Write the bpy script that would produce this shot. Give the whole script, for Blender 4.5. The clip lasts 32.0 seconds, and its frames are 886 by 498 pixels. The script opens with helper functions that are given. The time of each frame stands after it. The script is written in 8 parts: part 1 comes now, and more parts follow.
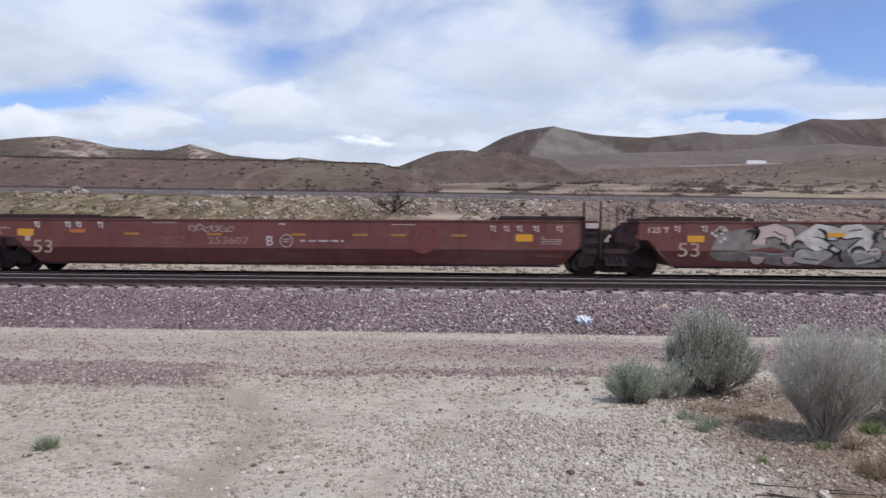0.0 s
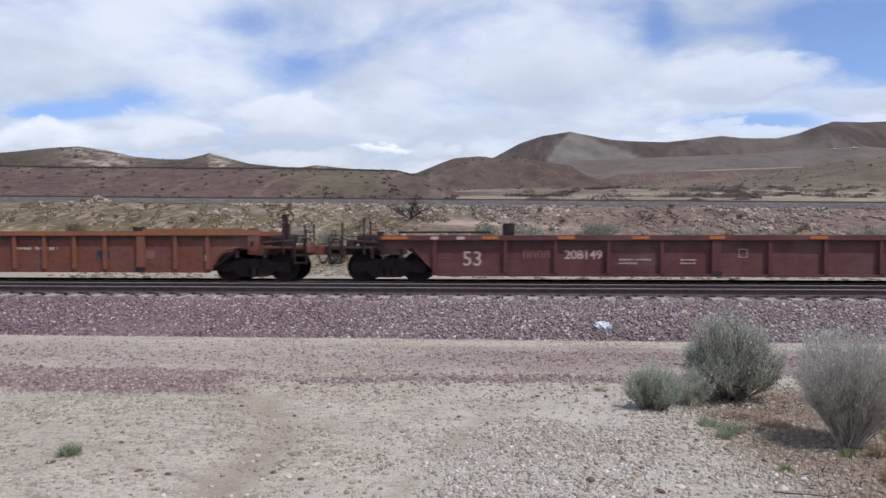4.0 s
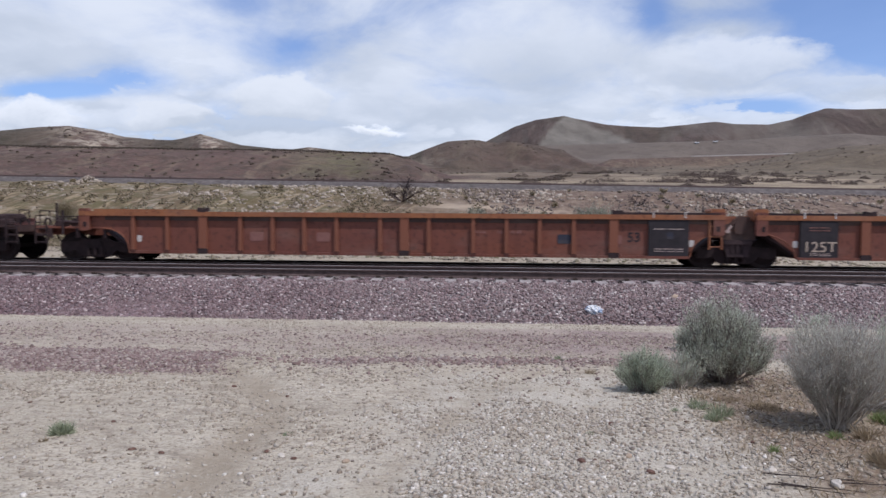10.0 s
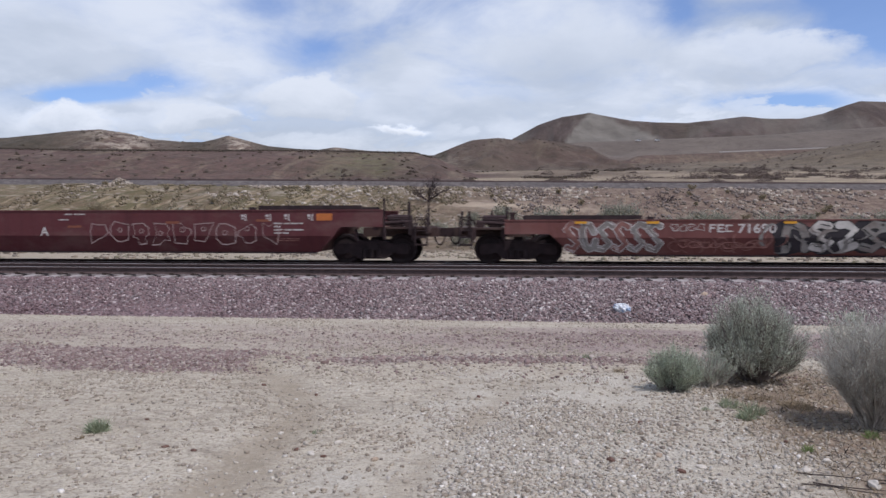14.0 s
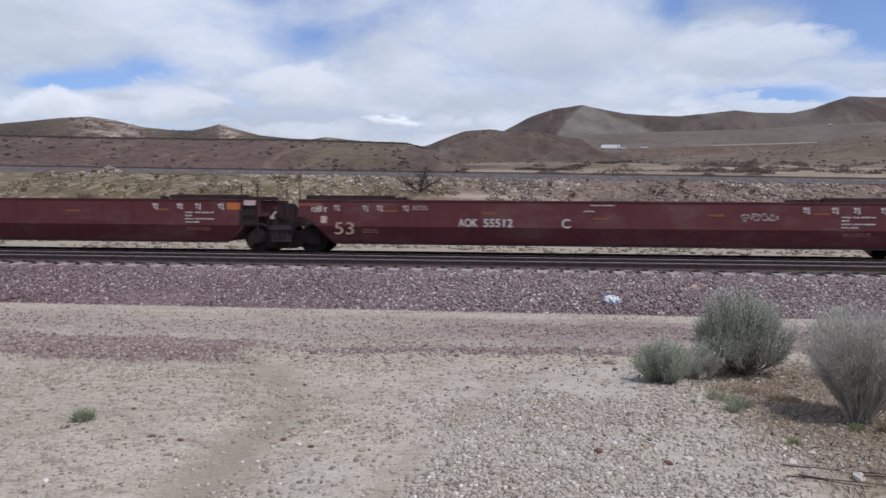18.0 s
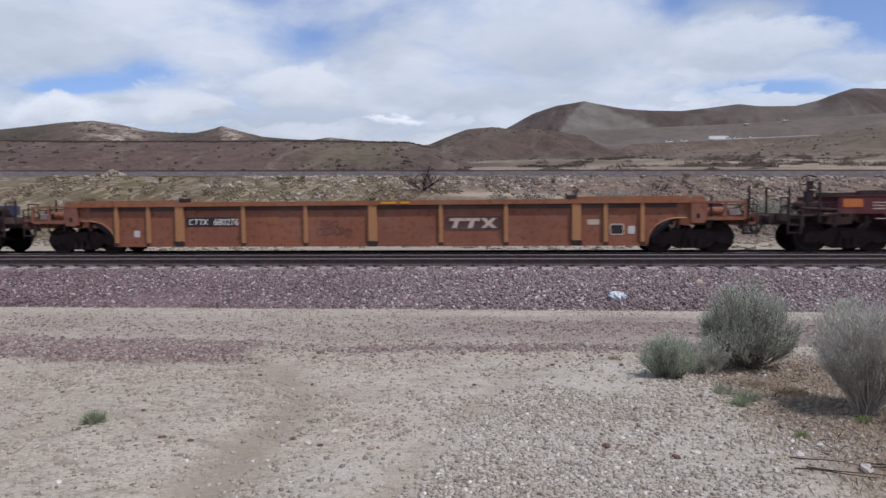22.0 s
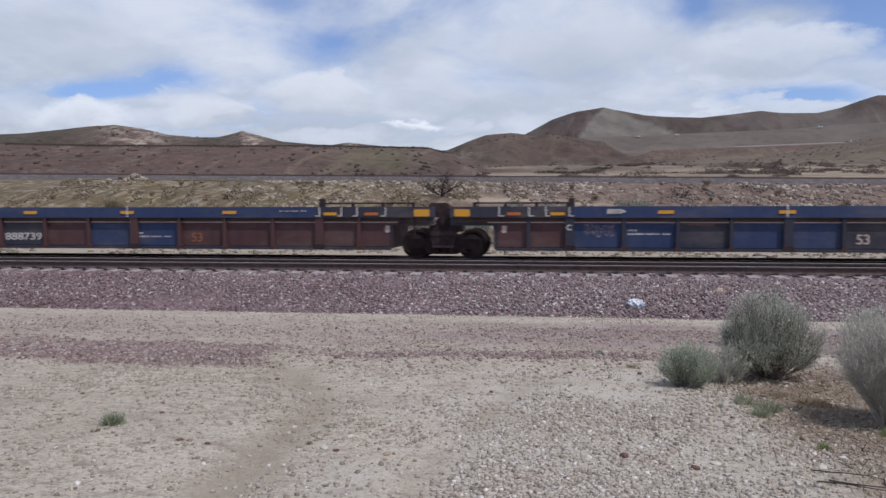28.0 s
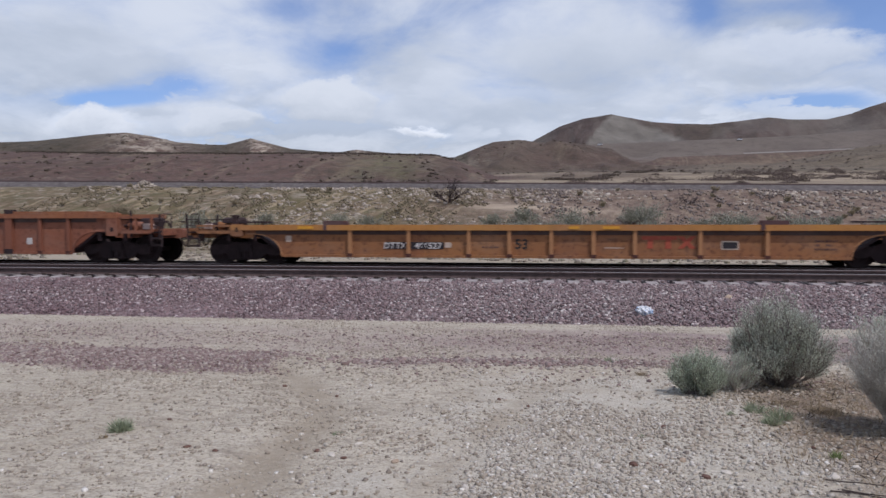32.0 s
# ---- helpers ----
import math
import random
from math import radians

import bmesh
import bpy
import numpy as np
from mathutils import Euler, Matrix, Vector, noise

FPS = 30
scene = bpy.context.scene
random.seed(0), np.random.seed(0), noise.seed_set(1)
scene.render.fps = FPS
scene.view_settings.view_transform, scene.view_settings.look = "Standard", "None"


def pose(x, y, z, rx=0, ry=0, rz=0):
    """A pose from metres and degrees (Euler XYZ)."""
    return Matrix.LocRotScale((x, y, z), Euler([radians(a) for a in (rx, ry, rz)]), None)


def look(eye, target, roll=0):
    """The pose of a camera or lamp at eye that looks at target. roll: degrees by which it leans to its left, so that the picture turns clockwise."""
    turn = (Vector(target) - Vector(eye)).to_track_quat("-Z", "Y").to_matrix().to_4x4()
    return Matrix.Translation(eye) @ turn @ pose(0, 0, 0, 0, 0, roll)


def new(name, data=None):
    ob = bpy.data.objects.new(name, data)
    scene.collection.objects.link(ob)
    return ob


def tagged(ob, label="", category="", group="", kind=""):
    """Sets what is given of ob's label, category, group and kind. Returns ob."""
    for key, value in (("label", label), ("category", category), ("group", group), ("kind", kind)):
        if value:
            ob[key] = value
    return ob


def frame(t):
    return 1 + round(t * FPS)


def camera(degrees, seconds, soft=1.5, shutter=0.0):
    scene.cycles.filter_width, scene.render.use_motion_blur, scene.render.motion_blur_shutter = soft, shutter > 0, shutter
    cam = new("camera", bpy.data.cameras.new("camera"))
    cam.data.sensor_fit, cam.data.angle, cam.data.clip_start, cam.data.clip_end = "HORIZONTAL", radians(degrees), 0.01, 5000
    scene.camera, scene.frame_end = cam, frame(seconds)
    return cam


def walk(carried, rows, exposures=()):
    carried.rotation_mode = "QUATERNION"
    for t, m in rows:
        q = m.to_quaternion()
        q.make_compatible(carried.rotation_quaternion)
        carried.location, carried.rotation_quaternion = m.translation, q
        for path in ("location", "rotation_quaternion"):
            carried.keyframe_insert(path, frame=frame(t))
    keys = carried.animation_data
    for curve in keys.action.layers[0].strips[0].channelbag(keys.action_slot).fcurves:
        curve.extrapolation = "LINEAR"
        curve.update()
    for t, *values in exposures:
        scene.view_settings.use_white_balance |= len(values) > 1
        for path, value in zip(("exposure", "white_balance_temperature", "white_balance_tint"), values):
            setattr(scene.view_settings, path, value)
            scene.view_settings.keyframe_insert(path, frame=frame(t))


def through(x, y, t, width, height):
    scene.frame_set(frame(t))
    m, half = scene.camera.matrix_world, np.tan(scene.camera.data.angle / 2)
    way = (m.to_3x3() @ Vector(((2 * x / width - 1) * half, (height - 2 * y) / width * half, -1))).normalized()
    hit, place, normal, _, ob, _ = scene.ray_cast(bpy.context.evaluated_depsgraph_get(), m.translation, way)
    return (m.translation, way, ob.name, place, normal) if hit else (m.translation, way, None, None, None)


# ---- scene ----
LENS = 64.19
SECONDS = 32.0
cam = camera(LENS, SECONDS, soft=1.5, shutter=0.25)


PATH = [
    (0,0.012,0.000,1.215,3.079,-1.350,0.316), (0.5,0.001,0.003,1.215,2.974,-1.453,0.742),
    (1,0.009,-0.003,1.217,2.988,-1.465,0.209), (1.5,0.002,-0.014,1.222,2.934,-1.329,0.018),
    (2,0.001,-0.004,1.216,2.917,-1.289,0.014), (2.5,0.012,-0.027,1.224,3.758,-1.255,0.269),
    (3,0.007,-0.015,1.216,4.355,-0.885,0.254), (3.5,0.012,-0.008,1.218,4.648,-0.791,-0.072),
    (5.5,-0.002,0.008,1.206,3.848,-1.036,0.258), (6,-0.013,-0.001,1.206,4.302,-1.071,0.693),
    (6.5,-0.008,-0.001,1.204,4.590,-1.118,0.821), (7,0.003,-0.010,1.210,4.686,-1.118,0.346),
    (7.5,-0.000,-0.021,1.211,4.092,-1.065,-0.026), (8,-0.000,-0.014,1.206,3.612,-1.045,-0.109),
    (8.5,0.004,-0.010,1.207,3.556,-1.089,-0.273), (9,-0.001,0.000,1.200,3.497,-1.468,0.307),
    (9.5,-0.011,-0.004,1.202,3.478,-1.952,0.701), (10,-0.004,-0.001,1.200,3.851,-2.160,0.431),
    (10.5,-0.001,0.004,1.205,4.425,-2.346,-0.131), (11,-0.003,-0.006,1.202,4.527,-2.442,-0.334),
    (11.5,0.004,0.000,1.204,4.808,-2.546,-0.384), (12,-0.000,-0.001,1.201,5.206,-2.561,-0.495),
    (12.5,0.010,-0.004,1.203,5.630,-2.544,-0.908), (13,-0.003,-0.003,1.201,5.895,-2.381,-0.661),
    (13.5,-0.007,-0.011,1.202,6.068,-2.280,-0.360), (14,-0.011,-0.007,1.200,5.956,-2.267,-0.052),
    (14.5,-0.011,-0.002,1.197,5.825,-2.326,0.083), (16.5,-0.014,-0.003,1.198,5.420,-2.459,0.233),
    (17,-0.005,0.001,1.197,5.339,-2.530,0.296), (17.5,0.001,0.014,1.196,5.311,-2.645,0.228),
    (18,-0.000,0.015,1.196,5.245,-2.987,0.431), (18.5,0.000,0.019,1.197,5.315,-3.155,0.136),
    (19,-0.009,0.019,1.197,5.258,-3.301,0.321), (19.5,-0.009,0.021,1.191,5.295,-3.373,0.484),
    (20,-0.015,0.025,1.189,5.286,-3.493,0.356), (20.5,-0.012,0.013,1.194,5.278,-3.450,0.173),
    (21,-0.001,-0.004,1.199,5.531,-3.331,-0.086), (21.5,-0.002,-0.007,1.200,5.562,-3.197,0.049),
    (22,-0.008,-0.011,1.194,5.577,-3.104,-0.428), (22.5,-0.007,-0.002,1.194,5.605,-3.137,-0.184),
    (23,-0.013,-0.007,1.194,5.698,-3.211,-0.235), (23.5,-0.011,0.014,1.193,5.801,-3.297,-0.516),
    (24,-0.030,0.012,1.194,5.787,-3.363,-0.017), (24.5,-0.024,0.006,1.197,5.896,-3.436,0.673),
    (25,-0.028,0.011,1.195,6.045,-3.411,0.651), (25.5,-0.030,0.001,1.195,6.153,-3.184,0.809),
    (27.5,-0.014,0.004,1.194,6.799,-2.902,-0.050), (28,-0.011,0.002,1.197,7.003,-2.656,-0.009),
    (28.5,-0.015,0.002,1.195,7.175,-2.514,0.282), (29,-0.016,0.002,1.201,7.342,-2.423,-0.069),
    (29.5,-0.016,0.008,1.196,7.329,-2.304,-0.265), (30,-0.020,0.017,1.195,7.324,-2.212,-0.333),
    (30.5,-0.025,0.028,1.193,7.313,-2.234,0.048), (31,-0.017,0.022,1.199,7.482,-2.160,-0.191),
    (31.5,-0.018,0.015,1.198,7.564,-2.090,-0.142), (32,-0.016,0.018,1.195,7.619,-2.099,-0.029),
]


def aim(x, y, z, yaw, pitch, roll):
    """Camera pose from yaw (to the left of the track's normal), pitch and roll."""
    a, b = radians(yaw), radians(pitch)
    way = Vector((-math.sin(a) * math.cos(b), math.cos(a) * math.cos(b), math.sin(b)))
    eye = Vector((x, y, z))
    return look(eye, eye + way * 10, roll)


walk(cam, [(r[0], aim(*r[1:])) for r in PATH], exposures=[(0, 0.06, 6320, 16), (13, -0.05, 6320, 16), (32, -0.18, 6320, 16)])

# ---- world and sun ----
SUN_AZ, SUN_EL = 126.0, 60.0       # degrees clockwise from +Y (the track's far side), and above the horizon
world = bpy.data.worlds.new("sky")
scene.world = world
world.use_nodes = True


def sky_nodes():
    nt = world.node_tree
    N, L = nt.nodes, nt.links
    N.clear()
    out = N.new("ShaderNodeOutputWorld")
    bg = N.new("ShaderNodeBackground")
    sky = N.new("ShaderNodeTexSky")
    sky.sky_type, sky.sun_disc = "NISHITA", False
    sky.sun_elevation, sky.sun_rotation = radians(SUN_EL), radians(SUN_AZ)
    sky.altitude, sky.air_density, sky.dust_density, sky.ozone_density = 900, 1.0, 0.6, 2.0
    co = N.new("ShaderNodeTexCoord")
    sep = N.new("ShaderNodeSeparateXYZ")
    L.new(co.outputs["Generated"], sep.inputs[0])

    def math_(op, a, b=None, c=None):
        n = N.new("ShaderNodeMath")
        n.operation = op
        for i, v in enumerate((a, b, c)):
            if v is None:
                continue
            if isinstance(v, (int, float)):
                n.inputs[i].default_value = v
            else:
                L.new(v, n.inputs[i])
        return n.outputs[0]

    # a cloud layer: the direction carried to a flat sheet overhead
    up = math_("MAXIMUM", sep.outputs[2], 0.0)
    h = math_("ADD", up, 0.30)
    px, py = math_("DIVIDE", sep.outputs[0], h), math_("DIVIDE", sep.outputs[1], h)
    comb = N.new("ShaderNodeCombineXYZ")
    L.new(px, comb.inputs[0]), L.new(py, comb.inputs[1])

    def noise_(scale, detail, rough, shift, distort=0.0, src=None):
        m = N.new("ShaderNodeMapping")
        m.inputs["Location"].default_value = shift
        L.new(src or comb.outputs[0], m.inputs["Vector"])
        n = N.new("ShaderNodeTexNoise")
        n.inputs["Scale"].default_value, n.inputs["Detail"].default_value = scale, detail
        n.inputs["Roughness"].default_value, n.inputs["Distortion"].default_value = rough, distort
        L.new(m.outputs[0], n.inputs["Vector"])
        return n.outputs["Fac"]

    def ramp(v, a, b, x=0.0, y=1.0):
        r = N.new("ShaderNodeMapRange")
        r.interpolation_type = "SMOOTHSTEP"
        for i, q in enumerate((a, b, x, y)):
            r.inputs[1 + i].default_value = q
        L.new(v, r.inputs[0])
        return r.outputs[0]

    def gap(az, el, wide, tall):
        """How near the direction is to an opening in the cloud, at azimuth tangent az and elevation tangent el."""
        u = math_("DIVIDE", sep.outputs[0], math_("MAXIMUM", sep.outputs[1], 0.05))
        v = math_("DIVIDE", sep.outputs[2], math_("MAXIMUM", sep.outputs[1], 0.05))
        a = math_("DIVIDE", math_("SUBTRACT", u, az), wide)
        b = math_("DIVIDE", math_("SUBTRACT", v, el), tall)
        r = math_("ADD", math_("MULTIPLY", a, a), math_("MULTIPLY", b, b))
        front = math_("GREATER_THAN", sep.outputs[1], 0.05)
        return math_("MULTIPLY", math_("POWER", 2.718, math_("MULTIPLY", r, -1.0)), front)

    big = noise_(0.9, 5, 0.55, (6.4, 2.9, 0), 0.3)
    fine = noise_(3.4, 9, 0.60, (0.4, 5.2, 0), 0.4)
    cover = math_("ADD", math_("MULTIPLY", big, 0.55), math_("MULTIPLY", fine, 0.45))
    holes = None
    for g in GAPS:
        k = math_("MULTIPLY", gap(*g[:4]), g[4])
        holes = k if holes is None else math_("ADD", holes, k)
    cover = math_("SUBTRACT", cover, holes)
    # the cloud sheet breaks up towards the zenith
    cover = math_("SUBTRACT", cover, ramp(sep.outputs[2], 0.42, 0.80, 0.0, 0.20))
    amount = ramp(cover, 0.24, 0.53, 0.16, 0.95)
    # heaped clouds close to the horizon, with their own bright tops and grey feet
    heap = N.new("ShaderNodeCombineXYZ")
    az = math_("DIVIDE", sep.outputs[0], math_("MAXIMUM", math_("ABSOLUTE", sep.outputs[1]), 0.3))
    L.new(math_("MULTIPLY", az, 2.4), heap.inputs[0]), L.new(math_("MULTIPLY", sep.outputs[2], 7.5), heap.inputs[1])
    puff = noise_(2.2, 8, 0.58, (1.3, 0.2, 0), 0.25, heap.outputs[0])
    low = ramp(sep.outputs[2], 0.26, 0.10)
    body = math_("MULTIPLY", ramp(math_("SUBTRACT", puff, math_("MULTIPLY", holes, 0.6)), 0.40, 0.47), low)
    amount = math_("MAXIMUM", amount, body)
    # brightness of the cloud: thick parts greyer, thin parts white
    tone = ramp(noise_(1.7, 7, 0.55, (7.7, 2.2, 0), 0.4), 0.30, 0.68)
    tone2 = ramp(puff, 0.40, 0.66)
    grey = N.new("ShaderNodeMix")
    grey.data_type = "RGBA"
    grey.clamp_factor = False
    grey.inputs[6].default_value, grey.inputs[7].default_value = CLOUD_DARK, CLOUD_LIGHT
    m = N.new("ShaderNodeMix")
    L.new(math_("MULTIPLY", body, 0.75), m.inputs[0])
    L.new(tone, m.inputs[2]), L.new(tone2, m.inputs[3])
    tone_all = m.outputs[0]
    # single heaps with bright tops and flat grey feet, their outlines broken up by noise
    u = math_("DIVIDE", sep.outputs[0], math_("MAXIMUM", sep.outputs[1], 0.05))
    v = math_("DIVIDE", sep.outputs[2], math_("MAXIMUM", sep.outputs[1], 0.05))
    front = math_("GREATER_THAN", sep.outputs[1], 0.05)
    flat_ = N.new("ShaderNodeCombineXYZ")
    L.new(math_("MULTIPLY", u, 1.0), flat_.inputs[0]), L.new(math_("MULTIPLY", v, 1.8), flat_.inputs[1])
    w1 = math_("SUBTRACT", noise_(13, 8, 0.6, (2.1, 0.3, 0), 0.2, flat_.outputs[0]), 0.5)
    w2 = math_("SUBTRACT", noise_(11, 8, 0.6, (5.1, 3.3, 0), 0.2, flat_.outputs[0]), 0.5)
    for az_, el_, wide_, tall_, strong, lit in HEAPS:
        a = math_("DIVIDE", math_("ADD", math_("SUBTRACT", u, az_), math_("MULTIPLY", w1, 0.11)), wide_)
        b = math_("DIVIDE", math_("ADD", math_("SUBTRACT", v, el_), math_("MULTIPLY", w2, 0.075)), tall_)
        r = math_("SUBTRACT", 1.0, math_("ADD", math_("MULTIPLY", a, a), math_("MULTIPLY", b, b)))
        k = math_("MULTIPLY", math_("MULTIPLY", ramp(r, 0.0, 0.75), strong), front)
        t = math_("MULTIPLY", ramp(b, -0.9, 0.5, 0.15, 1.0), lit)
        mm = N.new("ShaderNodeMix")
        L.new(k, mm.inputs[0]), L.new(tone_all, mm.inputs[2]), L.new(t, mm.inputs[3])
        tone_all = mm.outputs[0]
        amount = math_("MAXIMUM", amount, k)
    L.new(tone_all, grey.inputs[0])
    blue = N.new("ShaderNodeMix")
    blue.data_type, blue.blend_type = "RGBA", "MULTIPLY"
    blue.inputs[0].default_value = 1.0
    L.new(sky.outputs[0], blue.inputs[6])
    blue.inputs[7].default_value = SKY_TINT
    mix = N.new("ShaderNodeMix")
    mix.data_type = "RGBA"
    L.new(amount, mix.inputs[0])
    L.new(blue.outputs[2], mix.inputs[6]), L.new(grey.outputs[2], mix.inputs[7])
    L.new(mix.outputs[2], bg.inputs[0])
    bg.inputs[1].default_value = SKY_STRENGTH
    L.new(bg.outputs[0], out.inputs[0])


SKY_STRENGTH = 0.10
SKY_TINT = (0.90, 1.12, 1.45, 1)
CLOUD_DARK, CLOUD_LIGHT = (5.0, 5.8, 6.7, 1), (7.6, 8.35, 9.1, 1)
# heaped clouds: azimuth and elevation tangents, half width, half height, density, brightness
HEAPS = [(-0.66, 0.145, 0.12, 0.034, 1.0, 1.2), (-0.47, 0.150, 0.12, 0.030, 1.0, 0.95), (-0.30, 0.175, 0.12, 0.045, 1.0, 1.0), (-0.33, 0.137, 0.16, 0.016, 0.9, 0.25),
         (-0.16, 0.128, 0.05, 0.012, 1.0, 1.5), (-0.06, 0.170, 0.16, 0.035, 0.8, 0.75), (0.05, 0.26, 0.20, 0.09, 0.7, 1.15), (0.33, 0.222, 0.15, 0.045, 0.9, 1.0), (0.50, 0.190, 0.14, 0.022, 0.8, 0.7),
         (-0.62, 0.235, 0.14, 0.03, 0.7, 0.35)]
# openings in the cloud: azimuth and elevation tangents, half width, half height, depth
GAPS = [(-0.64, 0.186, 0.08, 0.012, 0.34), (-0.55, 0.21, 0.06, 0.014, 0.14), (0.54, 0.272, 0.15, 0.06, 0.42), (0.36, 0.160, 0.09, 0.014, 0.34), (0.23, 0.285, 0.05, 0.035, 0.16), (-0.27, 0.265, 0.06, 0.05, 0.03),
        (0.17, 0.30, 0.035, 0.06, 0.10), (-0.33, 0.26, 0.04, 0.05, 0.04), (0.60, 0.23, 0.10, 0.02, 0.14), (-0.16, 0.36, 0.08, 0.02, 0.05),
        (-0.355, 0.315, 0.075, 0.030, 0.15), (-0.28, 0.247, 0.030, 0.022, 0.12), (0.219, 0.300, 0.024, 0.045, 0.14), (0.30, 0.285, 0.06, 0.012, 0.10), (0.40, 0.30, 0.09, 0.018, 0.12), (0.54, 0.245, 0.06, 0.018, 0.10), (-0.60, 0.196, 0.13, 0.014, 0.14), (-0.75, 0.34, 0.14, 0.05, 0.10)]
sky_nodes()

sun = new("sun", bpy.data.lights.new("sun", "SUN"))
sun.data.energy, sun.data.angle, sun.data.color = 3.25, radians(0.8), (1.0, 0.96, 0.92)
_a, _e = radians(SUN_AZ), radians(SUN_EL)
sun.matrix_basis = look((0, 0, 60), Vector((0, 0, 60)) - 10 * Vector((math.sin(_a) * math.cos(_e), math.cos(_a) * math.cos(_e), math.sin(_e))))

# ---- materials ----


def material(name, build, rough=0.9, metal=0.0, spec=0.3):
    """A node material: build(nt, bsdf, h) wires its colour and relief."""
    m = bpy.data.materials.new(name)
    m.use_nodes = True
    nt = m.node_tree
    b = nt.nodes["Principled BSDF"]
    b.inputs["Roughness"].default_value, b.inputs["Metallic"].default_value = rough, metal
    b.inputs["Specular IOR Level"].default_value = spec
    build(nt, b)
    return m


def coords(nt):
    return nt.nodes.new("ShaderNodeTexCoord").outputs["Object"]


def position(nt):
    return nt.nodes.new("ShaderNodeNewGeometry").outputs["Position"]


def tex(nt, vec, scale, detail=4.0, rough=0.55, stretch=None, distort=0.0):
    if stretch:
        m = nt.nodes.new("ShaderNodeMapping")
        m.inputs["Scale"].default_value = stretch
        nt.links.new(vec, m.inputs["Vector"])
        vec = m.outputs[0]
    n = nt.nodes.new("ShaderNodeTexNoise")
    n.inputs["Scale"].default_value, n.inputs["Detail"].default_value = scale, detail
    n.inputs["Roughness"].default_value, n.inputs["Distortion"].default_value = rough, distort
    nt.links.new(vec, n.inputs["Vector"])
    return n.outputs["Fac"]


def cells(nt, vec, scale, what="Color"):
    n = nt.nodes.new("ShaderNodeTexVoronoi")
    n.inputs["Scale"].default_value = scale
    nt.links.new(vec, n.inputs["Vector"])
    return n.outputs[what]


def span(nt, v, a, b, x=0.0, y=1.0):
    r = nt.nodes.new("ShaderNodeMapRange")
    for i, q in enumerate((a, b, x, y)):
        r.inputs[1 + i].default_value = q
    nt.links.new(v, r.inputs[0])
    return r.outputs[0]


def blend(nt, f, a, b, mode="MIX"):
    m = nt.nodes.new("ShaderNodeMix")
    m.data_type, m.blend_type = "RGBA", mode
    for i, v in ((0, f), (6, a), (7, b)):
        if isinstance(v, (int, float)):
            m.inputs[i].default_value = v
        elif isinstance(v, tuple):
            m.inputs[i].default_value = (*v[:3], 1)
        else:
            nt.links.new(v, m.inputs[i])
    return m.outputs[2]


def calc(nt, op, a, b=0.0):
    n = nt.nodes.new("ShaderNodeMath")
    n.operation = op
    for i, v in enumerate((a, b)):
        if isinstance(v, (int, float)):
            n.inputs[i].default_value = v
        else:
            nt.links.new(v, n.inputs[i])
    return n.outputs[0]


def attribute(nt, name):
    n = nt.nodes.new("ShaderNodeAttribute")
    n.attribute_name = name
    return n.outputs["Fac"]


def bump(nt, b, height, strength=0.4, distance=0.02):
    n = nt.nodes.new("ShaderNodeBump")
    n.inputs["Strength"].default_value, n.inputs["Distance"].default_value = strength, distance
    nt.links.new(height, n.inputs["Height"])
    nt.links.new(n.outputs[0], b.inputs["Normal"])


def colour(nt, b, c):
    nt.links.new(c, b.inputs["Base Color"])


def paint(name, base, fade, rust=(0.12, 0.045, 0.02), worn=0.5, rough=0.62):
    """Weathered railcar paint: faded patches, streaks of dirt that run down, rust in spots."""
    def build(nt, b):
        v = coords(nt)
        big = tex(nt, v, 0.5, 5, 0.6, None, 0.4)
        c = blend(nt, span(nt, big, 0.35, 0.68), base, fade)
        streak = tex(nt, v, 2.2, 5, 0.65, (1.6, 1.0, 0.16))
        c = blend(nt, span(nt, streak, 0.50, 0.78, 0, 0.55), c, tuple(q * 0.55 for q in base))
        spots = tex(nt, v, 6.5, 7, 0.7)
        c = blend(nt, span(nt, spots, 0.62 - 0.1 * worn, 0.74 - 0.1 * worn, 0, 0.8), c, rust)
        dust = tex(nt, v, 1.1, 5, 0.6, (0.6, 1, 1.4))
        c = blend(nt, span(nt, dust, 0.5, 0.8, 0, 0.3), c, (0.24, 0.19, 0.16))
        colour(nt, b, c)
        nt.links.new(span(nt, spots, 0.3, 0.8, rough - 0.1, rough + 0.25), b.inputs["Roughness"])
        bump(nt, b, spots, 0.15, 0.01)
    return material(name, build, rough)


def plain(name, base, var=0.25, scale=3.0, rough=0.8, metal=0.0, dirt=None):
    def build(nt, b):
        v = coords(nt)
        n = tex(nt, v, scale, 6, 0.6)
        lo = tuple(max(q * (1 - var), 0) for q in base)
        hi = tuple(min(q * (1 + var), 1) for q in base)
        c = blend(nt, span(nt, n, 0.3, 0.7), lo, hi)
        if dirt:
            c = blend(nt, span(nt, tex(nt, v, scale * 0.35, 5, 0.65), 0.45, 0.75, 0, 0.7), c, dirt)
        colour(nt, b, c)
        bump(nt, b, n, 0.2, 0.01)
    return material(name, build, rough, metal)


def darker_patches(nt, c, tint):
    """Multiplies a darker tint into the stone colour in long patches, more towards the west."""
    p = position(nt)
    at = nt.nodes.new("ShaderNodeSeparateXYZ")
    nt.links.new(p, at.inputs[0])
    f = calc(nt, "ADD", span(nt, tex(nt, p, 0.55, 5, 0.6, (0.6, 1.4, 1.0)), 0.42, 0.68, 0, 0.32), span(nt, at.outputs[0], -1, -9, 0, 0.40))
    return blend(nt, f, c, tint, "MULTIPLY")


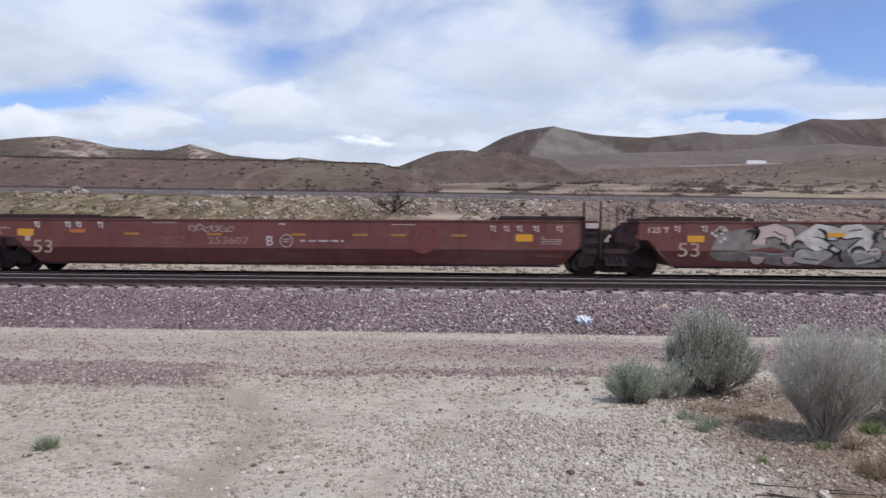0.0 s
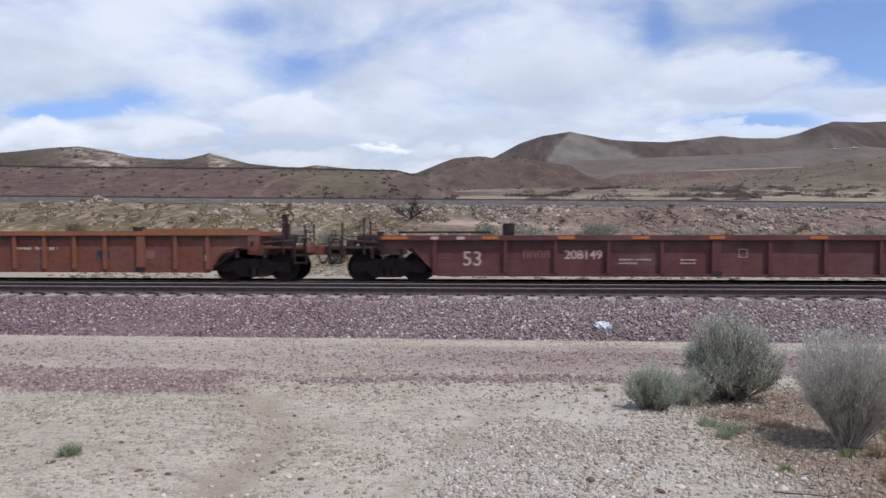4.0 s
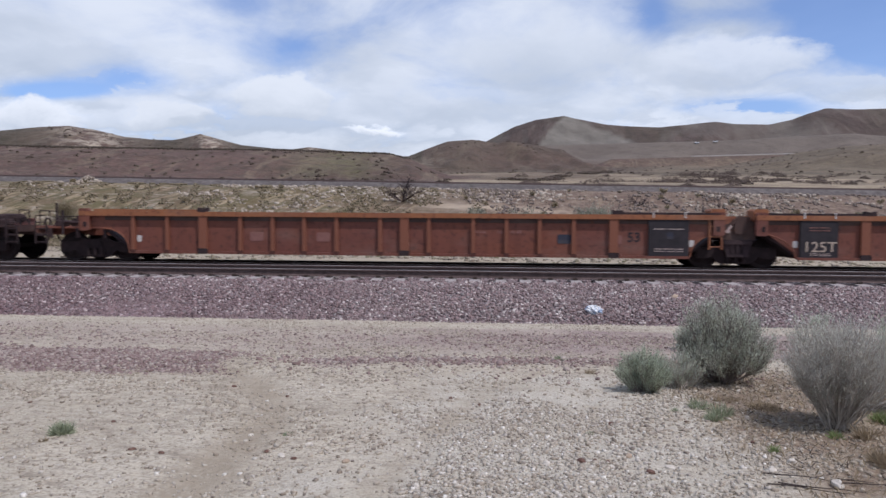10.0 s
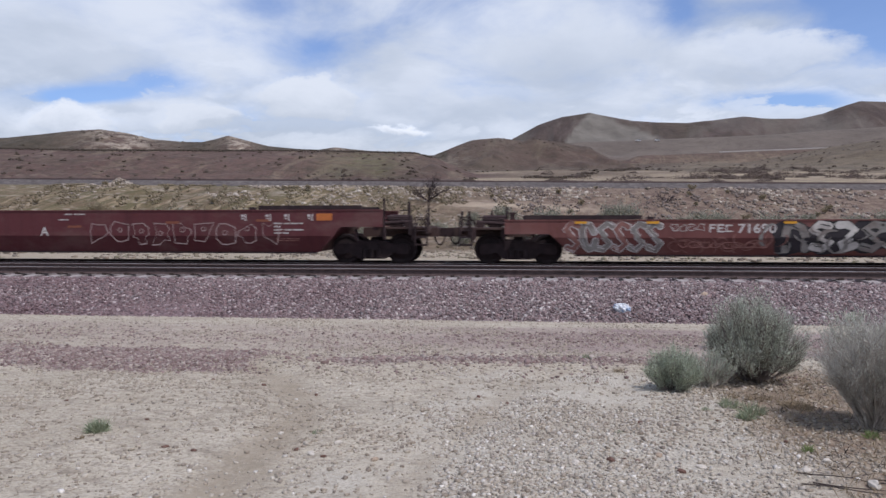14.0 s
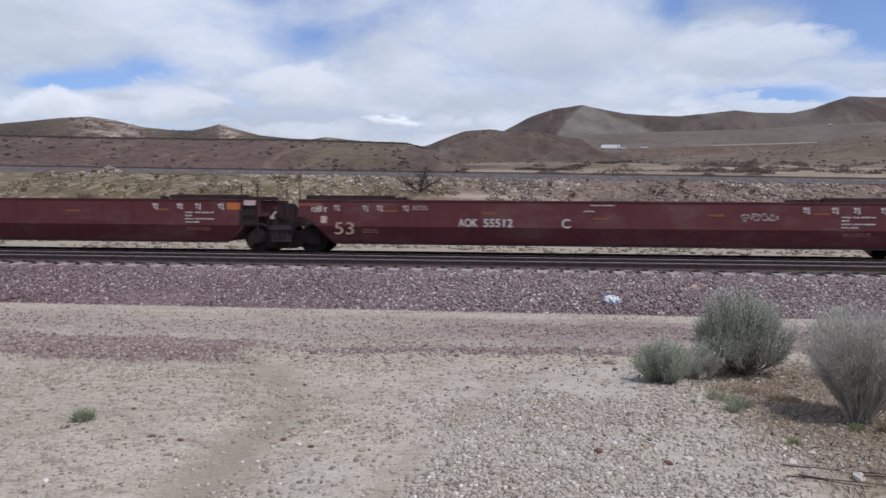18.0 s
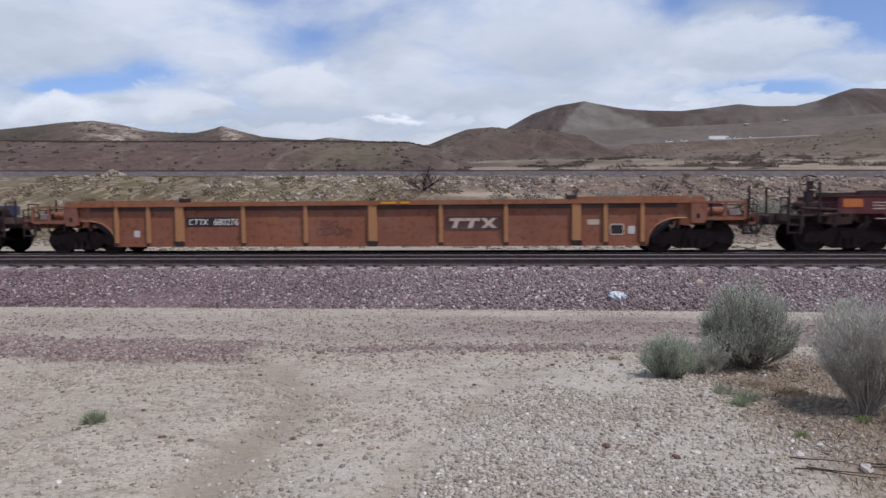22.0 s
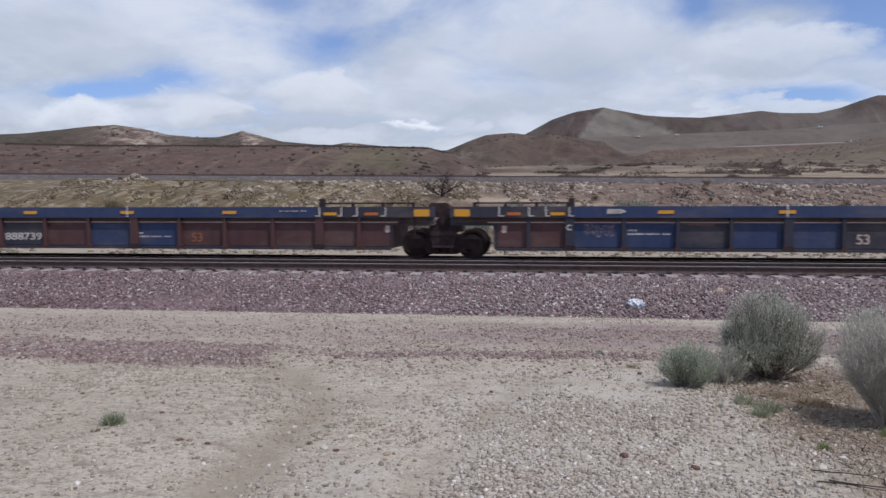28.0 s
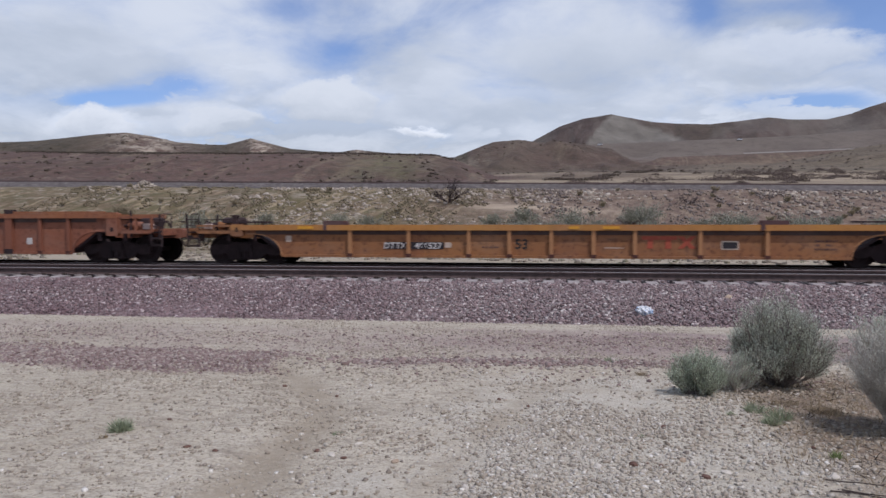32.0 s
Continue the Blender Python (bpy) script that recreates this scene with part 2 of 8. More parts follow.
def stones(name, tones, rough=0.9, patch_tint=None):
    """Loose stones: each one takes its own tone; the last argument is a darker tint for long patches."""
    def build(nt, b):
        n = nt.nodes.new("ShaderNodeNewGeometry")
        r = nt.nodes.new("ShaderNodeValToRGB")
        r.color_ramp.interpolation = "LINEAR"
        while len(r.color_ramp.elements) < len(tones):
            r.color_ramp.elements.new(0.5)
        for i, t in enumerate(tones):
            r.color_ramp.elements[i].position = i / (len(tones) - 1)
            r.color_ramp.elements[i].color = (*t, 1)
        nt.links.new(n.outputs["Random Per Island"], r.inputs[0])
        g = tex(nt, position(nt), 60, 3)
        c = blend(nt, span(nt, g, 0.3, 0.7, 0, 0.35), r.outputs[0], (0.10, 0.08, 0.075))
        if patch_tint:
            c = darker_patches(nt, c, patch_tint)
        colour(nt, b, c)
    return material(name, build, rough)

# ---- mesh helpers ----


class Build:
    """Gathers vertices and faces of one mesh."""

    def __init__(self):
        self.v, self.f = [], []

    def add(self, verts, faces):
        n = len(self.v)
        self.v += [tuple(p) for p in verts]
        self.f += [tuple(n + i for i in q) for q in faces]
        return self

    def box(self, x0, x1, y0, y1, z0, z1, bev=0.0):
        if bev <= 0:
            p = [(x, y, z) for x in (x0, x1) for y in (y0, y1) for z in (z0, z1)]
            return self.add(p, [(0, 1, 3, 2), (4, 6, 7, 5), (0, 4, 5, 1), (2, 3, 7, 6), (0, 2, 6, 4), (1, 5, 7, 3)])
        b = min(bev, (x1 - x0) / 2.01, (z1 - z0) / 2.01)
        ring = [(x0 + b, z0), (x1 - b, z0), (x1, z0 + b), (x1, z1 - b), (x1 - b, z1), (x0 + b, z1), (x0, z1 - b), (x0, z0 + b)]
        return self.prism(ring, y0, y1)

    def prism(self, ring, y0, y1):
        """A side outline in x, z, with thickness from y0 to y1."""
        n = len(ring)
        p = [(x, y0, z) for x, z in ring] + [(x, y1, z) for x, z in ring]
        return self.add(p, [tuple(range(n)), tuple(range(2 * n - 1, n - 1, -1))] + [(i, n + i, n + (i + 1) % n, (i + 1) % n) for i in range(n)])

    def across(self, ring, x0, x1):
        """An outline in y, z, drawn along x."""
        n = len(ring)
        p = [(x0, y, z) for y, z in ring] + [(x1, y, z) for y, z in ring]
        return self.add(p, [tuple(range(n - 1, -1, -1)), tuple(range(n, 2 * n))] + [(i, (i + 1) % n, n + (i + 1) % n, n + i) for i in range(n)])

    def rod(self, a, b, r, sides=6):
        a, b = Vector(a), Vector(b)
        d = (b - a).normalized()
        s = d.orthogonal().normalized()
        t = d.cross(s)
        ring = [s * math.cos(q) * r + t * math.sin(q) * r for q in (2 * math.pi * i / sides for i in range(sides))]
        p = [a + q for q in ring] + [b + q for q in ring]
        return self.add(p, [tuple(range(sides - 1, -1, -1)), tuple(range(sides, 2 * sides))] + [(i, (i + 1) % sides, sides + (i + 1) % sides, sides + i) for i in range(sides)])

    def pipe(self, pts, r, sides=6):
        for a, b in zip(pts, pts[1:]):
            self.rod(a, b, r, sides)
        return self

    def lathe(self, prof, sides=24):
        """A profile of (radius, y) turned round the y axis."""
        n = len(prof)
        p = [(r * math.cos(a), y, r * math.sin(a)) for a in (2 * math.pi * i / sides for i in range(sides)) for r, y in prof]
        f = [(i * n + k, i * n + k + 1, ((i + 1) % sides) * n + k + 1, ((i + 1) % sides) * n + k) for i in range(sides) for k in range(n - 1)]
        return self.add(p, f)

    def mesh(self, name, mat, weld=0.0):
        me = bpy.data.meshes.new(name)
        me.from_pydata(self.v, [], self.f)
        if mat:
            me.materials.append(mat)
        bm = bmesh.new()
        bm.from_mesh(me)
        if weld:
            bmesh.ops.remove_doubles(bm, verts=bm.verts, dist=weld)
        bmesh.ops.recalc_face_normals(bm, faces=bm.faces)
        bm.to_mesh(me)
        bm.free()
        return me


def part(name, shape, mat, parent, label="", m=None):
    """One mesh object under a thing or a part. shape: a Build, or a mesh to share."""
    ob = new(name, shape.mesh(name, mat) if isinstance(shape, Build) else shape)
    ob.parent = parent
    if m is not None:
        ob.matrix_basis = m
    if label:
        ob["label"] = label
    return ob


def raw_mesh(name, verts, faces, mat):
    """A mesh from numpy arrays: verts (n, 3), faces (m, k)."""
    me = bpy.data.meshes.new(name)
    k = faces.shape[1]
    me.vertices.add(len(verts))
    me.vertices.foreach_set("co", verts.astype(np.float32).ravel())
    me.loops.add(faces.size)
    me.loops.foreach_set("vertex_index", faces.astype(np.int32).ravel())
    me.polygons.add(len(faces))
    me.polygons.foreach_set("loop_start", np.arange(0, faces.size, k, dtype=np.int32))
    me.update(calc_edges=True)
    if mat:
        me.materials.append(mat)
    return me


rng = np.random.default_rng(7)


def value_noise(x, y, scale, seed=0, octaves=4, gain=0.5):
    """Smooth noise on numpy arrays, about -1 to 1."""
    total, amp, norm = np.zeros_like(x, dtype=float), 1.0, 0.0
    for o in range(octaves):
        u, v = x / scale * 2 ** o + 31.7 * o + seed * 7.3, y / scale * 2 ** o + 11.9 * o - seed * 3.1
        i, j = np.floor(u).astype(np.int64), np.floor(v).astype(np.int64)
        fu, fv = u - i, v - j
        fu, fv = fu * fu * (3 - 2 * fu), fv * fv * (3 - 2 * fv)

        def h(a, b):
            n = (a * 374761393 + b * 668265263 + seed * 1442695041) & 0x7FFFFFFF
            n = ((n ^ (n >> 13)) * 1274126177) & 0x7FFFFFFF
            return ((n ^ (n >> 16)) & 0xFFFF) / 32767.5 - 1
        total += amp * ((h(i, j) * (1 - fu) + h(i + 1, j) * fu) * (1 - fv) + (h(i, j + 1) * (1 - fu) + h(i + 1, j + 1) * fu) * fv)
        norm += amp
        amp *= gain
    return total / norm


def smooth(x, a, b):
    t = np.clip((x - a) / (b - a), 0, 1)
    return t * t * (3 - 2 * t)


# ---- the lie of the land ----
# ridges: distance of foot and crest, and crest outline as (azimuth tangent, elevation tangent) seen from the standing point
EYE_Z = 1.2
RIDGES = {
    "front": (92, 205, [(-1.4, 0.118), (-0.889, 0.114), (-0.714, 0.1086), (-0.603, 0.106), (-0.501, 0.1043), (-0.375, 0.1025), (-0.309, 0.1017),
                        (-0.194, 0.0983), (-0.1455, 0.0967), (-0.113, 0.0887), (-0.081, 0.0743), (-0.041, 0.0600), (0.0, 0.04), (0.1, 0.0)]),
    "back": (215, 340, [(-1.4, 0.12), (-0.766, 0.127), (-0.714, 0.131), (-0.662, 0.1358), (-0.618, 0.1373), (-0.577, 0.1314), (-0.5345, 0.1215),
                        (-0.492, 0.1173), (-0.459, 0.1165), (-0.438, 0.1205), (-0.420, 0.1253), (-0.396, 0.1188), (-0.3585, 0.109), (-0.309, 0.1041),
                        (-0.284, 0.1032), (-0.261, 0.1064), (-0.235, 0.1032), (-0.194, 0.0991), (-0.1455, 0.0975), (-0.116, 0.0905), (-0.06, 0.07), (0.05, 0.0)]),
    "middle": (240, 430, [(-0.24, 0.03), (-0.16, 0.075), (-0.129, 0.0871), (-0.116, 0.0935), (-0.089, 0.1039), (-0.062, 0.1142), (-0.03, 0.1165), (-0.009, 0.1141),
                          (0.053, 0.1077), (0.097, 0.0982), (0.136, 0.0808), (0.157, 0.0729), (0.19, 0.055), (0.25, 0.0)]),
    "mesa": (480, 700, [(-0.1, 0.07), (0.03, 0.1029), (0.07, 0.1092), (0.187, 0.1122), (0.341, 0.1166), (0.417, 0.1219), (0.492, 0.1256), (0.542, 0.1209), (0.64, 0.1214), (1.4, 0.12)]),
    "mountain": (760, 1000, [(-0.4, 0.05), (-0.033, 0.099), (-0.009, 0.1141), (0.030, 0.1346), (0.062, 0.1448), (0.1003, 0.1502), (0.117, 0.1462), (0.156, 0.1382),
                             (0.187, 0.1357), (0.23, 0.134), (0.264, 0.1371), (0.306, 0.1416), (0.333, 0.1384), (0.379, 0.1375), (0.409, 0.1443), (0.431, 0.1527),
                             (0.4536, 0.1596), (0.491, 0.1579), (0.542, 0.1592), (0.653, 0.1693), (1.4, 0.16)]),
    "shoulder": (200, 380, [(0.2, 0.0), (0.25, 0.0690), (0.3415, 0.0845), (0.417, 0.0987), (0.477, 0.1072), (0.543, 0.1117), (0.64, 0.1161), (1.4, 0.12)]),
}
NEAR_Y, TOE_Y = 18.25, 14.5          # near track's centre line, foot of the ballast
FAR_TRACK_Y, FAR_Z = 23.0, -0.14      # the train's track lies a little lower


def bench_z(x):
    return 4.98 - 0.0122 * x


def near_ground(x, y):
    z = -0.40 - 0.45 * np.clip(y / 14.8, 0, 1)
    z = z + 0.035 * value_noise(x, y, 2.6, 3) * smooth(y, 15, 12)
    z = z + 0.020 * value_noise(x, y, 0.45, 6, 3, 0.6) * smooth(y, 14, 10)
    # wheel ruts that bend towards the standing point, and the bladed windrow
    for k, depth in ((RUT_A, 0.035), (RUT_B, 0.02)):
        c = np.interp(y, k[0], k[1])
        z = z - depth * np.exp(-((x - c) / 0.30) ** 2) * smooth(y, 9.0, 8.3)
    wind = np.exp(-((y - (9.2 + 0.06 * x)) / 0.55) ** 2)
    z = z + 0.07 * wind * (0.7 + 0.5 * value_noise(x, y, 0.8, 5))
    return z


RUT_A = ([3.0, 4.2, 5.15, 6.1, 6.9, 8.0, 8.9, 10.0], [-1.9, -1.95, -1.98, -1.97, -2.15, -2.75, -3.6, -5.0])
RUT_B = ([3.0, 5.1, 6.5, 8.2, 9.0, 10.0], [-0.9, -0.66, -0.35, 0.14, 0.9, 2.2])


def land(x, y):
    """Height of the ground at x, y (numpy arrays)."""
    z = near_ground(x, y)
    # bed below both tracks, then sandy ground, the rocky bank and the bench of the upper railway
    flat = -0.85 + 0.25 * smooth(y, 25.5, 33) + 0.06 * value_noise(x, y, 5, 8) * smooth(y, 26, 32)
    z = np.where(y > 14.8, flat, z)
    top = bench_z(x) - 0.62
    rough_ = value_noise(x, y, 7, 11, 5, 0.6)
    bank = smooth(y, 44 + 3 * value_noise(x, y * 0, 22, 4), 68.0)
    z = z + (top - z) * bank + 0.55 * rough_ * bank * (1 - smooth(y, 64, 68)) * (y > 40)
    beyond = EYE_Z + y * np.interp(y, [75, 150, 300, 600, 900, 1500, 4000], [0.044, 0.0600, 0.0725, 0.088, 0.092, 0.07, 0.03])
    w = smooth(y, 75, 115)
    z = np.where(y > 75, z * (1 - w) + beyond * w + w * value_noise(x, y, 40, 21, 4) * np.minimum(y * 0.006, 4), z)
    yy = np.maximum(y, 1.0)
    az = x / yy
    for n, (foot, crest, line) in RIDGES.items():
        e = np.interp(az, [p[0] for p in line], [p[1] for p in line])
        zr = EYE_Z + crest * e
        rise = np.clip((y - foot) / (crest - foot), 0, 1)
        up = np.where(y <= crest, rise ** 0.9, 1 - 0.35 * smooth(y, crest, crest * 1.35))
        gully = value_noise(x, y, (crest - foot) * 0.22, 40 + len(n), 5, 0.55)
        sharp = (1 - 2 * np.abs(value_noise(x + gully * 25, y * 0.45, (crest - foot) * 0.30, 60 + len(n), 3, 0.5))) * (0.055 if n in ("mountain", "back", "middle") else 0.018)
        h = zr * up + (gully * 0.028 + sharp) * (crest - foot) * np.sin(np.pi * np.clip(rise, 0, 1)) - (1 - up) * 6
        z = np.where((y > foot) & (y < crest * 3), np.maximum(z, h), z)
    road = highway_z(x) - 0.4
    on = smooth(y, 440, 462) * smooth(y, 492, 482) * smooth(az, 0.14, 0.17) * smooth(az, 0.50, 0.46)
    z = np.where((y > 430) & (y < 495), np.maximum(z, road * on + z * (1 - on)), z)
    return z


HIGHWAY_Y, UPPER_ROAD_Y = 470.0, 690.0


def highway_z(x):
    return EYE_Z + HIGHWAY_Y * (0.0895 + (x / HIGHWAY_Y - 0.18) * 0.029)


def ground_masks(x, y):
    """What lies on the ground: purple ballast gravel, pale gravel, dry grass, bare track."""
    n = value_noise(x, y, 0.9, 51, 5, 0.6)
    n2 = value_noise(x, y, 0.25, 52, 3, 0.6)
    left = smooth(x, -3.0 + 0.5 * n, -3.9 + 0.5 * n)
    band = smooth(y, 8.05 + 0.45 * n, 8.55 + 0.45 * n) * smooth(y, 10.3 + 0.3 * n, 9.7 + 0.3 * n)
    thin = np.exp(-((y - (9.35 + 0.15 * n + 0.09 * x)) / 0.35) ** 2) * smooth(x, -2.9, -2.0) * smooth(x, 3.2, 1.8)
    road = smooth(y, 10.2 + n * 0.5, 11.2 + n * 0.5) * smooth(y, 12.9 + 0.4 * n, 12.3 + 0.4 * n) * (0.26 + 0.34 * smooth(x, -3, 2)) * (0.75 + 0.8 * value_noise(x * 0.35, y, 0.9, 59, 3))
    purple = np.clip(np.maximum(np.maximum(band * left, thin * 0.85), road) + 0.18 * n2 * smooth(y, 7.8, 8.6), 0, 1) * smooth(y, 7.6, 8.3)
    pale = smooth(x - (-1.9 + 0.16 * (y - 4.0)) + 0.7 * n, 0.0, 1.1) * smooth(y, 9.2, 8.2)
    dry = smooth(x - 1.58 - 0.35 * n, 0.0, 0.9) * smooth(y, 9.4 + 0.3 * n, 8.7) * smooth(y, 3.2, 4.2)
    c = np.interp(y, RUT_A[0], RUT_A[1])
    d = np.interp(y, RUT_B[0], RUT_B[1])
    bare = np.maximum(np.exp(-((x - c) / 0.36) ** 2) * (0.85 + 0.25 * n), 0.7 * (0.8 + 0.5 * n) * np.exp(-((x - d) / 0.20) ** 2)) * smooth(y, 9.4, 8.6)
    bare = np.maximum(bare, smooth(y, 12.6 + 0.3 * n, 13.2 + 0.3 * n) * smooth(y, 15.5, 14.4) * 0.35 * (0.5 + 0.5 * value_noise(x, y, 1.3, 57, 4)))
    return purple, pale * (1 - 0.8 * bare) * (1 - dry), dry, np.clip(bare, 0, 1)


def land_material():
    def build(nt, b):
        p = position(nt)
        sandy = blend(nt, span(nt, tex(nt, p, 0.7, 6, 0.6), 0.3, 0.7), (0.42, 0.370, 0.288), (0.545, 0.49, 0.395))
        grit = tex(nt, p, 34, 5, 0.7)
        sandy = blend(nt, span(nt, tex(nt, p, 2.6, 6, 0.65), 0.52, 0.68, 0, 0.45), sandy, (0.27, 0.22, 0.165))
        sandy = blend(nt, span(nt, tex(nt, p, 8, 5, 0.7, (0.55, 1.25, 1.0)), 0.50, 0.64, 0, 0.62), sandy, (0.215, 0.178, 0.136))
        sandy = blend(nt, span(nt, grit, 0.48, 0.66, 0, 0.8), sandy, (0.18, 0.148, 0.120))
        sandy = blend(nt, span(nt, tex(nt, p, 18, 4, 0.75), 0.54, 0.70, 0, 0.6), sandy, (0.53, 0.485, 0.425))
        spread = blend(nt, span(nt, tex(nt, p, 5, 4, 0.6), 0.42, 0.58), cells(nt, p, 46), cells(nt, p, 95))
        bits = nt.nodes.new("ShaderNodeSeparateColor")
        nt.links.new(spread, bits.inputs[0])
        gravel = blend(nt, span(nt, bits.outputs[0], 0, 1, 0.1, 0.9), (0.33, 0.294, 0.235), (0.59, 0.548, 0.47))
        gravel = blend(nt, span(nt, tex(nt, p, 1.7, 5, 0.6), 0.46, 0.60, 0, 0.75), gravel, sandy)
        purple = blend(nt, bits.outputs[1], (0.125, 0.083, 0.080), (0.33, 0.250, 0.235))
        bare = blend(nt, span(nt, tex(nt, p, 3, 5, 0.6), 0.3, 0.7), (0.285, 0.238, 0.176), (0.352, 0.300, 0.230))
        straw = blend(nt, span(nt, tex(nt, p, 9, 6, 0.7), 0.3, 0.7), (0.135, 0.094, 0.072), (0.285, 0.212, 0.145))
        straw = blend(nt, span(nt, tex(nt, p, 1.9, 5, 0.6), 0.50, 0.66, 0, 0.7), straw, (0.36, 0.30, 0.225))
        speck = tex(nt, p, 22, 3, 0.5)

        def lay(c, name, top, lo=0.35, hi=0.65):
            m = calc(nt, "MULTIPLY", attribute(nt, name), calc(nt, "ADD", 0.35, speck))
            return blend(nt, span(nt, m, lo, hi), c, top)
        c = lay(sandy, "pale", gravel, 0.25, 0.75)
        c = lay(c, "bare", bare, 0.3, 0.8)
        c = blend(nt, calc(nt, "MULTIPLY", attribute(nt, "road"), span(nt, tex(nt, p, 1.4, 6, 0.7, (0.45, 1, 1)), 0.35, 0.6, 0.35, 0.95)), c, blend(nt, bits.outputs[2], (0.185, 0.132, 0.130), (0.345, 0.268, 0.250)))
        c = lay(c, "purple", purple, 0.22, 0.62)
        c = lay(c, "dry", straw, 0.35, 0.95)
        # the bank: tan earth with white rock and dull grass
        rock = tex(nt, p, 0.75, 8, 0.72, (0.55, 1.0, 2.2), 1.4)
        earth = blend(nt, span(nt, tex(nt, p, 0.22, 5, 0.6), 0.35, 0.65), (0.125, 0.096, 0.050), (0.135, 0.094, 0.062))
        earth = blend(nt, span(nt, tex(nt, p, 0.9, 6, 0.7), 0.48, 0.62, 0, 0.75), earth, (0.105, 0.095, 0.048))
        earth = blend(nt, span(nt, rock, 0.53, 0.60, 0, 0.85), earth, (0.31, 0.265, 0.215))
        turned = nt.nodes.new("ShaderNodeMapping")
        turned.vector_type = "TEXTURE"
        turned.inputs["Rotation"].default_value = (0, 0, radians(-20))
        turned.inputs["Scale"].default_value = (0.55, 3.6, 2.2)
        nt.links.new(p, turned.inputs["Vector"])
        seam = tex(nt, turned.outputs[0], 0.85, 7, 0.68, None, 0.6)
        pos = nt.nodes.new("ShaderNodeSeparateXYZ")
        nt.links.new(p, pos.inputs[0])
        west = span(nt, pos.outputs[0], 2, -14)
        earth = blend(nt, west, blend(nt, span(nt, tex(nt, p, 1.6, 6, 0.7), 0.45, 0.6), (0.118, 0.080, 0.062), (0.205, 0.155, 0.118)), earth)
        earth = blend(nt, calc(nt, "MULTIPLY", west, span(nt, seam, 0.50, 0.62, 0, 0.8)), earth, (0.085, 0.075, 0.035))
        earth = blend(nt, calc(nt, "MULTIPLY", span(nt, west, 0, 1, 0.35, 1), span(nt, seam, 0.46, 0.40, 0, 0.75)), earth, (0.285, 0.225, 0.145))
        earth = blend(nt, calc(nt, "MULTIPLY", attribute(nt, "strip"), span(nt, tex(nt, p, 0.9, 5, 0.65, (0.4, 1, 1)), 0.40, 0.56, 0.2, 0.95)), earth, (0.37, 0.30, 0.225))
        c = blend(nt, attribute(nt, "bank"), c, earth)
        # far country: red-brown soil, brush and pale washes
        soil = blend(nt, span(nt, tex(nt, p, 0.016, 6, 0.6), 0.35, 0.65), (0.080, 0.047, 0.041), (0.115, 0.071, 0.058))
        soil = blend(nt, span(nt, tex(nt, p, 0.011, 5, 0.6), 0.56, 0.70, 0, 0.55), soil, (0.088, 0.084, 0.04))
        soil = blend(nt, span(nt, tex(nt, p, 0.10, 8, 0.75), 0.48, 0.66, 0, 0.6), soil, (0.052, 0.040, 0.030))
        soil = blend(nt, span(nt, tex(nt, p, 0.42, 5, 0.7), 0.50, 0.64, 0, 0.75), soil, (0.052, 0.041, 0.032))
        soil = blend(nt, span(nt, tex(nt, p, 0.32, 7, 0.78), 0.51, 0.64, 0, 0.5), soil, (0.185, 0.135, 0.098))
        soil = blend(nt, span(nt, tex(nt, p, 0.10, 7, 0.72, (1.0, 0.22, 0.4), 0.8), 0.53, 0.62, 0, 0.5), soil, (0.19, 0.148, 0.105))
        soil = blend(nt, attribute(nt, "east"), soil, blend(nt, span(nt, tex(nt, p, 0.12, 7, 0.72, (0.5, 1, 1)), 0.38, 0.62), (0.118, 0.092, 0.066), (0.215, 0.172, 0.120)))
        soil = blend(nt, calc(nt, "MULTIPLY", attribute(nt, "meadow"), span(nt, tex(nt, p, 0.22, 6, 0.7), 0.36, 0.60, 0.25, 0.95)), soil, (0.105, 0.100, 0.048))
        soil = blend(nt, span(nt, tex(nt, p, 0.48, 4, 0.6), 0.53, 0.64, 0, 0.62), soil, (0.056, 0.043, 0.034))
        soil = blend(nt, span(nt, tex(nt, p, 0.03, 7, 0.7, (1, 1, 4), 0.5), 0.60, 0.68, 0, 0.6), soil, (0.22, 0.18, 0.14))
        c = blend(nt, attribute(nt, "far"), c, soil)
        c = blend(nt, calc(nt, "MULTIPLY", attribute(nt, "wash"), span(nt, tex(nt, p, 0.08, 6, 0.7, (0.35, 1, 1)), 0.38, 0.58, 0.1, 1)), c, blend(nt, span(nt, tex(nt, p, 0.5, 6, 0.75, (0.5, 1, 1)), 0.42, 0.6), (0.36, 0.295, 0.205), (0.20, 0.155, 0.110)))
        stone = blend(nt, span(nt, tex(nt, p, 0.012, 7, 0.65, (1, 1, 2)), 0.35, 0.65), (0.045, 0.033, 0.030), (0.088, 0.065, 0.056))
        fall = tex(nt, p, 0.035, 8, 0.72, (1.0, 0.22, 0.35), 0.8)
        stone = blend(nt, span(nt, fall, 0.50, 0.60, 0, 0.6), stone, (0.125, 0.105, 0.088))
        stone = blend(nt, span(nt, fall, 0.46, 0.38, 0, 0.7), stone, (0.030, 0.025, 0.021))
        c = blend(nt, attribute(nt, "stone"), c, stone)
        c = blend(nt, calc(nt, "MULTIPLY", attribute(nt, "crag"), span(nt, tex(nt, p, 0.16, 8, 0.82, (1, 0.7, 2.0), 0.6), 0.46, 0.56, 0, 0.9)), c, (0.40, 0.345, 0.275))
        c = blend(nt, attribute(nt, "olive"), c, blend(nt, span(nt, tex(nt, p, 0.12, 6, 0.7), 0.4, 0.6), (0.038, 0.033, 0.022), (0.092, 0.074, 0.052)))
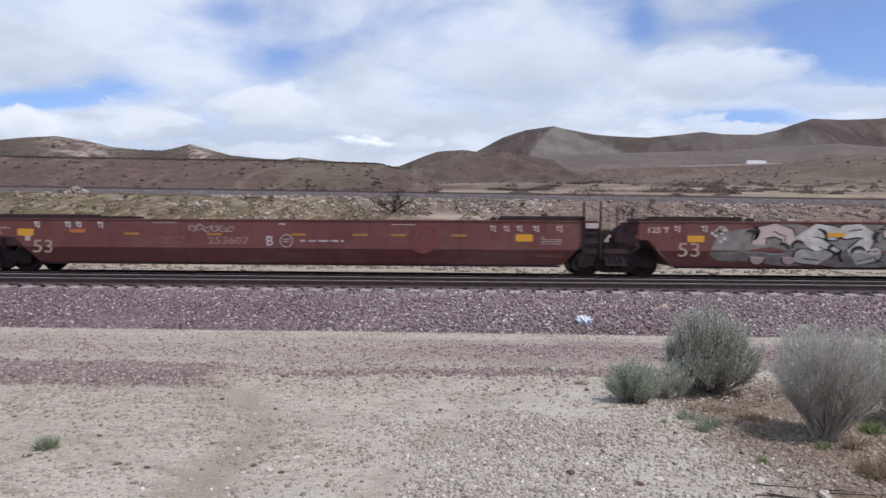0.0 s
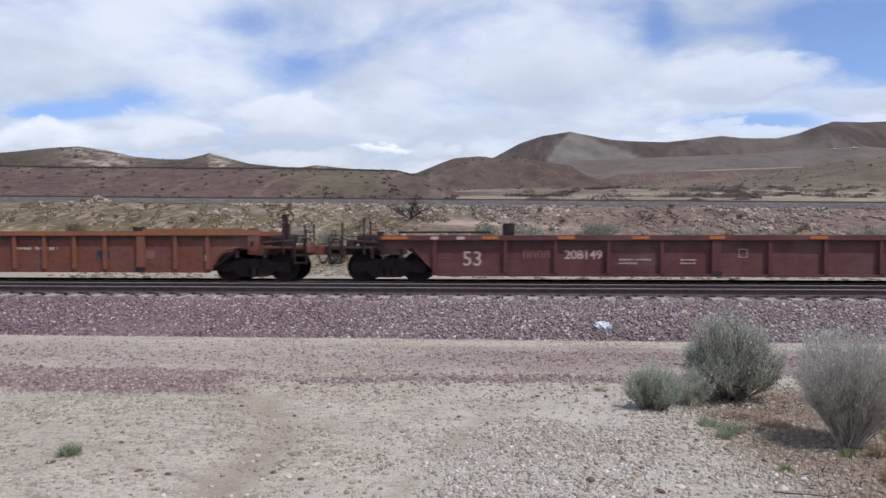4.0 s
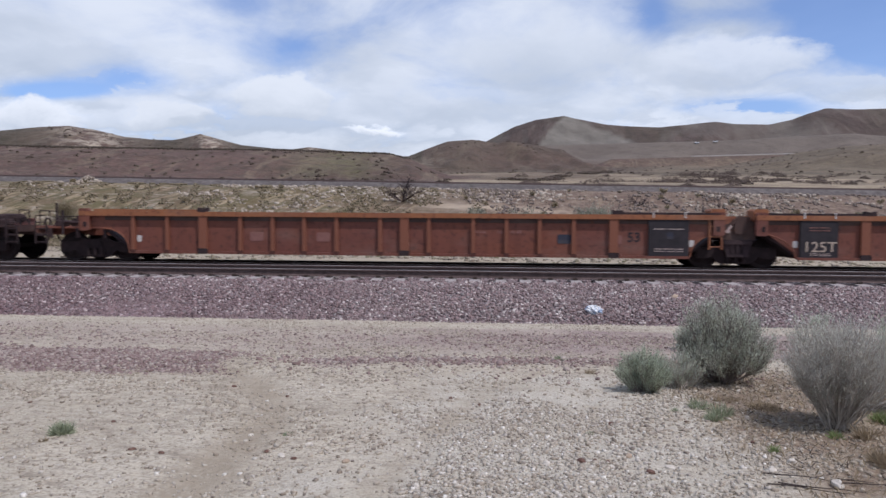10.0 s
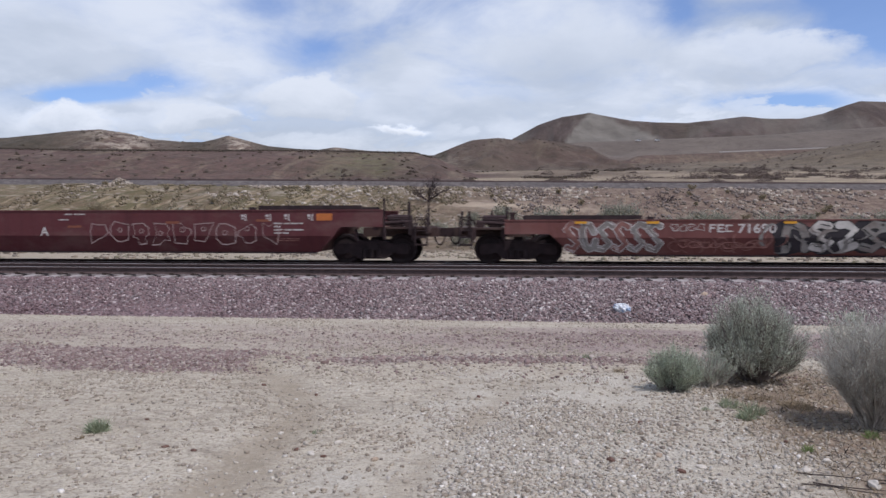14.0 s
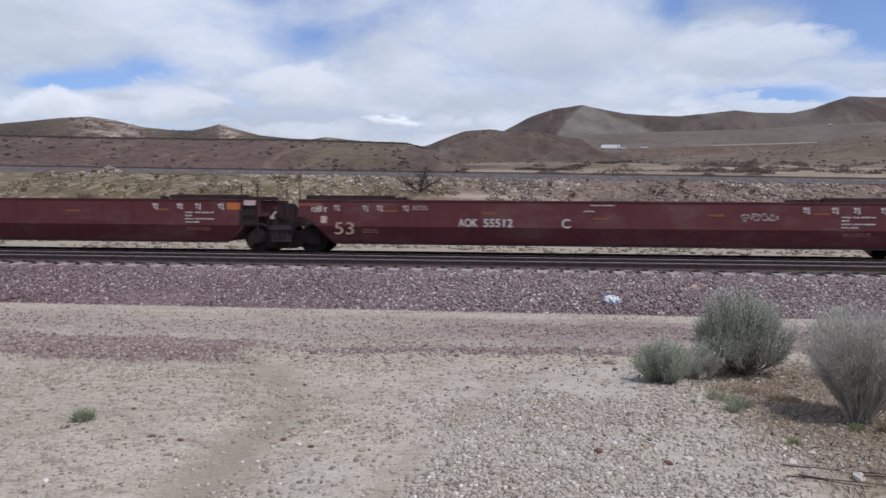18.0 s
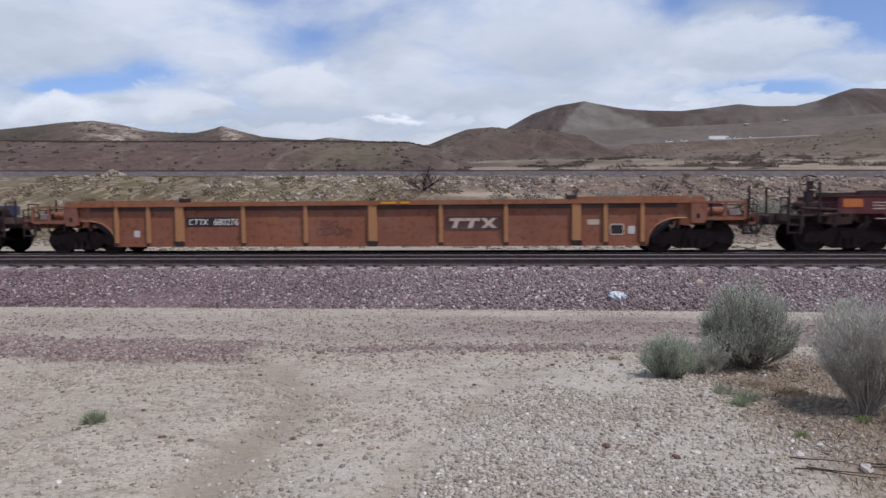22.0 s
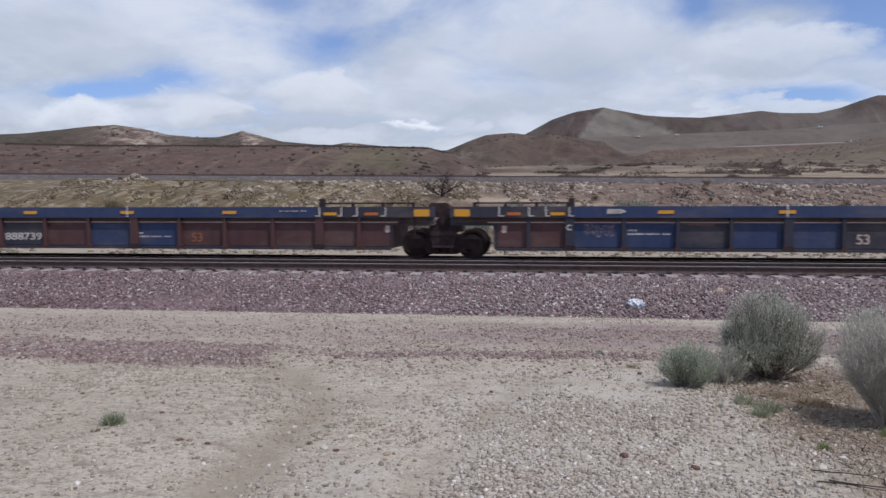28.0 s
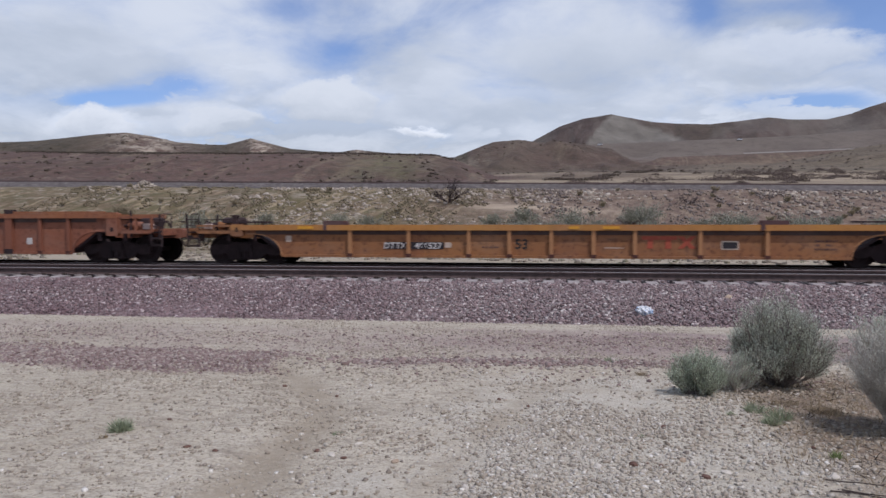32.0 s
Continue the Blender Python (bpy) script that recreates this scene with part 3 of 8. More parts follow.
        # pale grey for the mountain's sunlit faces, painted into the rock colour
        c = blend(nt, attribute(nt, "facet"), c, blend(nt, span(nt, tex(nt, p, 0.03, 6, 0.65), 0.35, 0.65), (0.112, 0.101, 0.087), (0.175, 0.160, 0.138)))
        c = blend(nt, attribute(nt, "mesa"), c, blend(nt, span(nt, tex(nt, p, 0.02, 5, 0.6), 0.3, 0.7), (0.100, 0.081, 0.068), (0.150, 0.124, 0.103)))
        c = blend(nt, calc(nt, "MULTIPLY", attribute(nt, "mesa"), span(nt, tex(nt, p, 0.09, 6, 0.75), 0.5, 0.66, 0, 0.6)), c, (0.068, 0.054, 0.042))
        colour(nt, b, c)
        bump(nt, b, calc(nt, "ADD", grit, calc(nt, "MULTIPLY", tex(nt, p, 7, 6, 0.65), 2.0)), 0.7, 0.034)
        near_relief = b.inputs["Normal"].links[0].from_node
        far_relief = nt.nodes.new("ShaderNodeBump")
        far_relief.inputs["Strength"].default_value, far_relief.inputs["Distance"].default_value = 0.55, 5.0
        nt.links.new(calc(nt, "MULTIPLY", attribute(nt, "far"), tex(nt, p, 0.045, 8, 0.68, None, 0.6)), far_relief.inputs["Height"])
        nt.links.new(far_relief.outputs[0], near_relief.inputs["Normal"])
    return material("desert_ground", build, 0.95)


def make_ground():
    """One sheet, in rings about the standing point, fine where it is near and in view."""
    fine = np.linspace(-0.83, 0.74, 560)
    side = np.concatenate([np.linspace(-math.pi, -0.85, 40), fine, np.linspace(0.76, math.pi, 42)[:-1]])
    dist = [0.0, 0.5, 1.0, 1.6, 2.2]
    while dist[-1] < 3.0:
        dist.append(dist[-1] + 0.1)
    while dist[-1] < 4000:
        dist.append(dist[-1] * (1.0085 if dist[-1] < 15 else 1.016))
    dist = np.array(dist)
    a, r = np.meshgrid(side, dist)
    x, y = r * np.sin(a), r * np.cos(a)
    # far out the rings follow depth instead, so that ridges stay sharp
    front = np.cos(a) > 0.55
    k = smooth(r, 20, 40) * front
    s = 1 + k * (1 / np.maximum(np.cos(a), 0.5) - 1)
    x, y = x * s, y * s
    z = land(x, y)
    z = np.where(y < 0, -0.40 + 0.04 * value_noise(x, y, 3, 3), z)
    n, m = len(dist), len(side)
    idx = np.arange(n * m).reshape(n, m)
    f = np.stack([idx[:-1, :], np.roll(idx, -1, 1)[:-1, :], np.roll(idx, -1, 1)[1:, :], idx[1:, :]], -1).reshape(-1, 4)
    me = raw_mesh("ground", np.stack([x, y, z], -1).reshape(-1, 3), f, land_material())
    me.polygons.foreach_set("use_smooth", np.ones(len(f), dtype=bool))
    purple, pale, dry, bare = ground_masks(x, y)
    near = y < 15.5
    nq = value_noise(x, y, 1.1, 58, 4)
    az = x / np.maximum(y, 1)
    bank = smooth(y, 38 + 4 * value_noise(x, y, 9, 61), 46) * smooth(y, 80, 74)
    far = smooth(y, 74, 80)
    nn = value_noise(x, y, 60, 71, 4)
    stone = smooth(y, 720, 770) * 0.85
    crag = (0.9 * np.exp(-((az + 0.585) / 0.075) ** 2) + np.exp(-((az + 0.405) / 0.028) ** 2) + 0.8 * np.exp(-((az + 0.255) / 0.015) ** 2)) * smooth(y, 240 + 40 * nn, 275 + 40 * nn) * (y < 420)
    crag = np.maximum(crag, np.exp(-((az + 0.10) / 0.03) ** 2) * smooth(y, 245, 275) * smooth(y, 420, 330) * smooth(value_noise(x, y, 16, 76, 4), -0.1, 0.2))
    meadow = np.exp(-((az + 0.21) / 0.07) ** 2) * smooth(y, 120, 150) * smooth(y, 215, 195) * smooth(nn + 0.4 * value_noise(x, y, 9, 79, 3), -0.3, 0.3) * 0.8
    olive = smooth(y, 225, 250) * (az < -0.10) * (y < 420) * (1 - crag) * 0.9 + smooth(y, 880, 980) * 0.5 * smooth(nn, -0.2, 0.3) + smooth(y, 225, 250) * (y < 440) * smooth(az, -0.14, -0.11) * smooth(az, 0.24, 0.2) * (0.45 + 0.3 * nn) + smooth(y, 190, 220) * (y < 400) * smooth(az, 0.2, 0.26) * (0.35 + 0.3 * nn)
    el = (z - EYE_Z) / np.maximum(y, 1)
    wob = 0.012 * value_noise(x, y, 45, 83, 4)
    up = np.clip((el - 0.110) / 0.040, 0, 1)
    # outlines of the painted sunlit faces; the last term adds random pale patches
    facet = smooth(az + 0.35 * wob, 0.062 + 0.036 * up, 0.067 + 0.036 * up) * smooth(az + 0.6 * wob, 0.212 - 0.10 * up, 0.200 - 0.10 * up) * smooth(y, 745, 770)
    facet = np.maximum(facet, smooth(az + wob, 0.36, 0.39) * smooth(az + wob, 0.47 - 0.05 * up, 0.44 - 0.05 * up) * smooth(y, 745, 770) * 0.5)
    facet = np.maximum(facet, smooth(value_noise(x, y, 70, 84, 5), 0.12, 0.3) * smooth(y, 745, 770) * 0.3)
    mesa = smooth(y, 500, 560) * smooth(y, 760, 700)
    strip = np.exp(-((y - 57.2 + 0.12 * x) / 0.9) ** 2) * smooth(x, -7, -4.5) * smooth(x, 9, 3)
    east = smooth(y, 86, 104) * np.maximum(smooth(az, -0.06, 0.02) * smooth(y, 236, 215), smooth(az, 0.16, 0.24) * smooth(y, 470, 430)) * (0.75 + 0.25 * nn)
    wash = smooth(y, 78, 90) * smooth(y, 360, 190) * smooth(az, -0.10, -0.03) * np.maximum(smooth(value_noise(x * 0.25, y, 24, 77, 4), -0.40, 0.0), smooth(y, 118, 100))
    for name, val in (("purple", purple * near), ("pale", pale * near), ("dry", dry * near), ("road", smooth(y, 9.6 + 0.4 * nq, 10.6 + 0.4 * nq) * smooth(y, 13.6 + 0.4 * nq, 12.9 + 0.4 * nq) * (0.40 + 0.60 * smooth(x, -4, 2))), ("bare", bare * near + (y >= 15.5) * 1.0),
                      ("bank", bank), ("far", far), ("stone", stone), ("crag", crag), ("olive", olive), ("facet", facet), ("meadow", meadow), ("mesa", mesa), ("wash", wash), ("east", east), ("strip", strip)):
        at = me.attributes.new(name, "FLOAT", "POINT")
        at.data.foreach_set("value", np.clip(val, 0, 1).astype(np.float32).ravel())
    ob = new("ground", me)
    return tagged(ob, "sandy desert ground with gravel, ruts, rocky bank and bare hills", "ground", kind="structure")


def scatter(name, n, place, size, mat, label, category, flat=0.65, seed=1):
    """Loose stones as one mesh of kind stuff. place(n) gives x, y, z; size(n) gives radii."""
    g = np.random.default_rng(seed)
    p = place(g, n)
    n = len(p)
    s = size(g, n)
    cube = np.array([(x, y, z) for x in (-1, 1) for y in (-1, 1) for z in (-1, 1)], float)
    quads = np.array([(0, 1, 3, 2), (4, 6, 7, 5), (0, 4, 5, 1), (2, 3, 7, 6), (0, 2, 6, 4), (1, 5, 7, 3)])
    v = cube[None] * (0.42 + 0.58 * g.random((n, 8, 3)))
    v *= (np.stack([np.ones(n), 0.6 + 0.5 * g.random(n), flat * (0.6 + 0.7 * g.random(n))], -1) * s[:, None])[:, None, :]
    t, q = g.random(n) * 2 * np.pi, (g.random(n) - 0.5) * 1.1
    ct, st, cq, sq = np.cos(t)[:, None], np.sin(t)[:, None], np.cos(q)[:, None], np.sin(q)[:, None]
    x, y, z = v[..., 0], v[..., 1], v[..., 2]
    y, z = cq * y - sq * z, sq * y + cq * z
    x, y = ct * x - st * y, st * x + ct * y
    v = np.stack([x, y, z], -1) + p[:, None, :]
    f = (quads[None] + 8 * np.arange(n)[:, None, None]).reshape(-1, 4)
    ob = new(name, raw_mesh(name, v.reshape(-1, 3), f, mat))
    return tagged(ob, label, category, kind="stuff")


make_ground()

# ---- track beds ----
BALLAST = [(0.10, 0.073, 0.077), (0.225, 0.160, 0.162), (0.30, 0.228, 0.228), (0.16, 0.122, 0.126), (0.335, 0.238, 0.234), (0.24, 0.225, 0.223), (0.275, 0.210, 0.210), (0.66, 0.61, 0.58)]


def ballast_top(y):
    """Height of the ballast bed across the two tracks."""
    return np.interp(y, [TOE_Y - 0.15, TOE_Y + 0.2, 16.55, 16.9, 19.6, 20.2, 21.2, 24.5, 26.2], [-0.86, -0.76, -0.30, -0.245, -0.255, -0.44, -0.41, -0.41, -0.86])


def ballast_material(name):
    def build(nt, b):
        p = position(nt)
        c = cells(nt, p, 16)
        s = nt.nodes.new("ShaderNodeSeparateColor")
        nt.links.new(c, s.inputs[0])
        col = blend(nt, s.outputs[0], (0.11, 0.082, 0.086), (0.33, 0.255, 0.252))
        col = blend(nt, span(nt, tex(nt, p, 0.5, 5, 0.6), 0.4, 0.7, 0, 0.5), col, (0.16, 0.135, 0.138))
        col = darker_patches(nt, col, (0.66, 0.54, 0.59))
        colour(nt, b, col)
        bump(nt, b, cells(nt, p, 16, "Distance"), 0.9, 0.04)
    return material(name, build, 0.95)


MAT_BALLAST = ballast_material("purple_ballast")


def make_bed():
    ys = np.concatenate([np.linspace(TOE_Y - 0.15, 17, 22), np.linspace(17.2, 26.2, 30)])
    xs = np.linspace(-220, 220, 900)
    x, y = np.meshgrid(xs, ys)
    z = ballast_top(y) + 0.02 * value_noise(x, y, 0.8, 33) + 0.05 * value_noise(x, y, 4, 34) * smooth(y, 16.6, 15)
    idx = np.arange(x.size).reshape(x.shape)
    f = np.stack([idx[:-1, :-1], idx[:-1, 1:], idx[1:, 1:], idx[1:, :-1]], -1).reshape(-1, 4)
    ob = new("ballast_bed", raw_mesh("ballast_bed", np.stack([x, y, z], -1).reshape(-1, 3), f, MAT_BALLAST))
    tagged(ob, "bed of purple-grey crushed stone below both tracks", "ballast", kind="structure")


make_bed()
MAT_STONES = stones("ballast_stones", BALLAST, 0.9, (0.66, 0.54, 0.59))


def on_ballast(g, n):
    x = g.uniform(-15, 14, n)
    y = TOE_Y - 0.25 + (16.95 - TOE_Y + 0.25) * g.random(n) ** 0.9
    keep = y > 0
    x, y = x[keep], y[keep]
    return np.stack([x, y, ballast_top(y) + 0.012], -1)


scatter("ballast_stones", 62000, on_ballast, lambda g, n: 0.011 + 0.033 * g.random(n) ** 2.2, MAT_STONES, "loose purple and grey crushed stones on the ballast slope", "stones", 0.8, 3)


def on_bed(g, n):
    x = g.uniform(-16, 14, n)
    y = g.uniform(17.0, 21.6, n)
    return np.stack([x, y, ballast_top(y) + 0.0], -1)


scatter("crib_stones", 9000, on_bed, lambda g, n: 0.018 + 0.022 * g.random(n), MAT_STONES, "crushed stones between the concrete ties", "stones", 0.8, 4)

MAT_RAIL_SIDE = plain("rusty_rail", (0.075, 0.052, 0.05), 0.35, 8, 0.75)
MAT_RAIL_TOP = plain("worn_rail_top", (0.36, 0.34, 0.335), 0.15, 20, 0.5, 0.2)
MAT_CONCRETE = plain("tie_concrete", (0.29, 0.26, 0.25), 0.25, 5, 0.92, 0.0, (0.16, 0.13, 0.12))
MAT_CLIP = plain("rail_clip", (0.05, 0.035, 0.03), 0.3, 20, 0.7)


def make_rail(y, x0=-230, x1=230, z=0.0):
    s = Build()
    w = [(-0.075, -0.172), (0.075, -0.172), (0.075, -0.16), (0.012, -0.135), (0.010, -0.045), (0.036, -0.036), (0.036, -0.008), (0.028, -0.002), (-0.028, -0.002), (-0.036, -0.008), (-0.036, -0.036), (-0.010, -0.045), (-0.012, -0.135), (-0.075, -0.16)]
    s.across([(y + a, z + b) for a, b in w], x0, x1)
    rail = new("rail", s.mesh("rail", MAT_RAIL_SIDE))
    tagged(rail, "rust-brown steel rail with a worn bright head", "rail", group="rails", kind="structure")
    part("rail_head", Build().box(x0, x1, y - 0.027, y + 0.027, z - 0.002, z + 0.003), MAT_RAIL_TOP, rail, "polished running surface")


for c, h in ((NEAR_Y, 0.0), (FAR_TRACK_Y, FAR_Z)):
    for d in (-0.755, 0.755):
        make_rail(c + d, z=h)


def make_ties():
    s = Build()
    s.across([(-1.29, -0.42), (1.29, -0.42), (1.29, -0.23), (1.20, -0.205), (0.5, -0.185), (0.45, -0.215), (-0.45, -0.215), (-0.5, -0.185), (-1.20, -0.205), (-1.29, -0.23)], -0.13, 0.13)
    me = s.mesh("railway_tie", MAT_CONCRETE)
    cm = Build().box(-0.06, 0.06, -0.03, 0.03, -0.19, -0.135, 0.02).mesh("rail_clip", MAT_CLIP)
    pitch = 0.61
    for row, c in enumerate((NEAR_Y, FAR_TRACK_Y)):
        lo, hi = (-34, 32) if row == 0 else (-26, 24)
        for i in range(lo, hi):
            ob = new("railway_tie", me)
            r = random.Random(i * 7 + row)
            ob.matrix_basis = pose(i * pitch + 0.25 + r.uniform(-0.02, 0.02), c + r.uniform(-0.03, 0.03), r.uniform(-0.006, 0.004) + row * FAR_Z, 0, 0, r.uniform(-0.8, 0.8))
            tagged(ob, "weathered grey concrete railway tie half sunk in stones", "tie", group="railway ties")
            if row == 0 and -24 < i < 22:
                for y in (-0.865, -0.645, 0.645, 0.865):
                    part("rail_clip", cm, None, ob, "", pose(0, y, 0))


make_ties()

# ---- the train ----
DARK = plain("grimy_black_steel", (0.026, 0.016, 0.018), 0.4, 6, 0.85, 0.0, (0.060, 0.038, 0.037))
STEEL = plain("cast_steel_grime", (0.034, 0.020, 0.021), 0.4, 5, 0.9, 0.0, (0.076, 0.046, 0.044))
# darker copy of the cast steel: shade under the car put into colour
TRUCK = plain("shaded_truck_casting", (0.019, 0.012, 0.013), 0.4, 5, 0.9, 0.0, (0.045, 0.028, 0.028))
GUARD = plain("dusty_guard_steel", (0.036, 0.023, 0.026), 0.35, 5, 0.9, 0.0, (0.075, 0.050, 0.050))
# deck and hood paint, also the colour of the shade strip below the chords
SOOT_AND_SHADE = paint("sooty_deck_and_shade_paint", (0.050, 0.028, 0.026), (0.075, 0.045, 0.038), worn=0.4)
WHEEL = plain("rolling_wheel_steel", (0.019, 0.012, 0.013), 0.35, 4, 0.8, 0.0)
WHITE = plain("white_lettering", (0.52, 0.50, 0.48), 0.12, 9, 0.7, 0.0, (0.40, 0.33, 0.30))
CREAM = plain("faded_cream_lettering", (0.46, 0.37, 0.30), 0.15, 9, 0.7)
TAN_LETTERS = plain("weathered_tan_lettering", (0.36, 0.265, 0.205), 0.2, 9, 0.7)
PINK_LETTERS = plain("washed_out_lettering", (0.27, 0.155, 0.135), 0.2, 9, 0.7)
DIM_TAPE = plain("sooty_orange_tape", (0.20, 0.068, 0.040), 0.25, 12, 0.55)
FAINT = plain("ghost_lettering", (0.21, 0.10, 0.085), 0.15, 9, 0.7)
AMBER = plain("amber_reflector_tape", (0.58, 0.28, 0.03), 0.15, 12, 0.45)
DULL_AMBER = plain("grimy_amber_tape", (0.31, 0.150, 0.045), 0.25, 12, 0.5)
BURNT = plain("dirty_orange_tape", (0.42, 0.13, 0.035), 0.2, 12, 0.5)
PALE_TAG = plain("pale_consolidated_stencil", (0.45, 0.36, 0.33), 0.15, 14, 0.7)
CHALK = plain("chalky_spray_paint", (0.47, 0.45, 0.42), 0.25, 4.0, 0.8, 0.0, (0.20, 0.15, 0.13))
GREY_SPRAY = plain("grey_spray_paint", (0.21, 0.20, 0.185), 0.3, 4.0, 0.8, 0.0, (0.12, 0.07, 0.06))
CREAM_SPRAY = plain("dusty_cream_spray_paint", (0.42, 0.36, 0.325), 0.2, 4.0, 0.8, 0.0, (0.25, 0.19, 0.175))
INK = plain("black_spray_paint", (0.02, 0.022, 0.022), 0.2, 5, 0.7)
SILVER = plain("silver_spray_outline", (0.30, 0.225, 0.215), 0.2, 5, 0.6)
RED_MARK = plain("red_logo_paint", (0.33, 0.070, 0.040), 0.2, 6, 0.65)
BROWN = paint("faded_brown_car_paint", (0.125, 0.042, 0.038), (0.155, 0.060, 0.053), worn=0.35)
MAROON = paint("maroon_car_paint", (0.088, 0.021, 0.025), (0.105, 0.030, 0.033), worn=0.1)
OXIDE = paint("oxide_brown_car_paint", (0.088, 0.029, 0.030), (0.118, 0.047, 0.044), worn=0.5)
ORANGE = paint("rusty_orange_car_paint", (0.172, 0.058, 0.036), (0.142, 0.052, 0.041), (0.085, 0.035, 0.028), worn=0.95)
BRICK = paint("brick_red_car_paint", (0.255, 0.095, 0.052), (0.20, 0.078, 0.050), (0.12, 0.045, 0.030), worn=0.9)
# rib paints lighter than the panels: sun on the rib faces put into colour
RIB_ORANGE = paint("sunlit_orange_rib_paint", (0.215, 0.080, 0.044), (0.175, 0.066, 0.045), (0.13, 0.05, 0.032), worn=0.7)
RIB_TAN = paint("sunlit_tan_rib_paint", (0.40, 0.20, 0.090), (0.31, 0.15, 0.07), (0.15, 0.06, 0.035), worn=0.6)
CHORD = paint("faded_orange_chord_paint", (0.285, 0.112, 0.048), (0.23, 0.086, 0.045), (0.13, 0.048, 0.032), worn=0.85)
YELLOW = paint("dusty_yellow_car_paint", (0.29, 0.130, 0.050), (0.235, 0.098, 0.045), (0.11, 0.046, 0.027), worn=1.0)
GOLD = paint("bright_yellow_chord_paint", (0.43, 0.205, 0.05), (0.36, 0.155, 0.05), (0.20, 0.075, 0.03), worn=0.5)
BLUE = paint("deep_blue_car_paint", (0.022, 0.040, 0.106), (0.036, 0.053, 0.112), (0.05, 0.035, 0.035), worn=0.55)
NAVY = paint("sooty_navy_paint", (0.026, 0.030, 0.050), (0.042, 0.040, 0.052), (0.05, 0.03, 0.03), worn=0.4)
UMBER = paint("primer_brown_paint", (0.070, 0.034, 0.036), (0.090, 0.046, 0.046), worn=0.5)
PATCH = plain("dark_repaint_patch", (0.026, 0.022, 0.026), 0.3, 4, 0.75)

HALF = 1.5          # half width over the sides
WHEEL_R = 0.46


def travel(t):
    """How far the train has rolled since 16 s, in metres."""
    k = (t - 16) / 16
    return 147.1757 * k + 1.0724 * k ** 2 + 0.0599 * k ** 3 + 0.2702 * k ** 4 + 0.08


WHEELSETS, CARS = [], []
_text = {}


def text_mesh(s, mat, height, width=None):
    key = (s, mat.name, height, width)
    if key not in _text:
        cu = bpy.data.curves.new("letters", "FONT")
        cu.body, cu.size, cu.align_x, cu.extrude = s, height / 0.70, "CENTER", 0.002
        cu.offset = 0.006 if height < 0.3 else 0.001
        ob = bpy.data.objects.new("letters", cu)
        scene.collection.objects.link(ob)
        me = bpy.data.meshes.new_from_object(ob.evaluated_get(bpy.context.evaluated_depsgraph_get()))
        bpy.data.objects.remove(ob)
        w = max(v.co.x for v in me.vertices) - min(v.co.x for v in me.vertices)
        k = width / w if width else 1.0
        for v in me.vertices:
            v.co = (v.co.x * k, -v.co.z, v.co.y - height / 2)
        me.materials.clear()
        me.materials.append(mat)
        _text[key] = me
    return _text[key]


def letter(parent, s, x, z, height, mat, width=None, y=-HALF, label=""):
    return part("lettering", text_mesh(s, mat, height, width), mat, parent, label or "painted lettering", pose(x, y - 0.008, z))


_patch = {}


def tape(parent, x, z, w, h, mat, y=-HALF, name="reflector_tape"):
    key = (w, h, mat.name)
    if key not in _patch:
        _patch[key] = Build().box(-w / 2, w / 2, -0.003, 0.003, -h / 2, h / 2, min(w, h) * 0.12).mesh(name, mat)
    return part(name, _patch[key], None, parent, "", pose(x, y - 0.007, z))


def bars(parent, x, z, w, h, mat, rows=2, y=-HALF, seed=1, words=4):
    """Small print that cannot be read: rows of short plain bars."""
    r = random.Random(seed)
    s = Build()
    for i in range(rows):
        zz = z + h / 2 - (i + 0.5) * h / rows
        a = -w / 2
        while a < w / 2 - 0.02:
            b = min(a + w / words * r.uniform(0.5, 1.2), w / 2)
            k = max(2, min(9, int((b - a) / max(h / rows * 0.62, 0.03))))
            for j in range(k):
                c, f = a + (b - a) * j / k, (b - a) / k * r.uniform(0.55, 0.82)
                s.box(x + c, x + c + f, y - 0.010, y - 0.005, zz - h / rows * r.uniform(0.18, 0.26), zz + h / rows * r.uniform(0.18, 0.26))
            a = b + w * 0.05
            if r.random() < 0.12:
                break
    p = part("stencil", s, mat, parent, "unreadable painted stencil lines")
    p["kind"] = "stuff"
    return p


def arch(x, z_low, z_top, reach, way):
    """The wheel arch outline from the lower sill up to the deck; way is +1 at a unit's low end."""
    out = []
    for i in range(7):
        a = math.pi / 2 * i / 6
        out.append((x + way * (reach - (reach - 0.50) * (1 - math.cos(a))), z_low + (z_top - z_low) * math.sin(a)))
    return out


def slope(x, z_low, z_top, reach, way):
    return [(x + way * reach, z_low), (x + way * (reach - 0.72), z_top)]


def side_outline(xa, xb, z0, z1, cut, reach_a, reach_b, tail_a, tail_b, z_arch):
    """Closed outline of a unit's side plate in x, z: low sill, arches over the trucks, upper tails."""
    left = cut(xa, z0, z_arch, reach_a, 1)
    right = cut(xb, z0, z_arch, reach_b, -1)
    return left[::-1] and ([(xa + tail_a, z1), (xa + tail_a, z_arch)] + left[::-1] + right + [(xb - tail_b, z_arch), (xb - tail_b, z1)])


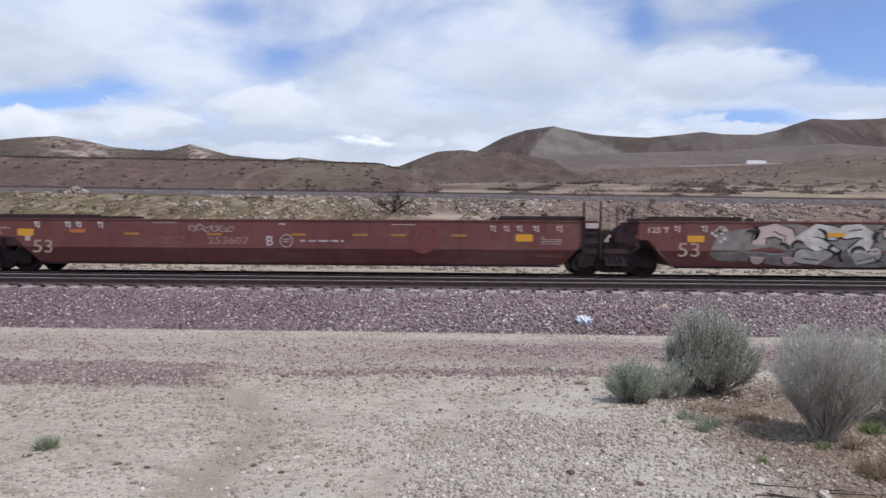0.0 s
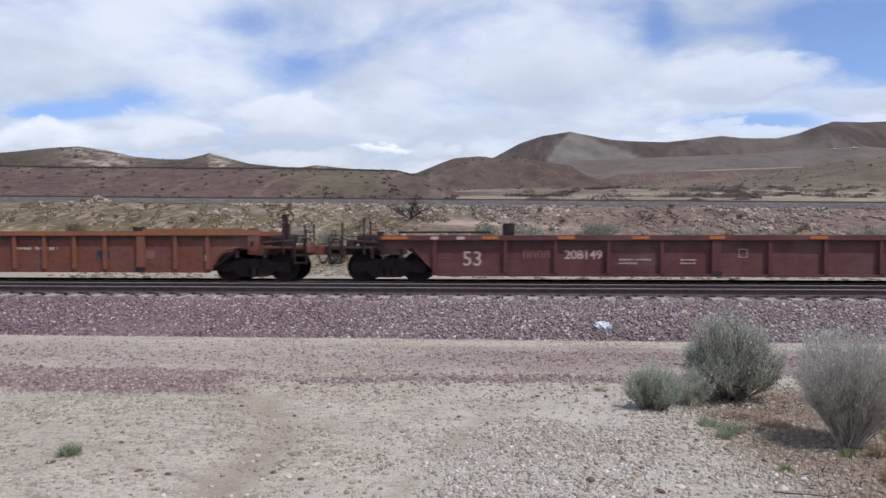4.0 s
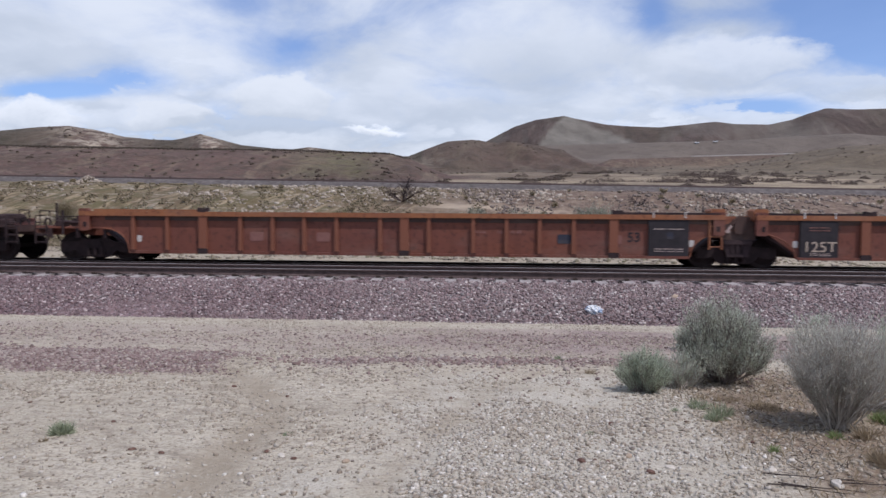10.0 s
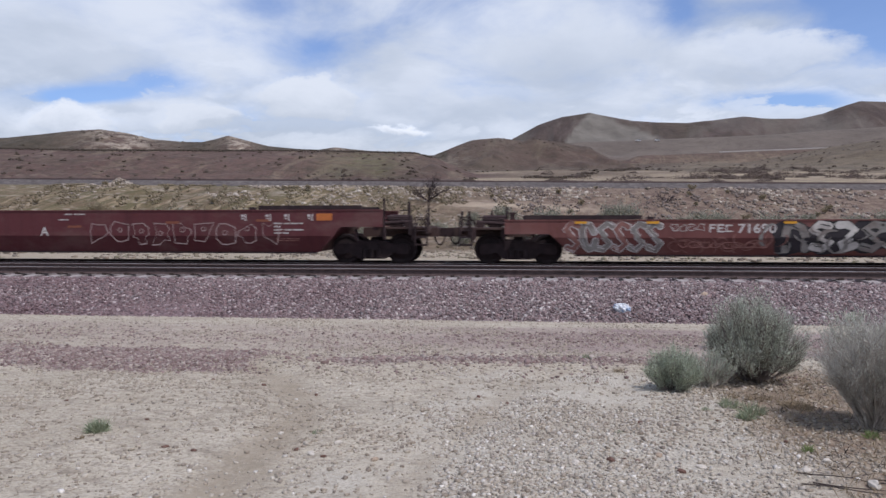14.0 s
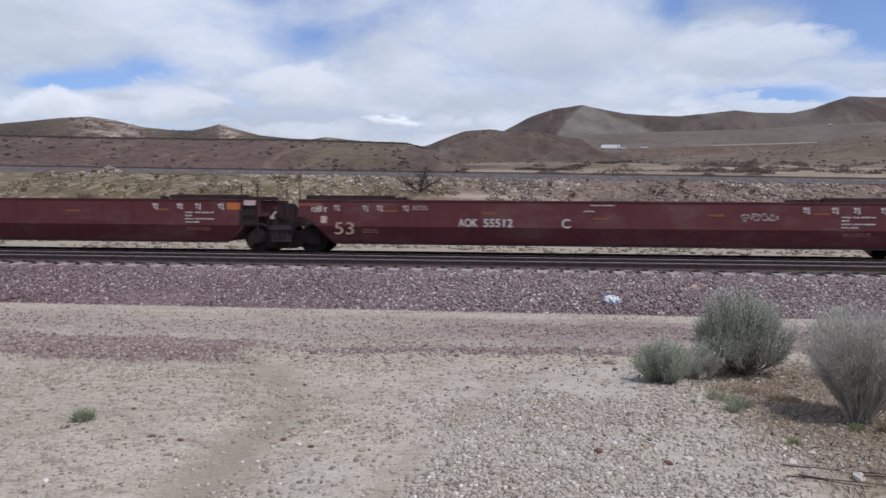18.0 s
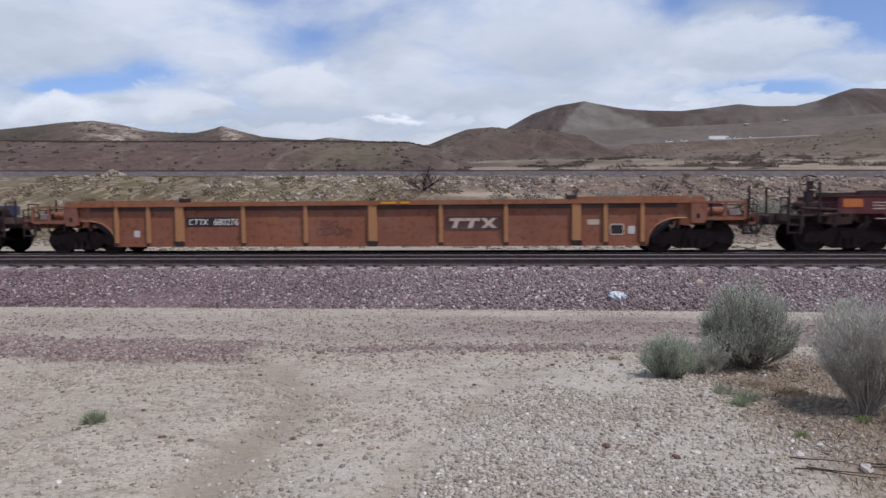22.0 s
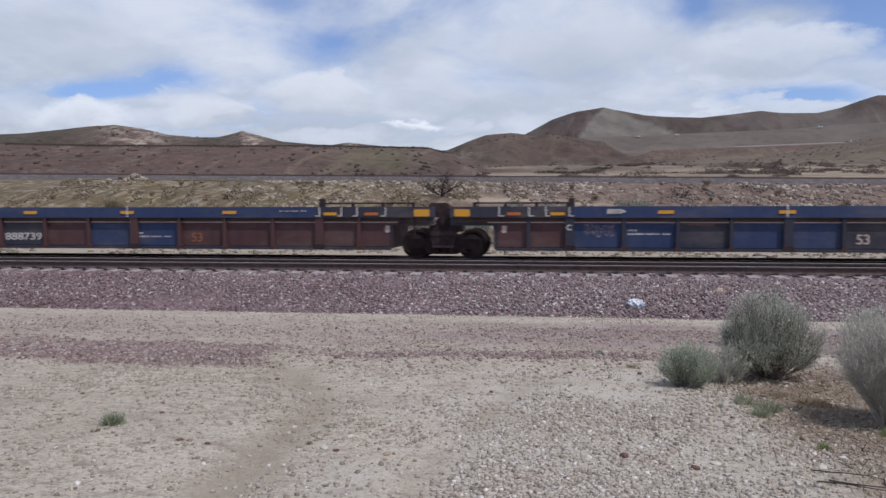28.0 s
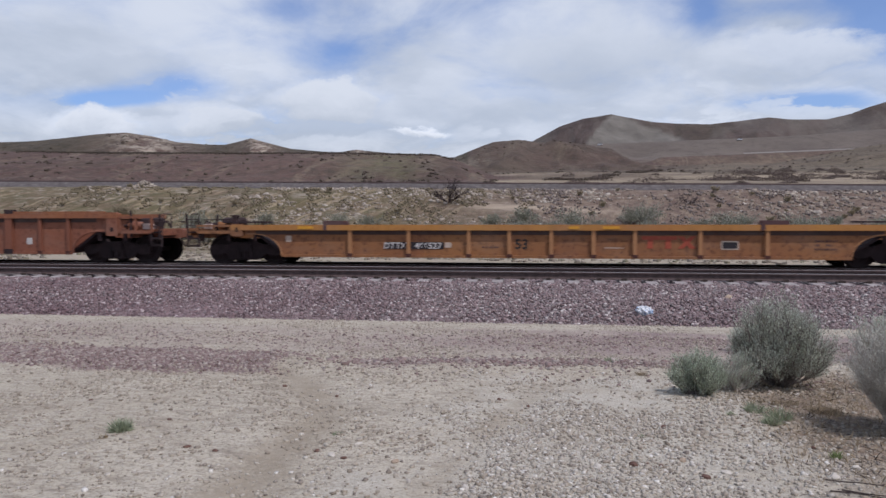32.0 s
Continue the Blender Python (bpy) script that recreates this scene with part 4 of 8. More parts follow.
def wheelset_mesh():
    s = Build()
    for d in (-1, 1):
        prof = [(0.001, 0.07), (0.10, 0.07), (0.11, 0.05), (0.34, 0.02), (0.385, 0.055), (WHEEL_R - 0.005, 0.06), (WHEEL_R, 0.05), (WHEEL_R + 0.004, -0.045), (WHEEL_R + 0.028, -0.052), (WHEEL_R + 0.026, -0.075), (0.39, -0.075), (0.35, -0.03), (0.12, -0.05), (0.001, -0.05)]
        s.lathe([(r, d * (0.755 + y)) for r, y in prof], 28)
    s.lathe([(0.085, -0.70), (0.078, 0.0), (0.085, 0.70)], 12)
    for d in (-1, 1):
        s.lathe([(0.001, d * 0.98), (0.075, d * 0.98), (0.08, d * 0.82)], 10)
    # bolts on the axle caps, so that the turning shows
    for d in (-1, 1):
        for k in range(3):
            a = k * 2 * math.pi / 3
            s.box(0.045 * math.cos(a) - 0.014, 0.045 * math.cos(a) + 0.014, d * 0.98 - 0.012, d * 0.98 + 0.012, 0.045 * math.sin(a) - 0.014, 0.045 * math.sin(a) + 0.014)
    return s.mesh("wheelset", WHEEL)


def frame_mesh():
    s = Build()
    ring = [(-1.18, 0.36), (-1.10, 0.30), (-0.82, 0.31), (-0.70, 0.37), (-0.52, 0.20), (-0.40, 0.15), (0.40, 0.15), (0.52, 0.20), (0.70, 0.37), (0.82, 0.31), (1.10, 0.30), (1.18, 0.36),
            (1.18, 0.56), (1.08, 0.63), (0.62, 0.64), (0.42, 0.72), (-0.42, 0.72), (-0.62, 0.64), (-1.08, 0.63), (-1.18, 0.56)]
    s.prism(ring, -0.07, 0.07)
    return s.mesh("side_frame", TRUCK)


def bolster_mesh():
    s = Build().box(-0.22, 0.22, -1.16, 1.16, 0.42, 0.66, 0.04).box(-0.16, 0.16, -0.5, 0.5, 0.62, 0.82, 0.03)
    for y in (-1.11, 1.11):
        for x in (-0.22, 0.0, 0.22):
            s.rod((x, y, 0.20), (x, y, 0.46), 0.075, 8)
    s.box(-0.34, 0.34, -1.14, 1.14, 0.16, 0.21)
    return s.mesh("bolster", TRUCK)


def brake_mesh():
    s = Build()
    for x in (-0.34, 0.34):
        s.box(x - 0.04, x + 0.04, -0.9, 0.9, 0.30, 0.40).box(x - 0.06, x + 0.06, -0.84, -0.68, 0.28, 0.60, 0.02).box(x - 0.06, x + 0.06, 0.68, 0.84, 0.28, 0.60, 0.02)
    s.rod((-0.5, -0.3, 0.5), (0.5, -0.3, 0.62), 0.025)
    return s.mesh("brake_beam", DARK)


M_WHEEL, M_FRAME, M_BOLSTER, M_BRAKE = wheelset_mesh(), frame_mesh(), bolster_mesh(), brake_mesh()
AXLE = 0.89


def add_truck(car, x):
    t = part("wheel_truck", M_BOLSTER, None, car, "grimy cast steel two-axle truck", pose(x, 0, FAR_Z))
    for y in (-1.01, 1.01):
        part("side_frame", M_FRAME, None, t, "", pose(0, y, 0))
    part("brake_beam", M_BRAKE, None, t)
    for d in (-AXLE, AXLE):
        w = part("wheelset", M_WHEEL, None, t, "steel wheels on their axle", pose(d, 0, WHEEL_R))
        WHEELSETS.append((w, d))


def coupler_mesh():
    s = Build()
    s.box(-0.75, 0.10, -0.09, 0.09, 0.74, 0.94, 0.02).box(-0.05, 0.30, -0.16, 0.17, 0.70, 0.98, 0.05).box(0.18, 0.36, -0.15, 0.0, 0.72, 0.96, 0.05)
    s.rod((-0.2, -0.09, 0.72), (-0.5, -1.2, 0.78), 0.018).rod((-0.5, -1.2, 0.78), (-0.5, -1.25, 0.60), 0.018)
    return s.mesh("coupler", STEEL)


def hose_mesh():
    pts = [(0.16 * math.cos(a) - 0.02, -0.42 + 0.05 * math.sin(a * 2), 0.72 + 0.28 * math.sin(a)) for a in (math.pi * (1.0 + i / 10) for i in range(11))]
    s = Build().pipe([(p[0] + 0.05, p[1], p[2]) for p in pts], 0.026, 6)
    s.box(0.17, 0.26, -0.46, -0.38, 0.68, 0.78)
    return s.mesh("air_hose", DARK)


M_COUPLER, M_HOSE = coupler_mesh(), hose_mesh()
M_BRAKEWHEEL = None


def brake_wheel_mesh():
    s = Build()
    n = 20
    ring = [Vector((0.0, 0.27 * math.cos(2 * math.pi * i / n), 0.27 * math.sin(2 * math.pi * i / n))) for i in range(n)]
    for i in range(n):
        s.rod(ring[i], ring[(i + 1) % n], 0.016, 5)
    for i in range(0, n, 4):
        s.rod((0, 0, 0), ring[i], 0.013, 5)
    s.box(-0.10, 0.03, -0.09, 0.09, -0.14, 0.10, 0.02)
    return s.mesh("brake_wheel", DARK)


M_BRAKEWHEEL = brake_wheel_mesh()


def rung_ladder(car, x, z0, z1, mat, width=0.5, y=-HALF + 0.03):
    s = Build()
    for d in (-width / 2, width / 2):
        s.rod((x + d, y, z0), (x + d, y, z1), 0.030, 6)
    k = max(2, int((min(z1, 1.5) - z0) / 0.30))
    if z1 > 1.7:
        y = -HALF - 0.05
        s = Build().box(x - width / 2, x + width / 2, -HALF - 0.012, -HALF - 0.006, z0, 1.54)
        for d in (-width / 2, width / 2):
            s.rod((x + d, y, z0 - 0.12), (x + d, y, z1), 0.030, 6)
        part("ladder_plate", Build().box(x - width / 2 + 0.06, x + width / 2 - 0.06, y - 0.004, y + 0.004, 1.36, 1.52, 0.01), PALE_TAG, car, "pale stencilled plate on the ladder")
    for i in range(k):
        z = z0 + 0.08 + i * 0.30
        s.rod((x - width / 2, y, z), (x + width / 2, y, z), 0.018, 5)
    return part("ladder", s, mat, car, "steel rung ladder")


def end_deck(car, x, way, mat, z=1.02, reach=2.05, posts=(1.2, 1.6, 1.95), tall=1.82, wheel=False):
    """The open platform beyond an end truck: sill, deck plate, posts, coupler, hose, brake wheel. way: +1 towards higher x."""
    o = x
    def sx(a, b):
        return (o + min(way * a, way * b), o + max(way * a, way * b))
    s = Build()
    a, b = sx(-0.4, reach)
    s.box(a, b, -0.55, 0.55, 0.70, 1.0, 0.03)
    a, b = sx(0.25, reach - 0.25)
    s.box(a, b, -1.35, 1.35, z - 0.06, z)
    a, b = sx(reach - 0.32, reach - 0.22)
    s.box(a, b, -1.42, 1.42, z - 0.20, z + 0.02)
    d = part("end_deck", s, SOOT_AND_SHADE if mat not in (ORANGE, BRICK, YELLOW) else mat, car, "end platform over the truck")
    for i, q in enumerate(posts):
        yy = -1.40 if i % 2 == 0 else 1.35
        p = Build().rod((o + way * q, yy, z - 0.25), (o + way * q, yy, tall - 0.06 * (i % 3)), 0.036, 6)
        if i == 1:
            p.rod((o + way * q, yy, tall - 0.35), (o + way * (q - 0.3), yy, tall - 0.35), 0.016, 5)
        part("handrail_post", p, DARK, d)
    h = Build()
    h.rod((o + way * 0.35, -1.40, z + 0.32), (o + way * 1.25, -1.40, z + 0.30), 0.016, 5).rod((o + way * 0.35, -1.40, z), (o + way * 0.35, -1.40, z + 0.32), 0.016, 5)
    part("handrail", h, DARK, d)
    clutter = Build().box(*sx(0.5, 0.95), -0.9, -0.35, z, z + 0.22, 0.05).rod((o + way * 0.3, -1.1, z + 0.10), (o + way * 1.3, -1.1, z + 0.16), 0.06, 8).box(*sx(1.05, 1.30), -1.2, -0.8, z, z + 0.14, 0.03)
    part("brake_gear", clutter, STEEL, d, "brake cylinder and rigging on the platform")
    tank = Build().lathe([(0.001, -0.42), (0.12, -0.40), (0.15, -0.34), (0.15, 0.34), (0.12, 0.40), (0.001, 0.42)], 12)
    part("air_reservoir", tank, STEEL, d, "round brake air tank", pose(o + way * 0.75, -0.15, z + 0.24, 0, 0, 90))
    part("corner_stanchion", Build().box(*sx(0.10, 0.26), -1.46, -1.30, z - 0.1, z + 0.44, 0.03).box(*sx(0.06, 0.30), -1.48, -1.28, z + 0.40, z + 0.46, 0.02), STEEL, d)
    lad = Build()
    for q in (0.0, 0.36):
        lad.rod((o + way * (reach - 0.62 + q), -1.43, 0.42), (o + way * (reach - 0.62 + q), -1.43, z + 0.30), 0.022, 6)
    for k in range(5):
        lad.rod((o + way * (reach - 0.62), -1.43, 0.48 + 0.21 * k), (o + way * (reach - 0.26), -1.43, 0.48 + 0.21 * k), 0.016, 5)
    part("ladder", lad, DARK, d, "steel rung ladder")
    grab = Build().pipe([(o + way * (reach - 0.30), -1.25, z), (o + way * (reach - 0.30), -1.25, z + 0.50), (o + way * (reach - 0.30), -0.75, z + 0.50), (o + way * (reach - 0.30), -0.75, z)], 0.018, 6)
    part("grab_iron", grab, DARK, d)
    for q, yy in ((0.35, -1.05), (0.62, -0.95), (1.35, -0.6), (1.55, -0.9)):
        loops = Build().pipe([(o + way * q, yy, z), (o + way * (q + 0.05), yy - 0.05, z + 0.22), (o + way * (q + 0.20), yy - 0.05, z + 0.26), (o + way * (q + 0.30), yy, z + 0.05)], 0.022, 6)
        part("brake_hose", loops, DARK, d, "looped black hose")
    for q in (-1.35, -0.45, 0.45, 1.35):
        part("side_bracket", Build().box(o + q - 0.05, o + q + 0.05, -1.36, -1.28, 0.62, z - 0.06), STEEL, d)
    flip = pose(o + way * reach, 0, 0, 0, 0, 0 if way > 0 else 180)
    part("coupler", M_COUPLER, None, car, "knuckle coupler", flip)
    part("air_hose", M_HOSE, None, car, "hanging black air hose", flip)
    step = Build()
    xs = o + way * (reach - 0.45)
    for q in (-0.2, 0.2):
        step.rod((xs + q, -1.40, 0.45), (xs + q, -1.40, z), 0.016, 5)
    step.rod((xs - 0.2, -1.40, 0.45), (xs + 0.2, -1.40, 0.45), 0.016, 5).rod((xs - 0.2, -1.40, 0.72), (xs + 0.2, -1.40, 0.72), 0.016, 5)
    part("sill_step", step, DARK, car)
    if wheel:
        m = Build().rod((o + way * 0.95, -0.7, z), (o + way * 0.95, -0.7, 1.9), 0.045, 8).box(o + way * 0.95 - 0.10, o + way * 0.95 + 0.10, -0.86, -0.6, 1.35, 1.72, 0.03)
        part("brake_mast", m, DARK, d)
        part("brake_wheel", M_BRAKEWHEEL, None, d, "spoked hand brake wheel", pose(o + way * 0.95, -0.80, 1.90, 0, 0, 78))


def joint(car, x, mat, z=1.0, sooty=DARK):
    """The articulated joint over a shared truck."""
    s = Build().box(x - 0.55, x + 0.55, -0.45, 0.45, 0.70, 1.05, 0.05).box(x - 0.30, x + 0.30, -1.10, -0.60, 0.80, 1.22, 0.05).box(x - 0.34, x + 0.30, 0.5, 1.1, 0.8, 1.3, 0.05)
    c = part("articulated_joint", s, STEEL, car, "articulated connector over a shared truck")
    hood = Build().prism([(x - 0.42, 0.74), (x + 0.55, 0.74), (x + 0.58, 1.20), (x + 0.40, 1.42), (x + 0.05, 1.46), (x - 0.20, 1.24), (x - 0.42, 1.18)], -1.16, -1.08)
    hood.box(x - 0.08, x + 0.28, -1.22, -1.16, 0.92, 1.30, 0.06)
    part("connector_hood", hood, SOOT_AND_SHADE if mat is ORANGE else DARK, c, "dark rounded plate over the connector")
    part("bright_fitting", Build().rod((x - 0.30, -1.26, 1.02), (x - 0.18, -1.26, 1.16), 0.035, 8).box(x - 0.36, x - 0.24, -1.29, -1.22, 0.94, 1.03, 0.02), PALE_TAG, c, "pale hose fitting")
    for k, (a, y, r) in enumerate(((-0.35, -1.05, 0.035), (-0.2, -0.9, 0.03), (-0.1, -1.12, 0.025))):
        h = Build().pipe([(x + a, y, 1.35), (x + a + 0.15, y, 1.08 - 0.04 * k), (x + a + 0.40, y, 1.02), (x + a + 0.62, y, 1.22), (x + a + 0.72, y, 1.42)], r, 6)
        part("brake_hose", h, DARK, c)
    g = Build().prism([(x - 0.48, 0.74), (x + 0.48, 0.74), (x + 0.30, 0.26), (x - 0.30, 0.26)], -1.24, -1.17)
    for q in (-0.16, 0.0, 0.16):
        g.box(x + q - 0.03, x + q + 0.03, -1.27, -1.24, 0.33, 0.60)
    g.box(x - 0.40, x + 0.40, -1.29, -1.24, 0.60, 0.70, 0.02).box(x - 0.33, x + 0.33, -1.30, -1.24, 0.22, 0.29, 0.02)
    part("truck_guard", g, GUARD, c, "step plate before the shared truck")


def smooth_unit(car, xa, xb, paint_, z0=0.24, zc=0.72, z1=1.56, ends=("joint", "joint"), rails=True):
    """A smooth-sided well: upright upper plate, lower plate that leans inwards, open top."""
    ta, tb = [(-0.42 if e == "end" else 0.62) for e in ends]
    ra, rb = 1.65, 1.65
    za = 1.02 if z1 > 1.4 else 0.80
    lean = 0.20
    plates = []
    for side in (-1, 1):
        s = Build()
        y_up, y_low = side * HALF, side * (HALF - lean)

        def yy(z, y_up=y_up, y_low=y_low):
            return y_up if z >= zc else y_low + (y_up - y_low) * (z - z0) / (zc - z0)
        fa, fb = 0.72 * (zc - z0) / (za - z0), 0.72
        low = [(xa + ra, z0), (xb - rb, z0), (xb - rb + fa, zc), (xa + ra - fa, zc)]
        up = [(xa + ra - fa, zc), (xb - rb + fa, zc), (xb - rb + fb, za), (xb - tb, za), (xb - tb, z1), (xa + ta, z1), (xa + ta, za), (xa + ra - fb, za)]
        for ring in (low, up):
            n = len(ring)
            p = [(x, yy(z), z) for x, z in ring] + [(x, yy(z) - side * 0.05, z) for x, z in ring]
            s.add(p, [tuple(range(n)), tuple(range(2 * n - 1, n - 1, -1))] + [(i, n + i, n + (i + 1) % n, (i + 1) % n) for i in range(n)])
        plates.append(s)
    s = Build().box(xa + ra + 0.1, xb - rb - 0.1, -HALF + lean + 0.06, HALF - lean - 0.06, z0 - 0.02, z0 + 0.04)
    for x, w in ((xa + ra, 1), (xb - rb, -1)):
        s.add([(x, y, z0) for y in (-1.28, 1.28)] + [(x - w * 0.72, y, za) for y in (1.28, -1.28)], [(0, 1, 2, 3)])
    part("well_floor", s, paint_, car, "floor and sloping end sheets of the open well")
    far_ = part("side_wall", plates[1], paint_, car, "smooth side with a leaning lower plate")
    well = part("side_wall", plates[0], paint_, car, "smooth side with a leaning lower plate")
    part("top_rail", Build().box(xa + ta, xb - tb, -HALF - 0.02, -HALF + 0.10, z1 - 0.015, z1 + 0.02), paint_, well)
    part("top_rail", Build().box(xa + ta, xb - tb, HALF - 0.10, HALF + 0.02, z1 - 0.015, z1 + 0.02), paint_, far_)
    if rails:
        for x0, x1 in ((xa + max(ta, -0.1) + 0.25, xa + 3.65), (xb - 3.55, xb - max(tb, -0.1) - 0.35)):
            g = Build().box(x0, x1, -HALF + 0.01, -HALF + 0.20, z1 + 0.025, z1 + 0.15, 0.02)
            part("guide_rail", g, DARK, well, "black walkway rail on the top edge")
            part("guide_rail", Build().box(x0, x1, HALF - 0.20, HALF - 0.01, z1 + 0.025, z1 + 0.15, 0.02), DARK, far_)
        for q in (xa + 3.9, xb - 3.75):
            part("corner_casting", Build().box(q - 0.11, q + 0.11, -HALF, -HALF + 0.18, z1 + 0.02, z1 + 0.10, 0.03), DARK, well)
    g = Build().box(xa + ra + 0.05, xb - rb - 0.05, -HALF + lean - 0.03, -HALF + lean + 0.05, z0 - 0.06, z0 - 0.012)
    part("bottom_sill", g, DARK, well)
    return well


_ribs = {}


def rib_mesh(w, d, z0, z1, mat):
    key = (w, d, z0, z1, mat.name)
    if key not in _ribs:
        s = Build().box(-w / 2, w / 2, 0, d, z0, z1, 0.012)
        _ribs[key] = s.mesh("rib", mat)
    return _ribs[key]


def foot_mesh(w, d, z0):
    key = ("foot", w, d, z0)
    if key not in _ribs:
        _ribs[key] = Build().box(-w / 2, w / 2, -0.022, d - 0.004, z0 - 0.03, z0 + 0.07, 0.012).mesh("rib_foot", RUST)
    return _ribs[key]


RUST = plain("dark_rust", (0.075, 0.030, 0.024), 0.4, 9, 0.9)


def ribbed_unit(car, xa, xb, panel, chord, ribs, heavy, z0=0.22, zk=1.32, z1=1.50, ends=("joint", "joint"), depth=0.09, rib_paint=None, rods=True, cut=arch, reach=(1.55, 1.55), guides=True, panels=None, tails=None):
    """A ribbed well: set-back plates between posts below a deep top chord, with arches over the trucks."""
    ta, tb = tails or [(-0.30 if e == "end" else 0.45) for e in ends]
    za = min(0.93, zk - 0.12)
    ring = side_outline(xa, xb, z0, zk + 0.05, cut, reach[0], reach[1], ta, tb, za)
    part("well_floor", Build().box(xa + reach[0] + 0.1, xb - reach[1] - 0.1, -HALF + depth + 0.05, HALF - depth - 0.05, z0 - 0.02, z0 + 0.04), panel, car, "floor of the open well")
    far_ = part("side_wall", Build().prism(ring, HALF - depth - 0.04, HALF - depth), panel, car, "side plate of the open well")
    well = part("side_wall", Build().prism(ring, -HALF + depth, -HALF + depth + 0.04), panel, car, "side plate set back between ribs")
    for x, w in ((xa + reach[0] + 0.1, 1), (xb - reach[1] - 0.1, -1)):
        run = 0.95 if cut in (arch, slope) else 0.12
        e = Build().prism([(x, z0), (x, z0 + 0.08), (x - w * run, za + 0.04), (x - w * (run + 0.05), za - 0.04)], -1.32, 1.32)
        part("end_sheet", e, DARK, well, "dark sloping sheet over the wheels")
    # added dark strip: the shade below the overhanging chord, painted in
    part("chord_shade", Build().box(xa + max(ta, 0.5), xb - max(tb, 0.5), -HALF + depth - 0.022, -HALF + depth + 0.01, zk - 0.135, zk + 0.004), SOOT_AND_SHADE, well, "dark strip standing in for shade below the chord")
    c = Build().box(xa + ta, xb - tb, -HALF - 0.03, -HALF + 0.22, zk, z1, 0.02)
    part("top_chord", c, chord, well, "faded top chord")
    part("top_chord", Build().box(xa + ta, xb - tb, HALF - 0.22, HALF + 0.04, zk, z1, 0.02), chord, far_)
    part("bottom_sill", Build().box(xa + reach[0] + 0.02, xb - reach[1] - 0.02, -HALF - 0.01, -HALF + depth + 0.02, z0 - 0.05, z0 + 0.03, 0.01), panel, well)
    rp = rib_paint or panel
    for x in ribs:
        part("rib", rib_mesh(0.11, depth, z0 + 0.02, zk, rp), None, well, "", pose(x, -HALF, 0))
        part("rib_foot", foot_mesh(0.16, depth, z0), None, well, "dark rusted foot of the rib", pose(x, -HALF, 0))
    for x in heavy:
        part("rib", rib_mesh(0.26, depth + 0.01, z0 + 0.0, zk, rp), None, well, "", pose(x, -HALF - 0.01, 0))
        part("jacking_pad", Build().box(x - 0.16, x + 0.16, -HALF - 0.03, -HALF + 0.02, z0 - 0.04, z0 + 0.12, 0.03), DARK, well)
    if rods:
        r = Build().rod((xa + 1.4, -HALF + depth - 0.03, zk - 0.14), (xb - 1.4, -HALF + depth - 0.03, zk - 0.14), 0.017, 6)
        part("brake_pipe", r, PALE_TAG, well, "pale brake pipe under the chord")
    # rim that follows each arch
    for x, w, k in ((xa, 1, reach[0]), (xb, -1, reach[1])):
        pts = cut(x, z0, za, k, w) + [(x + w * max(ta, tb, 0.2), za)]
        r = Build()
        for p, q in zip(pts, pts[1:]):
            r.rod((p[0], -HALF + depth - 0.01, p[1]), (q[0], -HALF + depth - 0.01, q[1]), 0.025, 5)
        part("arch_rim", r, rp, well)
    if guides:
        for x0, x1 in ((xa + max(ta, 0.1) + 0.1, xa + 3.7), (xb - 3.6, xb - max(tb, 0.1) - 0.1)):
            g = Build().box(x0, x1, -HALF - 0.02, -HALF + 0.16, z1 + 0.004, z1 + 0.065, 0.01)
            part("guide_rail", g, DARK if ends[0 if x0 < (xa + xb) / 2 else 1] == "joint" else chord, well)
            e = x1 if x0 < (xa + xb) / 2 else x0
            g2 = Build().box(e - 0.14, e + 0.14, -HALF - 0.03, -HALF - 0.01, z1 - 0.02, z1 + 0.11, 0.02).box(e - 0.16, e - 0.11, -HALF - 0.03, -HALF + 0.16, z1, z1 + 0.13).box(e + 0.11, e + 0.16, -HALF - 0.03, -HALF + 0.16, z1, z1 + 0.13)
            part("guide_block", g2, DARK, well)
    return well


def well_car(trucks, label, group="train cars"):
    """An empty at the middle of a car; trucks are given along the train."""
    mid = (trucks[0] + trucks[-1]) / 2
    car = new("well_car")
    car.empty_display_size = 1
    car.location = (mid, FAR_TRACK_Y, 0)
    tagged(car, label, "railcar", group=group)
    CARS.append((car, mid))
    xs = [u - mid for u in trucks]
    for x in xs:
        add_truck(car, x)
    return car, mid, xs


def blob(cx, cz, w, h, r, n=26, lumps=3):
    """A rounded, lumpy outline in x, z."""
    ph = [r.uniform(0, 6.28) for _ in range(4)]
    out = []
    for i in range(n):
        a = 2 * math.pi * i / n
        ca, sa = math.cos(a), math.sin(a)
        k = (abs(ca) ** 3.2 + abs(sa) ** 3.2) ** (-1 / 3.2)
        k *= 1 + 0.10 * math.sin(lumps * a + ph[0]) + 0.06 * math.sin((lumps + 2) * a + ph[1])
        out.append((cx + w / 2 * k * ca + 0.10 * h * sa * math.sin(ph[2]), cz + h / 2 * k * sa))
    return out


def flat(ring, y):
    return [(x, y, z) for x, z in ring]


